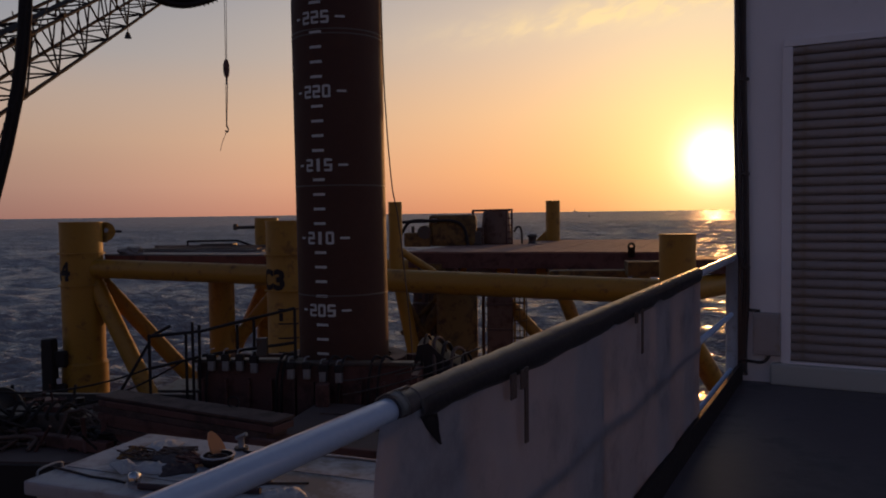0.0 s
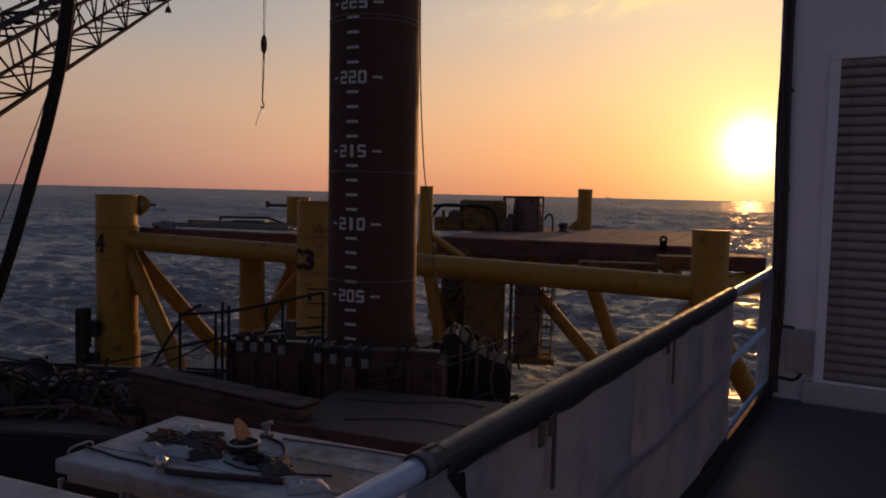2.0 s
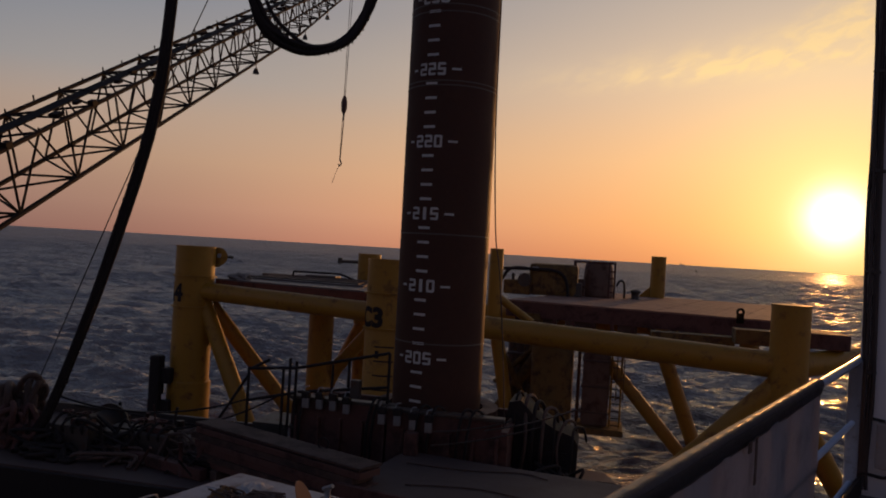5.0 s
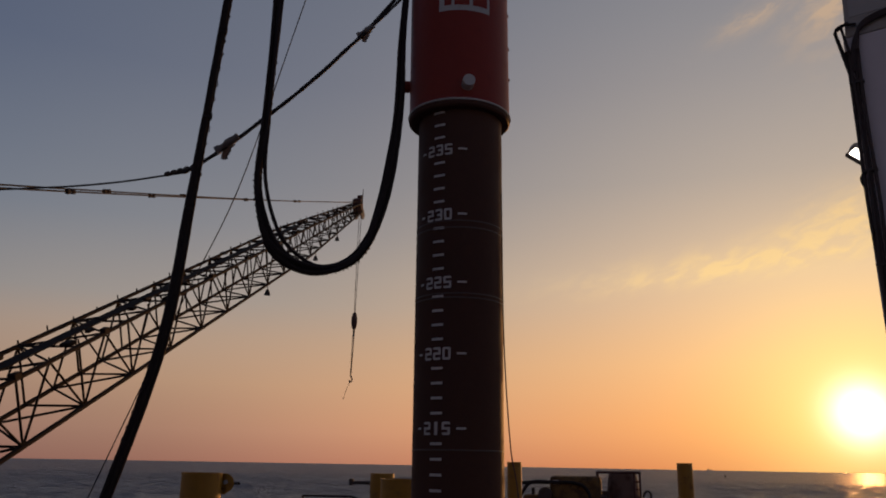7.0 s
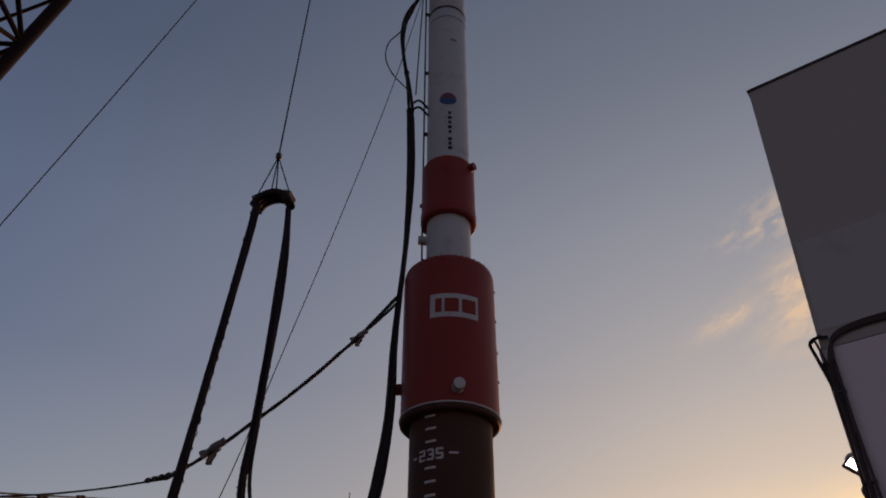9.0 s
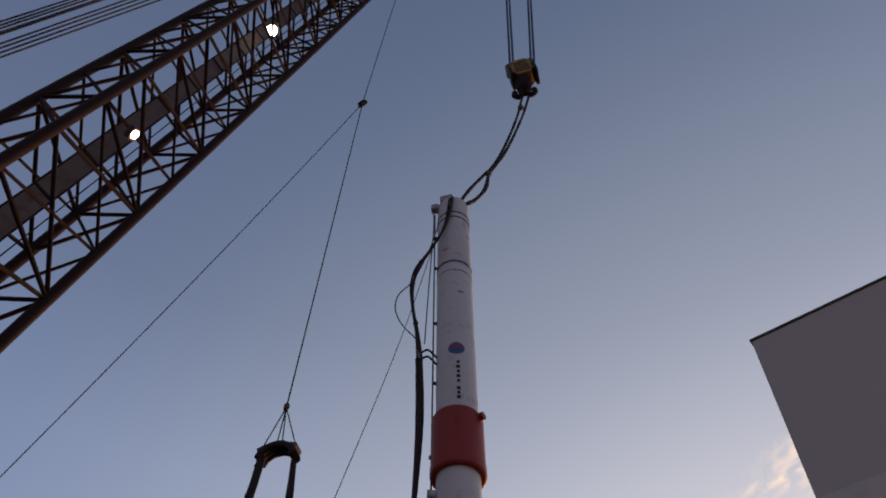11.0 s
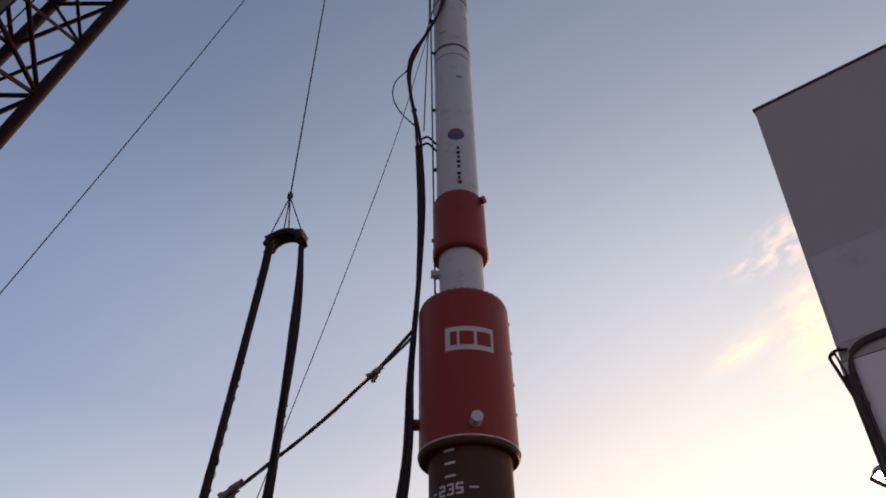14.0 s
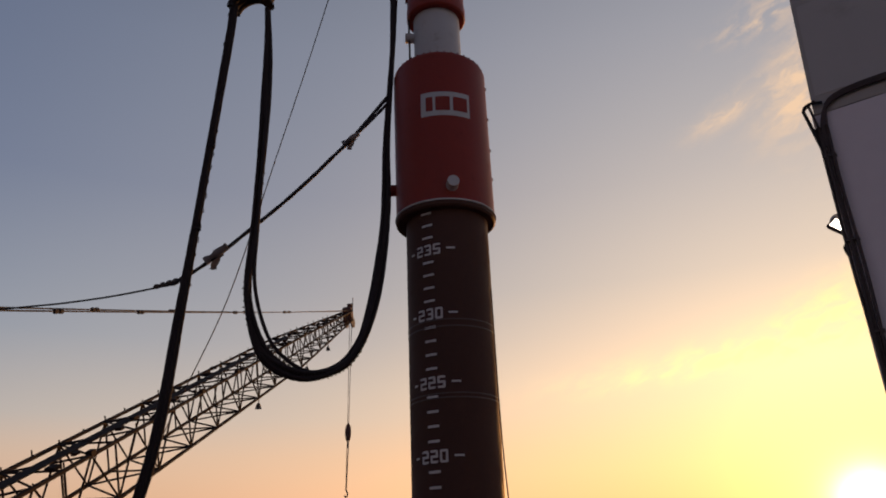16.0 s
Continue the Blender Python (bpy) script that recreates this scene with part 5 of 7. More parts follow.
    tagged(part("pallet", b, "steel"), "dark crate lying inside the low frame", "crate")
    # yellow winch
    t = thing("deck_winch", (-1.0, 40, 5.45), "yellow diesel winch with black guard on the plank platform", "winch")
    b = bmesh.new()
    box(b, (-1.35, 40, 6.27), (2.4, 1.6, 1.6), bevel=0.22)
    cover = part("engine_cover", b, "yellow_grimy_shaded", t)
    for x in (-2.1, -1.5, -0.9):
        b = bmesh.new()
        box(b, (x, 39.19, 6.2), (0.42, 0.03, 0.9), bevel=0.02)
        part("side_panel", b, "yellow_grimy_shaded", cover)
    b = bmesh.new()
    box(b, (-2.25, 39.18, 6.78), (0.3, 0.03, 0.2), bevel=0.03)
    part("lamp", b, "mark", cover, "small pale lamp on the engine cover")
    b = bmesh.new()
    box(b, (-3.1, 39.7, 5.82), (1.4, 1.2, 0.72), bevel=0.10)
    part("base", b, "yellow_grimy_shaded", t)
    part("drum", rod(bmesh.new(), (-2.75, 39.0, 6.2), (-2.75, 40.3, 6.2), 0.34, seg=20), "steel", t)
    part("control_post", rod(bmesh.new(), (-3.35, 39.3, 6.1), (-3.35, 39.3, 6.5), 0.08, seg=10), "steel", t)
    for q in (((-3.95, 39.1, 6.1), (-3.45, 39.1, 6.74), (-2.4, 39.1, 6.77), (-1.25, 39.08, 6.74), (-0.72, 39.08, 6.35), (-0.55, 39.08, 5.5)), ((-3.85, 39.1, 6.72), (-3.2, 39.1, 6.76), (-2.6, 39.1, 6.76))):
        part("guard_pipe", tube(bmesh.new(), smooth_path(q, 6), 0.08, 8), "black", t)
    b = bmesh.new()
    box(b, (-0.15, 39.5, 5.85), (0.5, 0.5, 0.7), bevel=0.06)
    part("fuel_can", b, "steel", t)
    # brown tank in a cage
    t = thing("tank_skid", (0.9, 41, 5.45), "brown tapered tank inside an open steel cage", "tank")
    part("tank", lathe(bmesh.new(), (0.86, 41, 5.5), [(0.02, 0), (0.80, 0), (0.82, 0.1), (0.78, 0.7), (0.70, 1.5), (0.66, 1.72), (0.60, 1.76), (0.02, 1.8)], 28), "tank", t)
    for x in (-0.35, 1.40, 1.68):
        for y in (40.2, 41.8):
            strut("cage_post", (x, y, 5.45), (x, y, 7.26), 0.04, "rust", t)
    for y in (40.2, 41.8):
        strut("cage_rail", (-0.38, y, 7.26), (1.72, y, 7.28), 0.055, "rust", t)
        for z in (5.8, 6.15, 6.5, 6.85):
            strut("cage_rail", (1.40, y, z), (1.68, y, z), 0.03, "rust", t)
    for z in (5.7, 6.2):
        b = bmesh.new()
        box(b, (0.05, 40.1, z), (0.35, 0.3, 0.4), bevel=0.05)
        part("valve_box", b, "debris", t)
    # bent pipe, bollard
    t = thing("vent_pipe", (2.2, 41, 5.45), "bent steel vent pipe on the plank platform", "pipe")
    part("pipe", tube(bmesh.new(), smooth_path([(1.80, 41, 6.1), (1.92, 41, 6.36), (2.12, 41, 6.36), (2.2, 41, 6.0), (2.2, 41, 5.45)], 6), 0.055, 8), "steel", t)
    tagged(part("bollard", lathe(bmesh.new(), (2.75, 41, 5.42), [(0.3, 0), (0.3, 0.1), (0.2, 0.14), (0.2, 0.4), (0.28, 0.46), (0.2, 0.56), (0.01, 0.58)], 16), "steel"), "dark steel mooring bollard", "bollard")
    # pile stub standing on the platform
    t = thing("pile_stub", (4.05, 45, 5.4), "short yellow pipe stub with side gusset", "pipe stub")
    pipe("pipe", (4.05, 44.6, 5.0), (4.05, 44.6, 7.78), 0.40, t)
    b = bmesh.new()
    vs = [b.verts.new(p) for p in ((3.68, 44.55, 5.4), (2.95, 44.55, 5.42), (3.68, 44.55, 6.1), (3.68, 44.65, 5.4), (2.95, 44.65, 5.42), (3.68, 44.65, 6.1))]
    for f in ((0, 1, 2), (5, 4, 3), (0, 3, 4, 1), (1, 4, 5, 2), (2, 5, 3, 0)):
        b.faces.new([vs[i] for i in f])
    part("gusset", b, "yellow", t)


jacket()
jacket_top()


def far_marks():
    """A channel buoy out on the water and a ship low on the horizon."""
    p = Vector((98.0, 892.0, SEA))
    t = thing("buoy", p, "small dark channel buoy far out on the sea", "buoy")
    part("float", lathe(bmesh.new(), p, [(0.05, -0.6), (0.8, -0.6), (1.0, 0.0), (0.8, 0.6), (0.4, 0.8), (0.05, 0.8)], 16), "black", t)
    part("tower", rod(bmesh.new(), p + Z * 0.7, p + Z * 2.3, 0.4, 0.25, 10), "black", t)
    p = Vector((395.0, 4300.0, SEA))
    t = thing("cargo_ship", p, "faint grey cargo ship low on the horizon", "ship")
    for name, at, size in (("hull", (0, 0, 1.6), (26, 6, 4)), ("bridge", (-8, 0, 6.5), (5, 5, 6)), ("mast", (-7, 0, 12), (0.8, 0.8, 5)), ("crane", (5, 0, 6), (1, 1, 6))):
        b = bmesh.new()
        box(b, p + Vector(at), size, bevel=0.3)
        part(name, b, "far_grey", t)


Z = Vector((0, 0, 1))
far_marks()

# ---- barge below ----
DECK_Z = 2.8


def slab(name, pts, z0, z1, mat, label, category, kind="structure"):
    b = bmesh.new()
    lo = [b.verts.new((x, y, z0)) for x, y in pts]
    hi = [b.verts.new((x, y, z1)) for x, y in pts]
    b.faces.new(lo[::-1])
    b.faces.new(hi)
    for i in range(len(pts)):
        b.faces.new((lo[i - 1], lo[i], hi[i], hi[i - 1]))
    bmesh.ops.recalc_face_normals(b, faces=b.faces)
    return tagged(part(name, b, mat), label, category, kind=kind)


U = Vector((0.958, -0.287, 0))
V = Vector((0.287, 0.958, 0))
UV = Matrix((U, V, Z)).transposed()


def barge():
    slab("barge_deck", ((-45, -25), (9, -25), (4.5, 8), (1.4, 17.4), (-45, 17.4), (-45, 13.25), (-5.2, 13.0), (-4.7, 2.0), (-45, 2.0)), -2.5, DECK_Z, "barge", "rusty brown steel barge deck", "deck")
    # assumed pit, lined black so that this side of the deck stays dark
    slab("pit_dark_sheet", ((-45, 13.1), (-5.3, 12.85), (-5.3, 12.94), (-45, 13.19)), -0.3, 2.78, "black", "black sheet added to keep the side of the pit dark", "hold")
    slab("pit_dark_floor", ((-45, 2.05), (-4.75, 2.05), (-5.25, 12.95), (-45, 13.2)), -2.5, -0.3, "black", "black floor added to keep the pit between deck and cabins dark", "hold")
    # low bulwark along the far edge
    b = bmesh.new()
    box(b, (-25.5, 17.3, DECK_Z + 0.12), (39, 0.12, 0.24), bevel=0.02)
    tagged(part("bulwark", b, "steel"), "low rusty steel coaming along the barge edge", "coaming", kind="structure")
    # pile gate: walls round the pile foot
    t = thing("pile_gate", (-2.6, 15.4, DECK_Z), "dark rust-red steel pile gate enclosing the pile foot", "pile gate")
    for c, s in (((-3.95, 15.25, 3.5), (2.2, 0.14, 1.4)), ((-1.75, 14.95, 3.5), (2.3, 0.14, 1.4)), ((-5.0, 16.2, 3.45), (0.14, 2.0, 1.3)), ((-0.55, 16.0, 3.4), (0.14, 2.2, 1.2)), ((-2.8, 17.25, 3.4), (4.5, 0.14, 1.2))):
        b = bmesh.new()
        box(b, c, s, bevel=0.02)
        part("gate_wall", b, "rust", t)
    for c, s in (((-3.95, 15.25, 4.23), (2.3, 0.26, 0.07)), ((-1.75, 14.95, 4.23), (2.4, 0.26, 0.07))):
        b = bmesh.new()
        box(b, c, s, bevel=0.015)
        part("capping", b, "steel", t)
    sharp(part("collar", lathe(bmesh.new(), axis(3.9), [(1.02, 0), (1.35, 0), (1.35, 0.22), (1.02, 0.22)], 40), "rust", t))
    for k in range(10):
        x = -4.9 + k * 0.47
        y = 15.12 if x < -2.9 else 14.82
        b = bmesh.new()
        box(b, (x, y, 3.35), (0.06, 0.14, 1.05), bevel=0.01)
        part("stiffener", b, "rust", t)
    # white canisters hung along the gate
    first = None
    for x, y, z in ((-4.70, 15.06, 4.12), (-4.40, 15.06, 4.12), (-4.11, 15.06, 4.12), (-3.82, 15.06, 4.08), (-2.98, 14.76, 4.02), (-2.66, 14.76, 4.02), (-2.34, 14.76, 3.97), (-2.02, 14.76, 3.95)):
        if first is None:
            first = thing("canister", (x, y, z), "small white canister with a black cap hung on the gate", "canister", "canisters on the gate")
            b = bmesh.new()
            box(b, (x, y, z + 0.03), (0.14, 0.12, 0.21), bevel=0.03)
            part("body", b, "dirty", first)
            b = bmesh.new()
            box(b, (x, y, z + 0.20), (0.17, 0.16, 0.14), bevel=0.03)
            part("cap", b, "black", first)
            part("handle", tube(bmesh.new(), smooth_path([(x - 0.05, y, z + 0.28), (x - 0.02, y, z + 0.36), (x + 0.06, y, z + 0.38)], 4), 0.014, 6), "grey", first)
        else:
            copy_thing(first, Matrix.Translation((x, y, z)))
    # steel pipes on deck around the gate
    for p0, p1 in (((-1.9, 14.6, 3.95), (-0.4, 14.9, 4.25)), ((-1.9, 14.5, 3.7), (0.2, 14.9, 4.2)), ((-0.9, 14.7, 4.05), (0.9, 15.6, 4.5))):
        tagged(part("pipe", tube(bmesh.new(), line(p0, p1, 0.06), 0.016, 6), "steel"), "thin dull pipe sagging over the gate", "pipe")
    b = bmesh.new()
    box(b, (-2.3, 14.55, 3.69), (0.26, 0.24, 0.44), bevel=0.03)
    tagged(part("locker", b, "rust"), "small rust-red locker beside the gate", "locker")
    b = bmesh.new()
    box(b, (-3.62, 15.0, 4.55), (0.2, 0.16, 0.36), bevel=0.02)
    tagged(part("gauge_box", b, "steel"), "dark steel gauge box on top of the gate", "gauge box")
    # power pack with a sloping cover beside the pile
    t = thing("power_pack", (0.2, 16.5, DECK_Z), "dark power pack with a sloping cover beside the pile gate", "machine")
    outline = ((-0.46, DECK_Z), (-0.46, 4.06), (-0.64, 4.10), (-0.60, 4.40), (-0.36, 4.46), (-0.05, 4.16), (0.40, 3.92), (0.74, 3.82), (0.84, 3.66), (0.82, DECK_Z))
    b = bmesh.new()
    near = [b.verts.new((x, 15.95, z)) for x, z in outline]
    back = [b.verts.new((x, 17.0, z)) for x, z in outline]
    b.faces.new(near)
    b.faces.new(back[::-1])
    for k in range(len(outline)):
        b.faces.new((near[k - 1], back[k - 1], back[k], near[k]))
    bmesh.ops.recalc_face_normals(b, faces=b.faces)
    cover = part("cover", b, "black", t)
    for z in (3.1, 3.4):
        b = bmesh.new()
        box(b, (0.2, 15.94, z), (0.9, 0.03, 0.14), bevel=0.01)
        part("grille", b, "black", cover)
    rng = random.Random(41)
    for k in range(7):
        x = -0.5 + 0.2 * k
        top = 4.5 - 0.5 * max(0, x + 0.4)
        q = [(x, 15.9, 3.0), (x + rng.uniform(-0.1, 0.1), 15.82, 3.6), (x + 0.05, 16.1, top), (x + rng.uniform(0.1, 0.3), 16.5, top - 0.05), (x + 0.3, 17.1, 3.5)]
        part("hose", tube(bmesh.new(), smooth_path(q, 5), rng.uniform(0.025, 0.045), 8), ("black", "debris")[k % 2], t)
    # handrail and ladder
    t = thing("handrail", (-5.5, 15.0, DECK_Z), "black pipe handrail around the gate steps", "handrail")
    for a, c in (((-5.97, 15, 2.8), (-5.97, 15, 4.80)), ((-5.2, 15, 2.8), (-5.2, 15, 4.86)), ((-5.06, 15, 2.8), (-5.06, 15, 5.05)), ((-4.96, 15.1, 2.8), (-4.96, 15.1, 4.98)), ((-4.2, 15.2, 4.2), (-4.2, 15.2, 4.97)), ((-3.85, 15.2, 4.2), (-3.85, 15.2, 5.08)), ((-3.0, 15.2, 4.2), (-3.0, 15.2, 5.3)),
                 ((-5.95, 15, 4.76), (-4.9, 15, 4.86)), ((-4.9, 15, 4.86), (-3.0, 15.2, 5.3)), ((-5.95, 15, 4.1), (-4.9, 15, 4.35)), ((-4.9, 15.1, 4.35), (-3.0, 15.2, 4.6)), ((-6.9, 14.9, 3.1), (-5.95, 15, 4.66)), ((-6.0, 15, 4.72), (-5.6, 15.2, 4.95))):
        strut("pipe", a, c, 0.032, "black", t)
    # grating landing beside the gate
    b = bmesh.new()
    box(b, (-5.4, 15.6, 3.62), (0.9, 1.1, 0.06), bevel=0.01)
    tagged(part("landing", b, "steel"), "steel grating landing beside the gate", "landing")
    # long beams on deck
    m = Matrix.Rotation(math.atan2(-1.79, 3.94), 3, "Z")
    rng = random.Random(17)
    stack = thing("board_stack", (-4.42, 13.2, DECK_Z), "long stack of dull brown boards lying on the barge deck", "boards")
    for k in range(6):
        b = bmesh.new()
        off = m @ Vector((rng.uniform(-0.12, 0.1), rng.uniform(-0.03, 0.03), 0))
        box(b, Vector((-4.42, 13.2, 3.06 + 0.125 * k)) + off, (4.3, 0.52, 0.115), m, 0.012)
        part("board", b, ("rust", "timber", "rust")[k % 3], stack)
    b = bmesh.new()
    box(b, Vector((-4.42, 13.2, 3.79)) + m @ Vector((0, 0.02, 0)), (4.36, 0.56, 0.05), m, 0.012)
    part("cover_plate", b, "timber", stack, "dull plate lying over the boards")
    for x in (-1.5, 0.0, 1.5):
        b = bmesh.new()
        box(b, Vector((-4.42, 13.2, 2.9)) + m @ Vector((x, 0, 0)), (0.2, 0.6, 0.2), m, 0.02)
        part("bearer", b, "debris", stack)
    b = bmesh.new()
    box(b, (-6.28, 13.95, 3.35), (0.1, 0.42, 0.72), Matrix.Rotation(0.25, 3, "Y"), 0.02)
    tagged(part("end_plate", b, "rust"), "tilted rusty plate leaning on the boards", "plate")
    ring = [Vector((-3.55 + math.cos(a) * 0.10, 13.05, 3.90 + math.sin(a) * 0.10)) for a in [k * math.tau / 16 for k in range(17)]]
    tagged(part("lifting_ring", tube(bmesh.new(), ring, 0.014, 6), "black"), "thin black lifting ring standing on the boards", "ring")
    slab("deck_hatch", ((-2.9, 12.1), (1.35, 10.95), (1.7, 14.1), (-2.45, 14.8)), DECK_Z, 3.47, "barge", "broad grey-brown steel hatch cover on the deck", "hatch", "structure")
    b = bmesh.new()
    box(b, (-0.8, 11.48, 3.2), (4.4, 0.1, 0.72), Matrix.Rotation(math.atan2(-1.15, 4.25), 3, "Z"), 0.02)
    tagged(part("hatch_coaming", b, "rust"), "red-brown coaming plate of the hatch", "coaming")
    for x, y, dx, dy in ((-2.2, 13.9, 2.6, -0.16), (-1.9, 12.6, 3.0, 0.12)):
        q = [(x, y, 3.49), (x + dx * 0.4, y + dy + 0.1, 3.49), (x + dx * 0.8, y - dy, 3.49), (x + dx, y + dy * 0.4, 3.49)]
        tagged(part("deck_rope", tube(bmesh.new(), smooth_path(q, 6), 0.014, 6), "debris"), "loose brown rope lying on the hatch cover", "rope", "hatch ropes")
    # winch and clutter on the far side
    t = thing("mooring_winch", (-9.2, 15, DECK_Z), "dark mooring winch with cable drum at the barge edge", "winch")
    drum = part("drum", rod(bmesh.new(), (-9.55, 14.6, 3.1), (-9.55, 15.6, 3.1), 0.34, seg=20), "black", t)
    for y in (14.55, 15.65):
        part("flange", rod(bmesh.new(), (-9.55, y - 0.03, 3.1), (-9.55, y + 0.03, 3.1), 0.46, seg=24), "steel", drum)
    b = bmesh.new()
    box(b, (-8.85, 15, 3.02), (0.7, 0.9, 0.4), bevel=0.06)
    part("gearbox", b, "steel", t)
    rng = random.Random(21)
    for k in range(14):
        x, y = -9.9 + rng.random() * 3.6, 14.2 + rng.random() * 2.4
        s = rng.uniform(0.12, 0.4)
        b = bmesh.new()
        if k % 3 == 0:
            rod(b, (x, y, DECK_Z), (x, y, DECK_Z + s * 1.6), s * 0.35, s * 0.28, 12)
            tagged(part("bollard", b, "steel"), "dark steel post among the deck gear", "post", "deck posts")
        elif k % 3 == 1:
            box(b, (x, y, DECK_Z + s * 0.4), (s * 1.6, s, s * 0.8), Matrix.Rotation(rng.random() * 3, 3, "Z"), 0.03)
            tagged(part("deck_crate", b, rng.choice(("steel", "rust", "debris"))), "small dark crate among the deck gear", "crate", "deck crates")
        else:
            pts = [(x + math.cos(a) * s, y + math.sin(a) * s, DECK_Z + 0.05 + 0.02 * a) for a in [j * 0.5 for j in range(30)]]
            tube(b, [Vector(p) for p in pts], 0.05, 6)
            tagged(part("rope_coil", b, rng.choice(("black", "debris"))), "coiled mooring rope lying on the deck", "rope coil", "rope coils")
    b = bmesh.new()
    box(b, (-7.3, 13.9, 2.92), (2.6, 0.2, 0.22), Matrix.Rotation(-0.32, 3, "Z"), 0.03)
    tagged(part("deck_beam", b, "rust"), "rusty beam lying across the deck", "beam")
    deck_gear()


def deck_gear():
    """Dark working gear crowded along the barge edge."""
    # hydraulic power unit with pipes and valve wheels
    for x, y, h in ((-9.35, 14.25, 0.62), (-7.9, 14.7, 0.5)):
        t = thing("hydraulic_unit", (x, y, DECK_Z), "dark hydraulic unit with bent pipes on the barge deck", "hydraulic unit", "hydraulic units")
        b = bmesh.new()
        box(b, (x, y, DECK_Z + h / 2), (0.85, 0.6, h), bevel=0.04)
        part("body", b, "steel", t)
        b = bmesh.new()
        box(b, (x + 0.1, y, DECK_Z + h + 0.05), (0.4, 0.3, 0.12), bevel=0.02)
        part("manifold", b, "rust", t)
        for k in range(4):
            px = x - 0.36 + 0.22 * k
            part("pipe", tube(bmesh.new(), smooth_path([(px, y - 0.2, DECK_Z + h * 0.6), (px, y - 0.34, DECK_Z + h), (px + 0.1, y - 0.1, DECK_Z + h + 0.22 - 0.05 * (k % 2)), (px + 0.15, y + 0.2, DECK_Z + h * 0.9)], 5), 0.03, 8), "black", t)
        for k in range(2):
            q = Vector((x - 0.2 + 0.45 * k, y - 0.1, DECK_Z + h + 0.1))
            stem = part("valve_stem", rod(bmesh.new(), q, q + Z * 0.16, 0.015, seg=6), "steel", t)
            ring = [q + Vector((math.cos(a) * 0.1, math.sin(a) * 0.1, 0.16)) for a in [j * math.tau / 12 for j in range(13)]]
            part("valve_wheel", tube(bmesh.new(), ring, 0.014, 6), "rust", stem)
    # heaps of hose thrown over the gear
    rng = random.Random(33)
    for x, y, w, h, n, r, mat in ((-9.9, 14.0, 0.6, 0.55, 9, 0.045, "black"), (-8.6, 14.3, 0.7, 0.7, 10, 0.035, "black"), (-7.1, 14.6, 0.75, 0.55, 10, 0.03, "debris"), (-6.5, 13.9, 0.5, 0.35, 8, 0.03, "black"), (-8.3, 14.0, 0.8, 0.3, 9, 0.04, "debris"),
                                  (-4.3, 14.6, 0.8, 0.25, 8, 0.025, "black"), (1.75, 15.0, 0.5, 0.4, 9, 0.025, "debris"), (0.6, 15.2, 0.7, 0.6, 9, 0.03, "black"), (-9.6, 13.75, 0.6, 0.4, 8, 0.05, "black"), (-10.9, 14.3, 0.5, 1.5, 16, 0.07, "debris"), (-10.5, 14.0, 0.45, 0.9, 12, 0.06, "rust")):
        heap = thing("hose_heap", (x, y, DECK_Z), "tangled heap of dark hose on the barge deck", "hose", "hose heaps")
        for j in range(n):
            q = [Vector((x + rng.uniform(-w, w), y + rng.uniform(-w, w) * 0.6, DECK_Z + 0.03 + rng.random() ** 1.5 * h)) for _ in range(6)]
            q[0].z = q[-1].z = DECK_Z + r
            part("hose", tube(bmesh.new(), smooth_path(q, 6), r * rng.uniform(0.7, 1.2), 6), mat, heap)
    # short posts, stanchions and pipes leaning about
    for k in range(16):
        x, y = rng.uniform(-10.2, -6.0), rng.uniform(13.4, 16.6)
        b = bmesh.new()
        lean = Vector((rng.uniform(-0.35, 0.35), rng.uniform(-0.2, 0.2), rng.uniform(0.35, 0.85)))
        p = Vector((x, y, DECK_Z))
        rod(b, p, p + lean, rng.uniform(0.02, 0.05), seg=8)
        tagged(part("stanchion", b, rng.choice(("steel", "black", "rust"))), "short leaning steel stanchion on the barge edge", "stanchion", "deck stanchions")
    # slack lines along the edge
    for p0, p1, sag in (((-10.8, 15.2, 3.75), (-6.0, 15.0, 4.1), 0.35), ((-9.6, 14.4, 3.5), (-5.2, 15.0, 4.3), 0.5), ((-11.5, 17.0, 3.08), (-6.6, 17.0, 2.85), 0.0)):
        tagged(part("slack_rope", tube(bmesh.new(), line(p0, p1, sag, 16), 0.022, 6), "black"), "slack dark rope strung along the barge edge", "rope", "slack ropes")
    # hose runs and grips over the gate
    for k in range(7):
        x = rng.uniform(-4.9, -1.0)
        y = 15.25 if x < -2.9 else 14.95
        q = [(x, y - 0.15, 3.0), (x + 0.05, y - 0.22, 3.9), (x + 0.15, y, 4.36), (x + 0.4, y + 0.25, 4.1), (x + 0.5, y + 0.4, 3.6)]
        tagged(part("gate_hose", tube(bmesh.new(), smooth_path(q, 5), 0.028, 8), "black"), "black hose draped over the gate wall", "hose", "gate hoses")


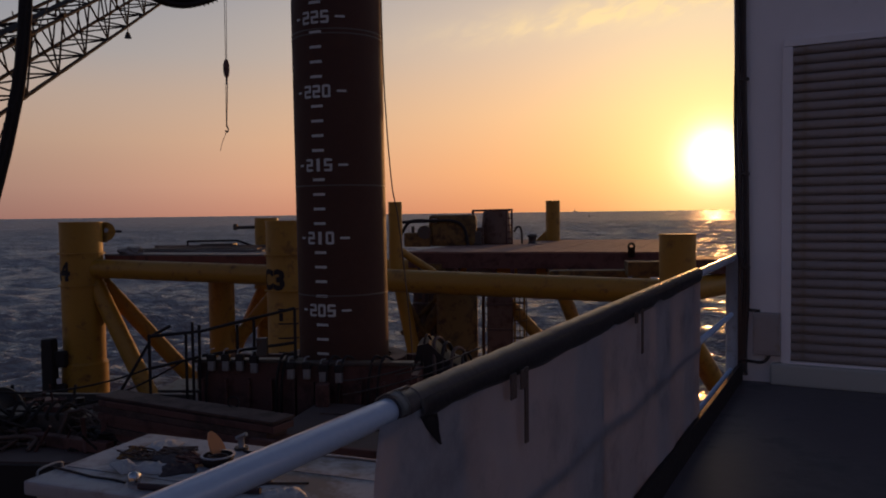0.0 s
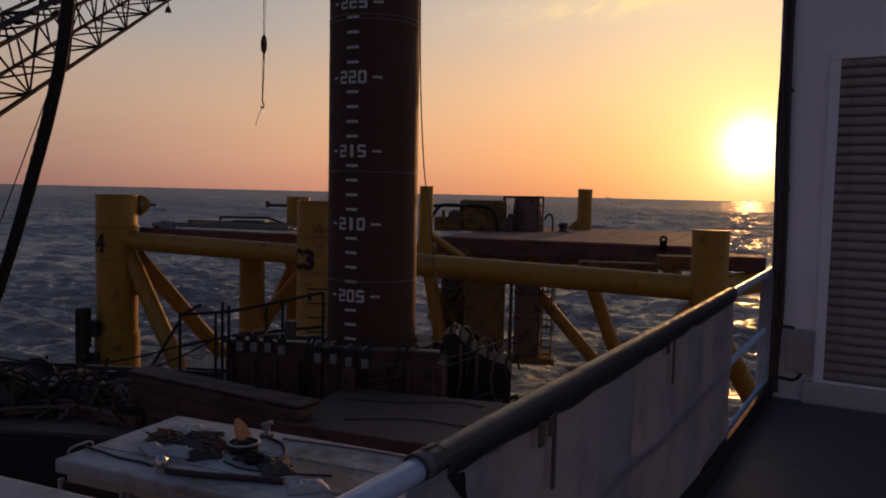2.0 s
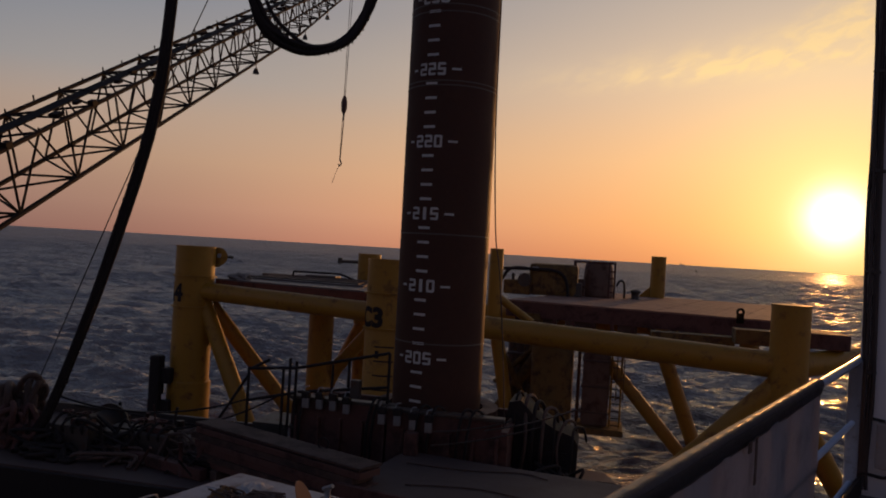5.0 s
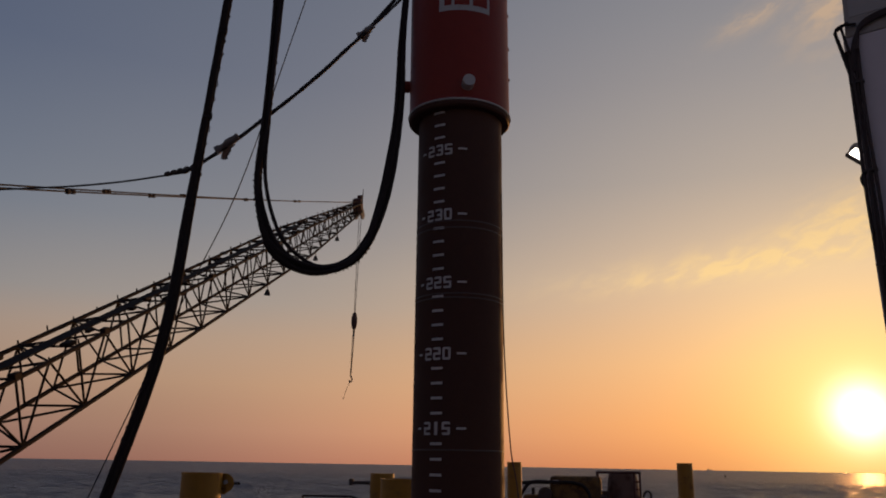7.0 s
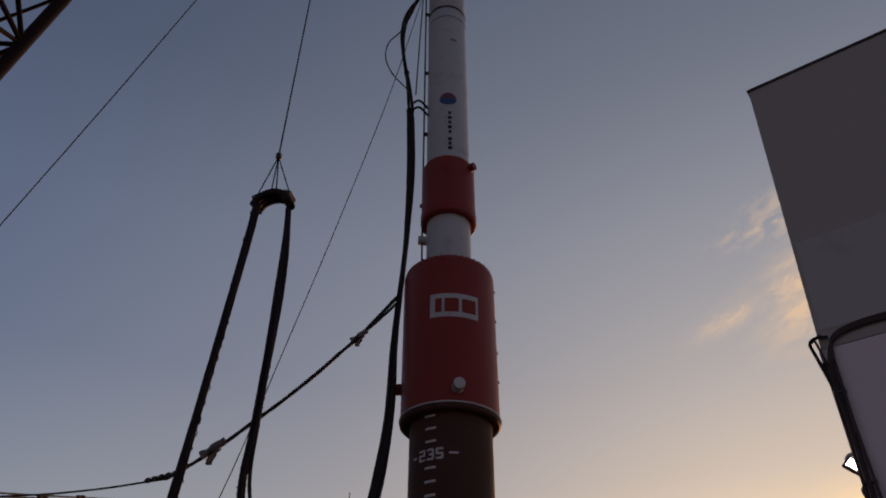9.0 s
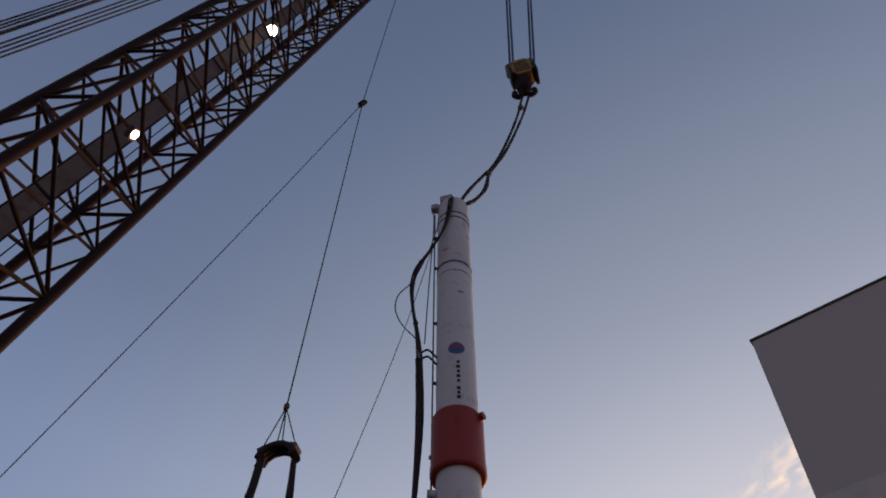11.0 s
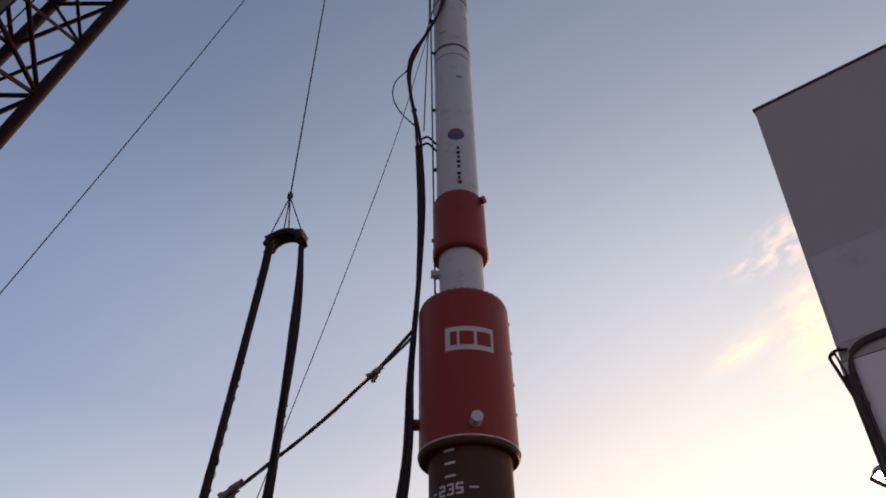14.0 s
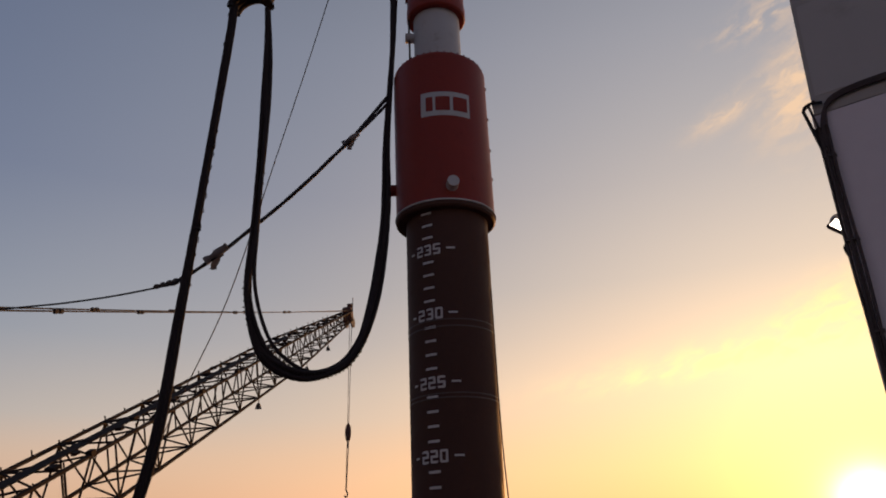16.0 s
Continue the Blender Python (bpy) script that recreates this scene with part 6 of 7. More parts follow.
def cabin(name, far_left, length, depth, top, label, lip=0.24):
    t = thing(name, (*far_left, DECK_Z), label, "cabin")
    c = Vector((*far_left, 0)) + U * (length / 2) - V * (depth / 2)
    b = bmesh.new()
    box(b, c + Z * (top - lip / 2), (length, depth, lip), UV, 0.03)
    part("roof", b, "roof", t)
    b = bmesh.new()
    box(b, c + Z * ((top - lip + DECK_Z) / 2), (length - 0.16, depth - 0.16, top - lip - DECK_Z), UV, 0.02)
    part("wall", b, "wall_grey", t)
    for k in range(4):
        p = c - U * (length / 2) + U * (length * (k + 0.5) / 4) - V * (depth / 2 - 0.06)
        b = bmesh.new()
        box(b, p + Z * (top - lip - 0.50), (length / 4 - 0.14, 0.06, 0.8), UV, 0.02)
        pane = part("window", b, "black", t)
        for x in (-1, 1):
            b = bmesh.new()
            box(b, p + U * (x * (length / 8 - 0.05)) - V * 0.02 + Z * (top - lip - 0.50), (0.04, 0.06, 0.88), UV, 0.01)
            part("window_frame", b, "roof", pane)
    return t


def near_barge():
    cabin("control_cabin", (-3.10, 8.83), 3.75, 1.80, 4.56, "white cabin roof littered with tarpaulin and ropes", 0.15)
    cabin("control_cabin", (-4.3, 5.45), 4.2, 1.6, 5.24, "white cabin roof just below the walkway", 0.15)
    top = 4.56
    rng = random.Random(5)

    def on(u, v):
        return Vector((-3.10, 8.83, top)) + U * u - V * v
    # crumpled sheets
    for u, v, w, d, mat, lab in ((0.57, 0.45, 0.24, 0.16, "tarp", "crumpled pale plastic sheet lying on the cabin roof"), (0.70, 1.15, 0.20, 0.10, "tarp", "flattened pale sack on the cabin roof"), (1.0, 1.1, 0.21, 0.13, "tarp", "flattened pale sack on the cabin roof"),
                                  (0.46, 0.76, 0.17, 0.11, "sack", "yellow-brown crumpled sack on the cabin roof"), (1.04, 0.70, 0.26, 0.2, "dark_cloth", "dark crumpled cloth on the cabin roof"), (2.15, 1.0, 0.24, 0.17, "dark_cloth", "dark flat cloth on the cabin roof"),
                                  (2.75, 1.3, 0.2, 0.15, "tarp", "torn pale sheet at the roof edge"), (1.3, 1.05, 0.18, 0.13, "dark_cloth", "dark flat cloth on the cabin roof")):
        b = bmesh.new()
        bmesh.ops.create_grid(b, x_segments=20, y_segments=16, size=1.0)
        for p in b.verts:
            q = Vector((p.co.x * 2 + u * 9, p.co.y * 2 + v * 7, u))
            edge = 1 + 0.30 * noise.noise(Vector((math.atan2(p.co.y, p.co.x) * 1.3, u * 3, v)))
            rim = max(0.0, 1 - max(abs(p.co.x), abs(p.co.y)) ** 3)
            p.co = Vector((p.co.x * w * edge, p.co.y * d * edge, 0.008 + rim * (0.03 + 0.07 * abs(noise.noise(q)) + 0.035 * abs(noise.noise(q * 2.7)))))
        bmesh.ops.solidify(b, geom=b.faces[:], thickness=0.006)
        turn = Matrix.Rotation(u * 2.1 + v, 4, "Z")
        bmesh.ops.transform(b, matrix=Matrix.Translation(on(u, v)) @ UV.to_4x4() @ turn, verts=b.verts)
        for f in b.faces:
            f.smooth = True
        tagged(part("tarpaulin", b, mat), lab, "tarpaulin")
    # loops of dark rope about the cloths
    for u, v, n, mat, r in ((0.95, 0.62, 9, "debris", 0.012), (1.25, 0.75, 8, "rust", 0.011), (0.55, 0.82, 6, "debris", 0.010), (1.9, 0.95, 7, "black", 0.012)):
        heap = thing("rope_tangle", on(u, v), "tangled heap of rope and hose on the cabin roof", "rope")
        for j in range(n):
            q = [on(u + rng.uniform(-0.22, 0.22), v + rng.uniform(-0.14, 0.14)) + Z * (0.015 + rng.random() * 0.06) for _ in range(6)]
            part("rope", tube(bmesh.new(), smooth_path(q, 6), r, 6), mat, heap)
    for q, r, mat in (([(-0.05, 1.4), (0.25, 1.44), (0.59, 1.5), (0.85, 1.5), (1.06, 1.53)], 0.012, "rope"), ([(1.57, 0.28), (1.78, 0.36), (1.93, 0.5), (2.05, 0.68), (2.12, 0.82), (2.31, 0.93)], 0.016, "black"), ([(1.6, 1.1), (1.9, 1.18), (2.3, 1.12), (2.8, 0.95)], 0.012, "steel"), ([(1.7, 0.2), (2.4, 0.14), (3.0, 0.12), (3.6, 0.16)], 0.012, "cloth")):
        tagged(part("loose_cable", tube(bmesh.new(), smooth_path([on(u, v) + Z * r for u, v in q], 8), r, 6), mat), "loose cable lying across the cabin roof", "cable")
    tagged(part("loose_pipe", tube(bmesh.new(), smooth_path([on(1.31, 1.62) + Z * 0.035, on(1.7, 1.54) + Z * 0.03, on(2.1, 1.43) + Z * 0.03, on(2.5, 1.33) + Z * 0.03], 6), 0.032, 10, 0.1, 3), "dark_cloth"), "dull purple-brown pipe lying across the cabin roof", "pipe")
    # black coil pan with a pale rim
    t = thing("coil_pan", on(1.57, 0.74), "black pan with a pale rim holding coiled line", "pan")
    part("pan", lathe(bmesh.new(), on(1.57, 0.74), [(0.02, 0.01), (0.15, 0.01), (0.17, 0.10), (0.16, 0.10), (0.14, 0.03), (0.02, 0.03)], 24), "black", t)
    part("rim", lathe(bmesh.new(), on(1.57, 0.74) + Z * 0.10, [(0.155, 0.0), (0.178, 0.0), (0.178, 0.014), (0.155, 0.014)], 24), "tarp", t, "pale rim")
    part("coil", tube(bmesh.new(), [on(1.57 + 0.1 * math.cos(a), 0.74 + 0.1 * math.sin(a)) + Z * (0.04 + 0.004 * a) for a in [k * 0.4 for k in range(40)]], 0.012, 6), "debris", t)
    # pale orange paddle leaning on the heap
    d = (Vector((0.80, -0.52, 0.30))).normalized()
    tall = (Vector((-0.35, -0.1, 0.93)) - d * Vector((-0.35, -0.1, 0.93)).dot(d)).normalized()
    wide = d.cross(tall)
    c = on(1.46, 0.62) + Z * 0.16
    b = bmesh.new()
    rings = []
    for side in (-1, 1):
        rings.append([b.verts.new(c + tall * (math.cos(a) * 0.17) + wide * (math.sin(a) * (0.085 - 0.02 * math.cos(a))) + d * side * 0.012) for a in [k * math.tau / 24 for k in range(24)]])
    b.faces.new(rings[0])
    b.faces.new(rings[1][::-1])
    for k in range(24):
        b.faces.new((rings[0][k - 1], rings[1][k - 1], rings[1][k], rings[0][k])).smooth = True
    bmesh.ops.recalc_face_normals(b, faces=b.faces)
    tagged(part("float_disc", b, "pale"), "faded orange oval plastic float leaning on the heap", "float")
    t = thing("dome_lamp", on(1.2, 1.56), "small metal dome lamp on the cabin roof", "lamp")
    base = part("base", rod(bmesh.new(), on(1.2, 1.56), on(1.2, 1.56) + Z * 0.05, 0.06, seg=16), "grey", t)
    part("dome", lathe(bmesh.new(), on(1.2, 1.56) + Z * 0.05, [(0.065, 0), (0.07, 0.03), (0.05, 0.085), (0.01, 0.105)], 18), "chrome", base)
    t = thing("cleat", on(1.48, 0.2), "small steel cleat on the cabin roof edge", "cleat")
    part("stem", rod(bmesh.new(), on(1.48, 0.2), on(1.48, 0.2) + Z * 0.15, 0.035, seg=10), "grey", t)
    part("horn", rod(bmesh.new(), on(1.42, 0.2) + Z * 0.12, on(1.55, 0.2) + Z * 0.18, 0.026, seg=8), "grey", t)
    part("foot", rod(bmesh.new(), on(1.48, 0.2), on(1.48, 0.2) + Z * 0.03, 0.08, seg=12), "steel", t)
    # bent bar handle on the near corner, seam strips along the roof edge
    t = thing("grab_handle", on(0.02, 1.5), "thin bent grab handle on the cabin roof edge", "handle")
    part("bar", tube(bmesh.new(), smooth_path([on(0.04, 1.66), on(0.04, 1.64) + Z * 0.06, on(0.04, 1.5) + Z * 0.075, on(0.04, 1.36) + Z * 0.06, on(0.04, 1.34)], 5), 0.012, 8), "grey", t)
    for v in (0.65, 1.3):
        b = bmesh.new()
        box(b, on(1.87, v) + Z * 0.004, (3.6, 0.035, 0.008), UV, 0.003)
        tagged(part("roof_seam", b, "roof"), "raised seam strip across the cabin roof", "trim", "roof seams")
    # amber beacon on the nearer roof
    p = Vector((-1.11, 4.17, 5.24))
    t = thing("beacon", p, "amber beacon with a bright streak on the nearer cabin roof", "beacon lamp")
    part("foot", rod(bmesh.new(), p, p + Z * 0.03, 0.135, seg=20), "black", t)
    part("lens", lathe(bmesh.new(), p + Z * 0.03, [(0.125, 0), (0.122, 0.03), (0.105, 0.07), (0.07, 0.10), (0.01, 0.115)], 24), "amber", t, "amber dome catching the light")
    # the highlight on the dome is a thin strip with its own glow
    part("dome_highlight", tube(bmesh.new(), smooth_path([p + Vector((0.085, -0.095, 0.035)), p + Vector((0.072, -0.082, 0.09)), p + Vector((0.045, -0.05, 0.128))], 4), 0.009, 8), "beacon", t, "glowing streak laid on the amber dome as its highlight")
    ring = [Vector((-1.00, 4.29, 5.30)) + Vector((math.cos(a) * 0.055, 0, math.sin(a) * 0.055)) for a in [k * math.tau / 16 for k in range(17)]]
    tagged(part("shackle_ring", tube(bmesh.new(), ring, 0.014, 8), "steel"), "small dark steel ring standing on the cabin roof", "ring")


barge()
near_barge()

# ---- walkway, rail and deckhouse ----
R0, R1 = Vector((0.973, 1.475, 0)), Vector((3.282, 6.751, 0))
RD = (R1 - R0).normalized()
RN = Vector((RD.y, -RD.x, 0))
FLOOR, TOP = 5.72, 6.785
WALL = Vector((3.22, 6.62, 0))


def along(s, z=0.0, off=0.0):
    """A point s metres along the rail from the clamp, off to its deck side."""
    # the rail dips a little towards its near end
    if z > FLOOR:
        z -= 0.034 * max(0, min(1.2, 1 - s / 4.2)) * (z - FLOOR) / (TOP - FLOOR)
    return R0 + RD * s + RN * off + Z * z


def on_wall(s, z, out=0.0):
    """A point of the deckhouse front, s metres from its corner, out towards the walkway."""
    if -0.3 <= s < 0.25 and z < 11.4:
        s += 0.02 - (z - 5.8) * 0.011
    return WALL + RN * s - RD * out + Z * z


WM = Matrix((RN, -RD, Z)).transposed()


def walkway():
    a, b, c, d = along(-5, 0, 0.04), along(5.8, 0, 0.04), along(5.8, 0, 6.5), along(-5, 0, 6.5)
    slab("walkway_deck", [(p.x, p.y) for p in (a, b, c, d)], FLOOR - 0.12, FLOOR, "deck", "dark grey painted steel walkway deck", "deck")
    bb = bmesh.new()
    box(bb, (along(0.4, FLOOR + 0.08, 0.055)), (0.03, 10.6, 0.16), WM, 0.006)
    tagged(part("toe_plate", bb, "black"), "dark steel toe plate under the railing", "toe plate", kind="structure")
    t = thing("railing", along(2, FLOOR), "white pipe railing wrapped with grey canvas", "railing")
    end = 5.72
    sharp(part("top_rail", rod(bmesh.new(), along(-5, TOP), along(0, TOP), 0.030, seg=20), "rail", t))
    sharp(part("top_rail", rod(bmesh.new(), along(0, TOP), along(end, TOP), 0.030, seg=20), "rail", t, "pale painted end of the rail"))
    for z in (6.31, 5.84):
        part("mid_rail", rod(bmesh.new(), along(-5, z), along(end, z), 0.022, seg=14), "rail", t)
    for s in (-3.6, -2.2, -0.9, 0.35, 1.6, 2.9, 3.6, 5.45):
        part("post", rod(bmesh.new(), along(s, FLOOR), along(s, TOP), 0.025 if s < 5 else 0.048, seg=14), "post", t)
    # dark wrapping over the top rail and canvas hung below it
    path = [along(s * 0.05, TOP + 0.001 * math.sin(s * 2.1)) for s in range(0, 78)]
    part("rail_wrap", tube(bmesh.new(), path, 0.035, 16, 0.03, 4), "tape", t, "dark folded canvas edge over the rail")
    # the folded edge hangs a hand's width below the rail
    bm = bmesh.new()
    rows = []
    for i in range(160):
        s = 0.06 + 3.72 * i / 159
        h = 0.035 + 0.022 * min(1, s / 0.9) - 0.01 * max(0, (s - 2.0) / 1.7) + 0.008 * noise.noise(Vector((s * 4, 0, 0)))
        rows.append([bm.verts.new(along(s, TOP + 0.01 - (h + 0.01) * v, 0.037 + 0.006 * math.sin(v * 3.1) + 0.003 * noise.noise(Vector((s * 6, v * 3, 2))))) for v in (0, 0.25, 0.5, 0.75, 1)])
    for a, b in zip(rows, rows[1:]):
        for j in range(4):
            bm.faces.new((a[j], b[j], b[j + 1], a[j + 1])).smooth = True
    bmesh.ops.solidify(bm, geom=bm.faces[:], thickness=0.006)
    part("canvas_hem", bm, "tape", t, "dark folded hem of the canvas")
    bm = bmesh.new()
    nu, nv, start, length = 150, 34, -0.11, 3.86
    grid = []
    for i in range(nu + 1):
        s = start + length * i / nu
        col = []
        for j in range(nv + 1):
            v = j / nv
            z = TOP - 0.012 - v * 1.035
            bulge = 0.010 * math.sin(s * 7 + 1.5 * v) * v + 0.014 * noise.noise(Vector((s * 2.2, v * 2.5, 3))) + 0.006 * noise.noise(Vector((s * 9, v * 5, 1)))
            # gathered folds where the cloth is clamped
            bulge += 0.014 * math.sin((s - start) * 42 + v) * math.exp(-(s - start) / 0.22) * min(1, v * 4)
            for zr in (6.31, 5.84):
                bulge += 0.008 * math.exp(-((z - zr) / 0.03) ** 2)
            edge = -0.22 * v * max(0, 1 - (s - start) / 0.5) - 0.03 * v * max(0, 1 - (start + length - s) / 0.6)
            col.append(bm.verts.new(along(s + edge, z, 0.034 + bulge)))
        grid.append(col)
    for i in range(nu):
        for j in range(nv):
            f = bm.faces.new((grid[i][j], grid[i + 1][j], grid[i + 1][j + 1], grid[i][j + 1]))
            f.smooth = True
    bmesh.ops.solidify(bm, geom=bm.faces[:], thickness=0.003)
    sheet = part("canvas", bm, "canvas", t, "stained grey canvas windbreak")
    for s, h, w in ((0.68, 0.235, 0.026), (0.58, 0.075, 0.04), (2.13, 0.21, 0.03), (2.02, 0.05, 0.05), (0.66, 0.06, 0.05)):
        bb = bmesh.new()
        box(bb, along(s, TOP - 0.03 - h / 2, 0.056), (0.006, w, h), Matrix((RN, RD, Z)).transposed(), 0.002)
        part("tie_strap", bb, "debris", sheet)
    path = [along(-0.025 + 0.012 * k, TOP) for k in range(9)]
    clamp = part("tape_band", tube(bmesh.new(), path, 0.0375, 18, 0.05, 7), "tape", t, "dark tape wound round the rail end")
    bm = bmesh.new()
    for lo, hi, s0, s1 in ((0.15, 1.05, -0.028, 0.012), (0.05, 0.55, 0.01, 0.075)):
        rows = []
        for i in range(9):
            a = math.pi * (lo + (hi - lo) * i / 8)
            o = Vector((0, 0, math.sin(a) * 0.0405)) - RN * math.cos(a) * 0.0405
            j = 0.006 * noise.noise(Vector((i * 1.7, s0 * 40, 2)))
            rows.append([bm.verts.new(along(q + j, TOP) + o) for q in (s0, (s0 + s1) / 2, s1)])
        for u, v in zip(rows, rows[1:]):
            for k in range(2):
                bm.faces.new((u[k], v[k], v[k + 1], u[k + 1])).smooth = True
    bmesh.ops.solidify(bm, geom=bm.faces[:], thickness=0.002)
    part("torn_tape", bm, "grey", clamp, "torn end of pale tape")
    bm = bmesh.new()
    rows = []
    for i in range(9):
        v = i / 8
        half = 0.024 * (1 - 0.7 * v)
        mid = 0.08 + 0.05 * v
        rows.append([bm.verts.new(along(mid + half * w, TOP - 0.03 - 0.085 * v, 0.047 + 0.012 * math.sin(w * 1.5 + v * 2))) for w in (-1, -0.33, 0.33, 1)])
    for u, v in zip(rows, rows[1:]):
        for k in range(3):
            bm.faces.new((u[k], v[k], v[k + 1], u[k + 1])).smooth = True
    bmesh.ops.solidify(bm, geom=bm.faces[:], thickness=0.003)
    part("cloth_flap", bm, "tape", clamp, "dark hanging flap of cloth")


def deckhouse():
    w, depth = 5.5, 4.0
    c = WALL + RN * (w / 2) + RD * (depth / 2)
    bb = bmesh.new()
    box(bb, c + Z * ((FLOOR + 11.15) / 2 - 0.05), (w, depth, 11.15 - FLOOR + 0.1), WM, 0.02)
    for v in bb.verts:
        if (v.co - WALL).dot(RN) < 1:
            v.co += RN * (0.02 - (v.co.z - 5.8) * 0.011)
    tagged(part("deckhouse_wall", bb, "wall"), "white painted steel deckhouse wall", "wall", kind="structure")
    bb = bmesh.new()
    box(bb, c + Z * ((14.52 + 11.15) / 2) - RD * 0.004, (w, depth, 14.52 - 11.15), WM, 0.01)
    for v in bb.verts:
        if (v.co - WALL).dot(RN) < 1:
            v.co += RN * (-0.015 + (v.co.z - 11.15) * 0.031)
    tagged(part("upper_wall", bb, "wall_grey"), "dull grey upper deckhouse casing", "wall", kind="structure")
    bb = bmesh.new()
    box(bb, c + Z * 11.83 - RD * 0.008 + RN * 0.03, (w - 0.02, depth, 1.0), WM, 0.006)
    for v in bb.verts:
        if (v.co - WALL).dot(RN) < 1:
            v.co += RN * (-0.015 + (v.co.z - 11.15) * 0.031)
    tagged(part("casing_band", bb, "casing_pale"), "paler grey steel band round the foot of the casing", "wall", kind="structure")
    bb = bmesh.new()
    box(bb, c + Z * 14.535 + RN * 0.085, (w + 0.02, depth + 0.04, 0.03), WM, 0.005)
    tagged(part("roof_edge", bb, "steel"), "thin dark roof edge strip", "trim", kind="structure")
    # wall colour turned grey here, dimming the plinth's upward face
    bb = bmesh.new()
    box(bb, on_wall(w / 2 + 0.15, FLOOR + 0.09, 0.04), (w - 0.3, 0.12, 0.18), WM, 0.02)
    tagged(part("plinth", bb, "wall_grey"), "steel plinth at the wall foot, coloured greyer than the wall to look dim", "plinth", kind="structure")
    # louvred vent
    t = thing("louvre_vent", on_wall(1.2, 5.9), "beige louvred ventilation grille set in the wall", "vent")
    s0, s1, z0, z1 = 0.455, 1.95, 5.92, 8.53
    for cs, cz, sw, sh in (((s0 + s1) / 2, z1 + 0.03, s1 - s0 + 0.14, 0.06), ((s0 + s1) / 2, z0 - 0.03, s1 - s0 + 0.14, 0.06), (s0 - 0.04, (z0 + z1) / 2, 0.08, z1 - z0), (s1 + 0.04, (z0 + z1) / 2, 0.08, z1 - z0)):
        bb = bmesh.new()
        box(bb, on_wall(cs, cz, 0.02), (sw, 0.05, sh), WM, 0.006)
        part("frame", bb, "wall", t)
    bb = bmesh.new()
    box(bb, on_wall((s0 + s1) / 2, (z0 + z1) / 2, 0.004), (s1 - s0, 0.004, z1 - z0), WM)
    part("backing", bb, "louvre", t)
    n = 34
    pitch = (z1 - z0) / n
    profile = [(0.000, 0.46), (0.020, 0.50), (0.034, 0.36), (0.040, 0.10), (0.036, -0.18), (0.022, -0.36), (0.006, -0.40), (0.002, -0.30), (0.016, -0.20), (0.026, 0.05), (0.018, 0.32), (0.000, 0.38)]
    slat = bmesh.new()
    ends = [[slat.verts.new((side * (s1 - s0) / 2, out, h * pitch)) for out, h in profile] for side in (-1, 1)]
    for k in range(len(profile)):
        slat.faces.new((ends[0][k - 1], ends[0][k], ends[1][k], ends[1][k - 1])).smooth = True
    slat.faces.new(ends[0][::-1])
    slat.faces.new(ends[1])
    bmesh.ops.recalc_face_normals(slat, faces=slat.faces)
    shape = mesh_of("slat", slat, "louvre")
    for k in range(n):
        ob = new("slat", shape)
        ob.matrix_basis = Matrix.Translation(on_wall((s0 + s1) / 2, z0 + (k + 0.5) * pitch, 0.006)) @ WM.to_4x4()
        under(ob, t)
    for k in range(8):
        z = z0 + 0.1 + k * 0.345
        part("screw", rod(bmesh.new(), on_wall(s0 - 0.04, z, 0.04), on_wall(s0 - 0.04, z, 0.05), 0.009, seg=8), "wall", t)
    # cable run down the corner
    t = thing("cable_run", on_wall(0.1, FLOOR), "bundle of black cables clipped down the wall corner", "cable")
    rng = random.Random(9)
    for k in range(4):
        q = [on_wall(0.022 + 0.026 * k + rng.uniform(-0.012, 0.012), z, 0.03 + 0.012 * (k % 2)) for z in (11.0, 10.4, 9.6, 8.8, 8.0, 7.2, 6.5)]
        q += [on_wall(0.03 + 0.02 * k, 6.2, 0.035), on_wall(0.02 + 0.02 * k, 5.95, 0.04), on_wall(0.0 + 0.03 * k, 5.78, 0.08)]
        part("cable", tube(bmesh.new(), smooth_path(q, 5), 0.0145, 8), "cable", t)
    for k in range(3):
        q = [on_wall(0.05 + 0.02 * k, 10.8, 0.03), on_wall(0.08 + 0.015 * k, 11.06, 0.03), on_wall(0.16, 11.2 + 0.016 * k, 0.03), on_wall(0.32, 11.265 + 0.018 * k, 0.03), on_wall(0.8, 11.27 + 0.02 * k, 0.03), on_wall(2.5, 11.26 + 0.02 * k, 0.03)]
        part("cable", tube(bmesh.new(), smooth_path(q, 6), 0.015, 8), "cable", t)
    q = [on_wall(0.12, 11.24, 0.03), on_wall(0.02, 11.25, 0.05), on_wall(-0.04, 11.20, 0.06), on_wall(-0.02, 11.06, 0.05), on_wall(0.02, 10.85, 0.04), on_wall(0.05, 10.6, 0.03)]
    part("cable", tube(bmesh.new(), smooth_path(q, 6), 0.014, 8), "black", t)
    q = [on_wall(0.3, 5.98, 0.03), on_wall(0.22, 5.9, 0.06), on_wall(0.06, 5.9, 0.05), on_wall(0.0, 5.84, 0.08)]
    part("cable", tube(bmesh.new(), smooth_path(q, 6), 0.014, 8), "black", t)
    for z in (10.7, 9.9, 9.1, 8.3, 7.5, 6.7):
        bb = bmesh.new()
        box(bb, on_wall(0.065, z, 0.03), (0.115, 0.05, 0.025), WM, 0.006)
        part("clip", bb, "steel", t)
    # corner bracket, stub, junction box
    t = thing("corner_bracket", on_wall(0.0, 11.05), "bent steel bracket at the wall corner", "bracket")
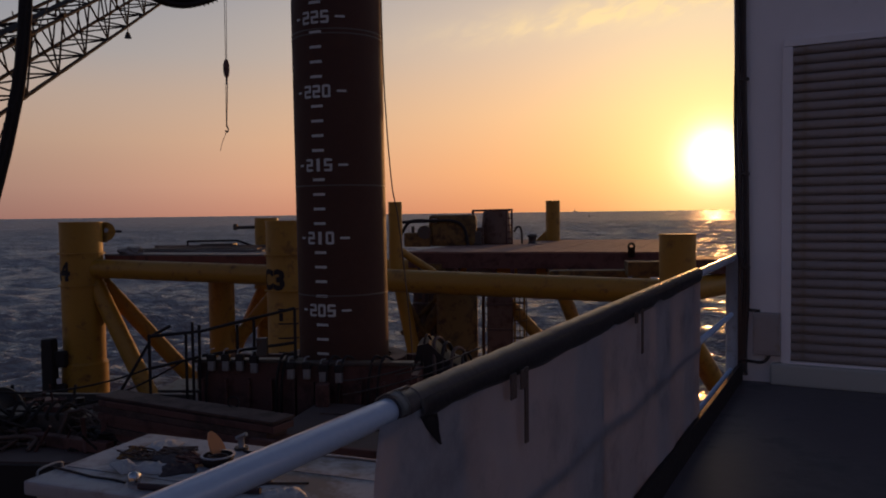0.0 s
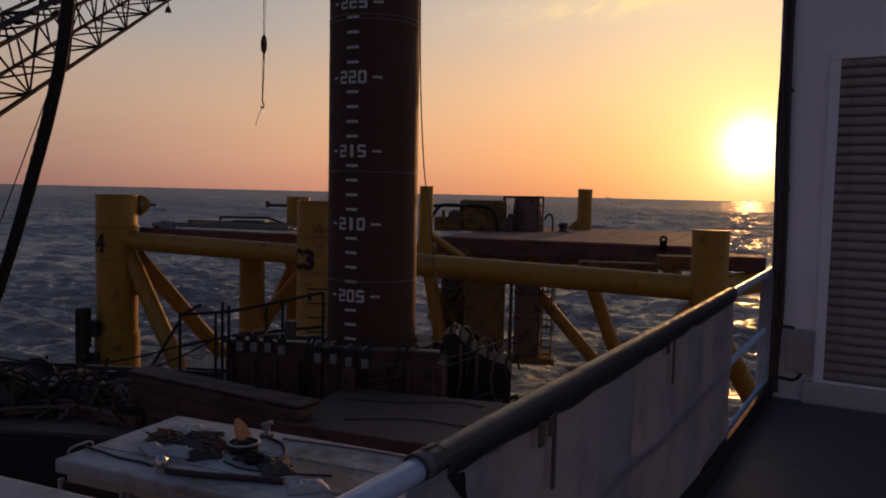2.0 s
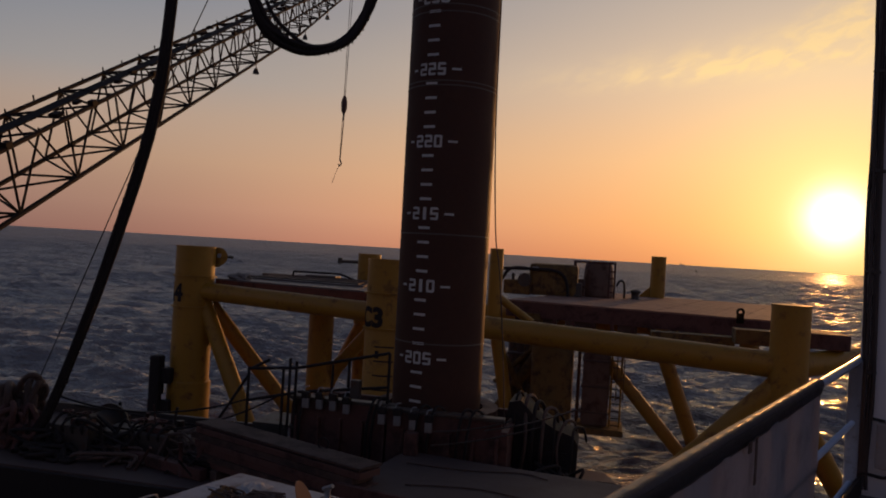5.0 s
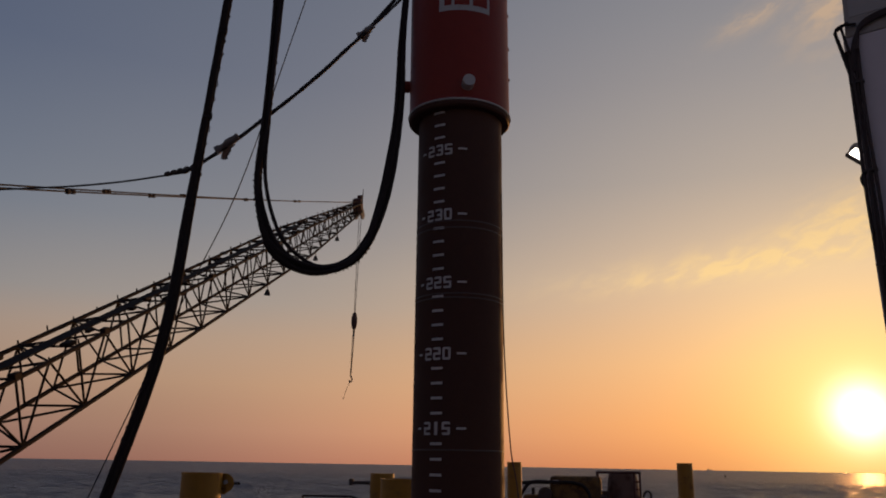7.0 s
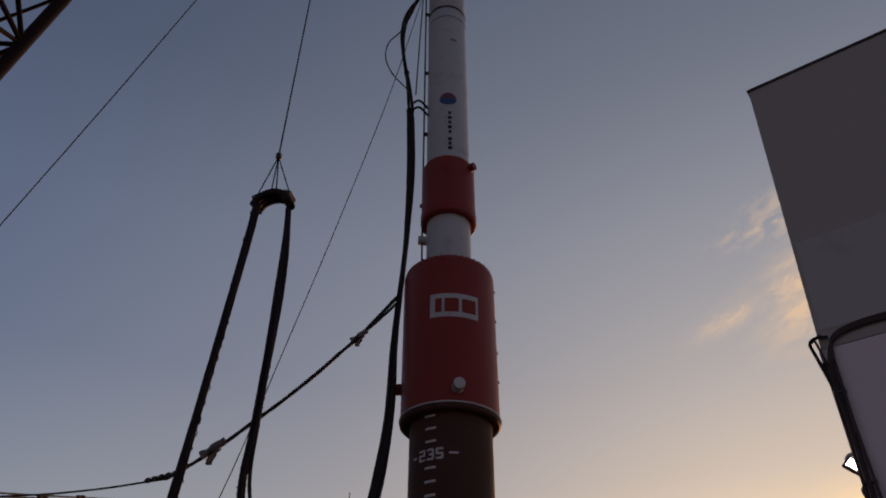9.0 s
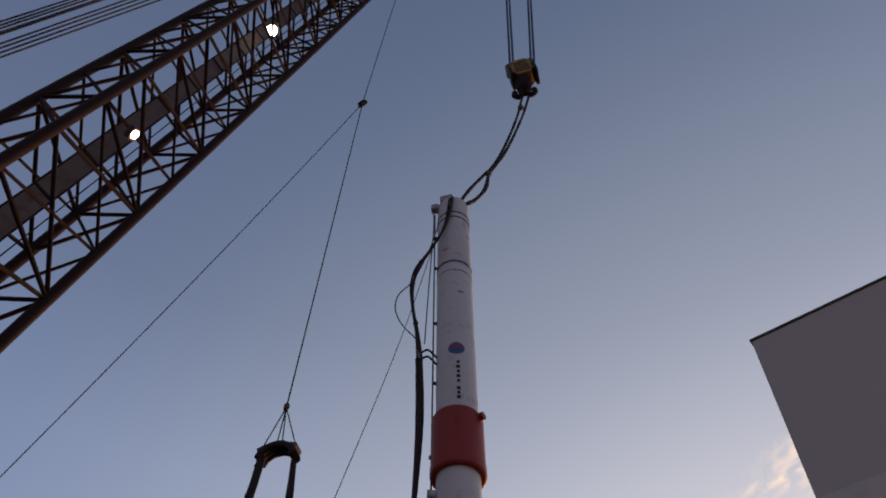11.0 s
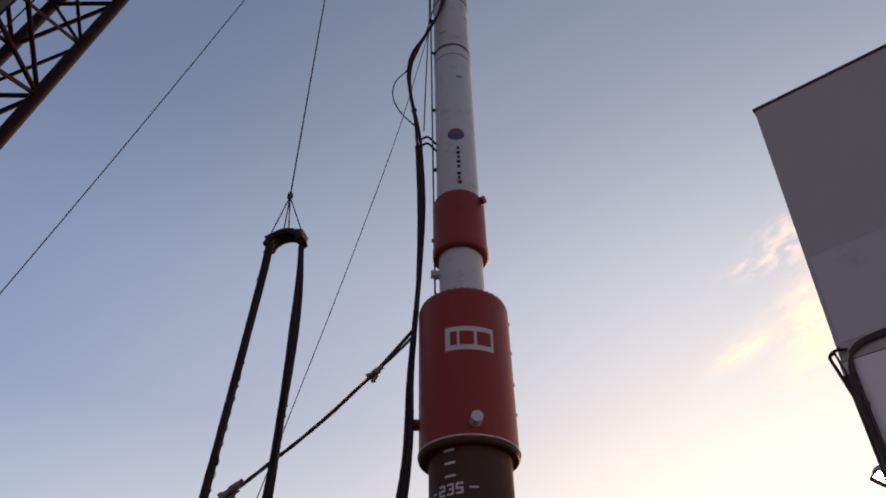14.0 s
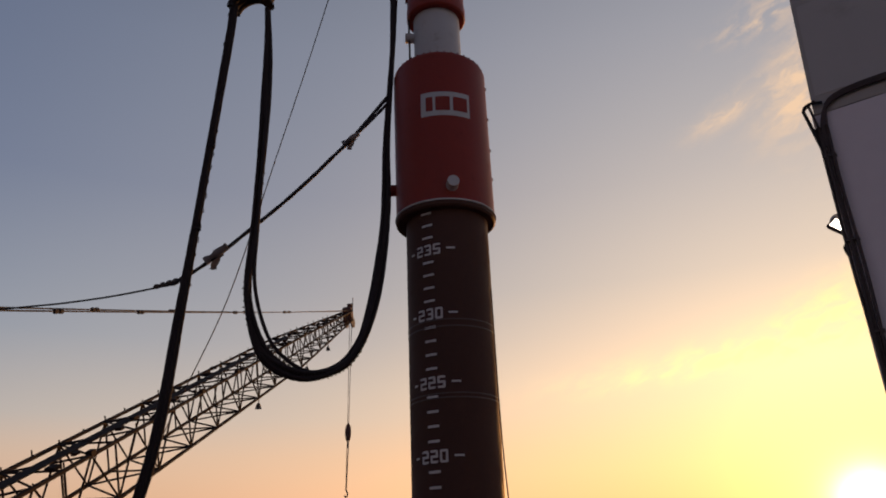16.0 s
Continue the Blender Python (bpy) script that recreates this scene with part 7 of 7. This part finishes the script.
    for p0, p1 in ((on_wall(-0.05, 11.2, 0.05), on_wall(0.06, 11.28, 0.03)), (on_wall(-0.05, 11.2, 0.05), on_wall(-0.03, 11.08, 0.05)), (on_wall(-0.03, 11.08, 0.05), on_wall(0.03, 10.72, 0.03)), (on_wall(0.005, 11.24, 0.05), on_wall(0.06, 10.84, 0.03))):
        strut("arm", p0, p1, 0.012, "steel", t)
    tagged(part("wall_stub", rod(bmesh.new(), on_wall(0.03, 6.34, 0.0), on_wall(0.20, 6.335, 0.05), 0.012, seg=8), "steel"), "short steel rod fixed to the wall", "rod")
    t = thing("junction_box", on_wall(0.27, 6.15), "grey junction box on the wall foot", "junction box")
    bb = bmesh.new()
    box(bb, on_wall(0.27, 6.14, 0.04), (0.22, 0.08, 0.36), WM, 0.012)
    case = part("case", bb, "louvre", t)
    bb = bmesh.new()
    box(bb, on_wall(0.27, 6.14, 0.083), (0.18, 0.01, 0.30), WM, 0.004)
    part("lid", bb, "louvre", case)
    # floodlight
    p = on_wall(-0.015, 10.075, -0.06)
    t = thing("floodlight", p, "lit floodlight with a domed housing at the wall corner", "floodlight")
    q = Matrix.Rotation(radians(44), 3, RD) @ WM @ Matrix.Rotation(radians(20), 3, "X")
    bb = bmesh.new()
    box(bb, p, (0.175, 0.04, 0.115), q, 0.012)
    rim = part("rim", bb, "black", t)
    bb = bmesh.new()
    bmesh.ops.create_uvsphere(bb, u_segments=20, v_segments=12, radius=0.075, matrix=Matrix.Translation(p + q @ Vector((0.02, -0.085, 0.0)) + Z * 0.11))
    for f in bb.faces:
        f.smooth = True
    part("dome", bb, "wall_grey", t, "grey domed lamp housing")
    bb = bmesh.new()
    box(bb, p + q @ Vector((0, 0.027, 0)), (0.125, 0.010, 0.075), q, 0.003)
    part("glass", bb, "lamp", rim, "glowing white glass")
    strut("arm", p + q @ Vector((0.02, -0.085, 0.0)) + Z * 0.08, on_wall(0.05, 10.08, 0.02), 0.016, "steel", t)
    part("lamp_cord", tube(bmesh.new(), smooth_path([p + q @ Vector((0.07, -0.02, -0.05)), p + Vector((0.03, 0, -0.14)), on_wall(-0.01, 9.84, 0.03), on_wall(0.02, 9.72, 0.02)], 5), 0.010, 6), "black", t)


walkway()
deckhouse()
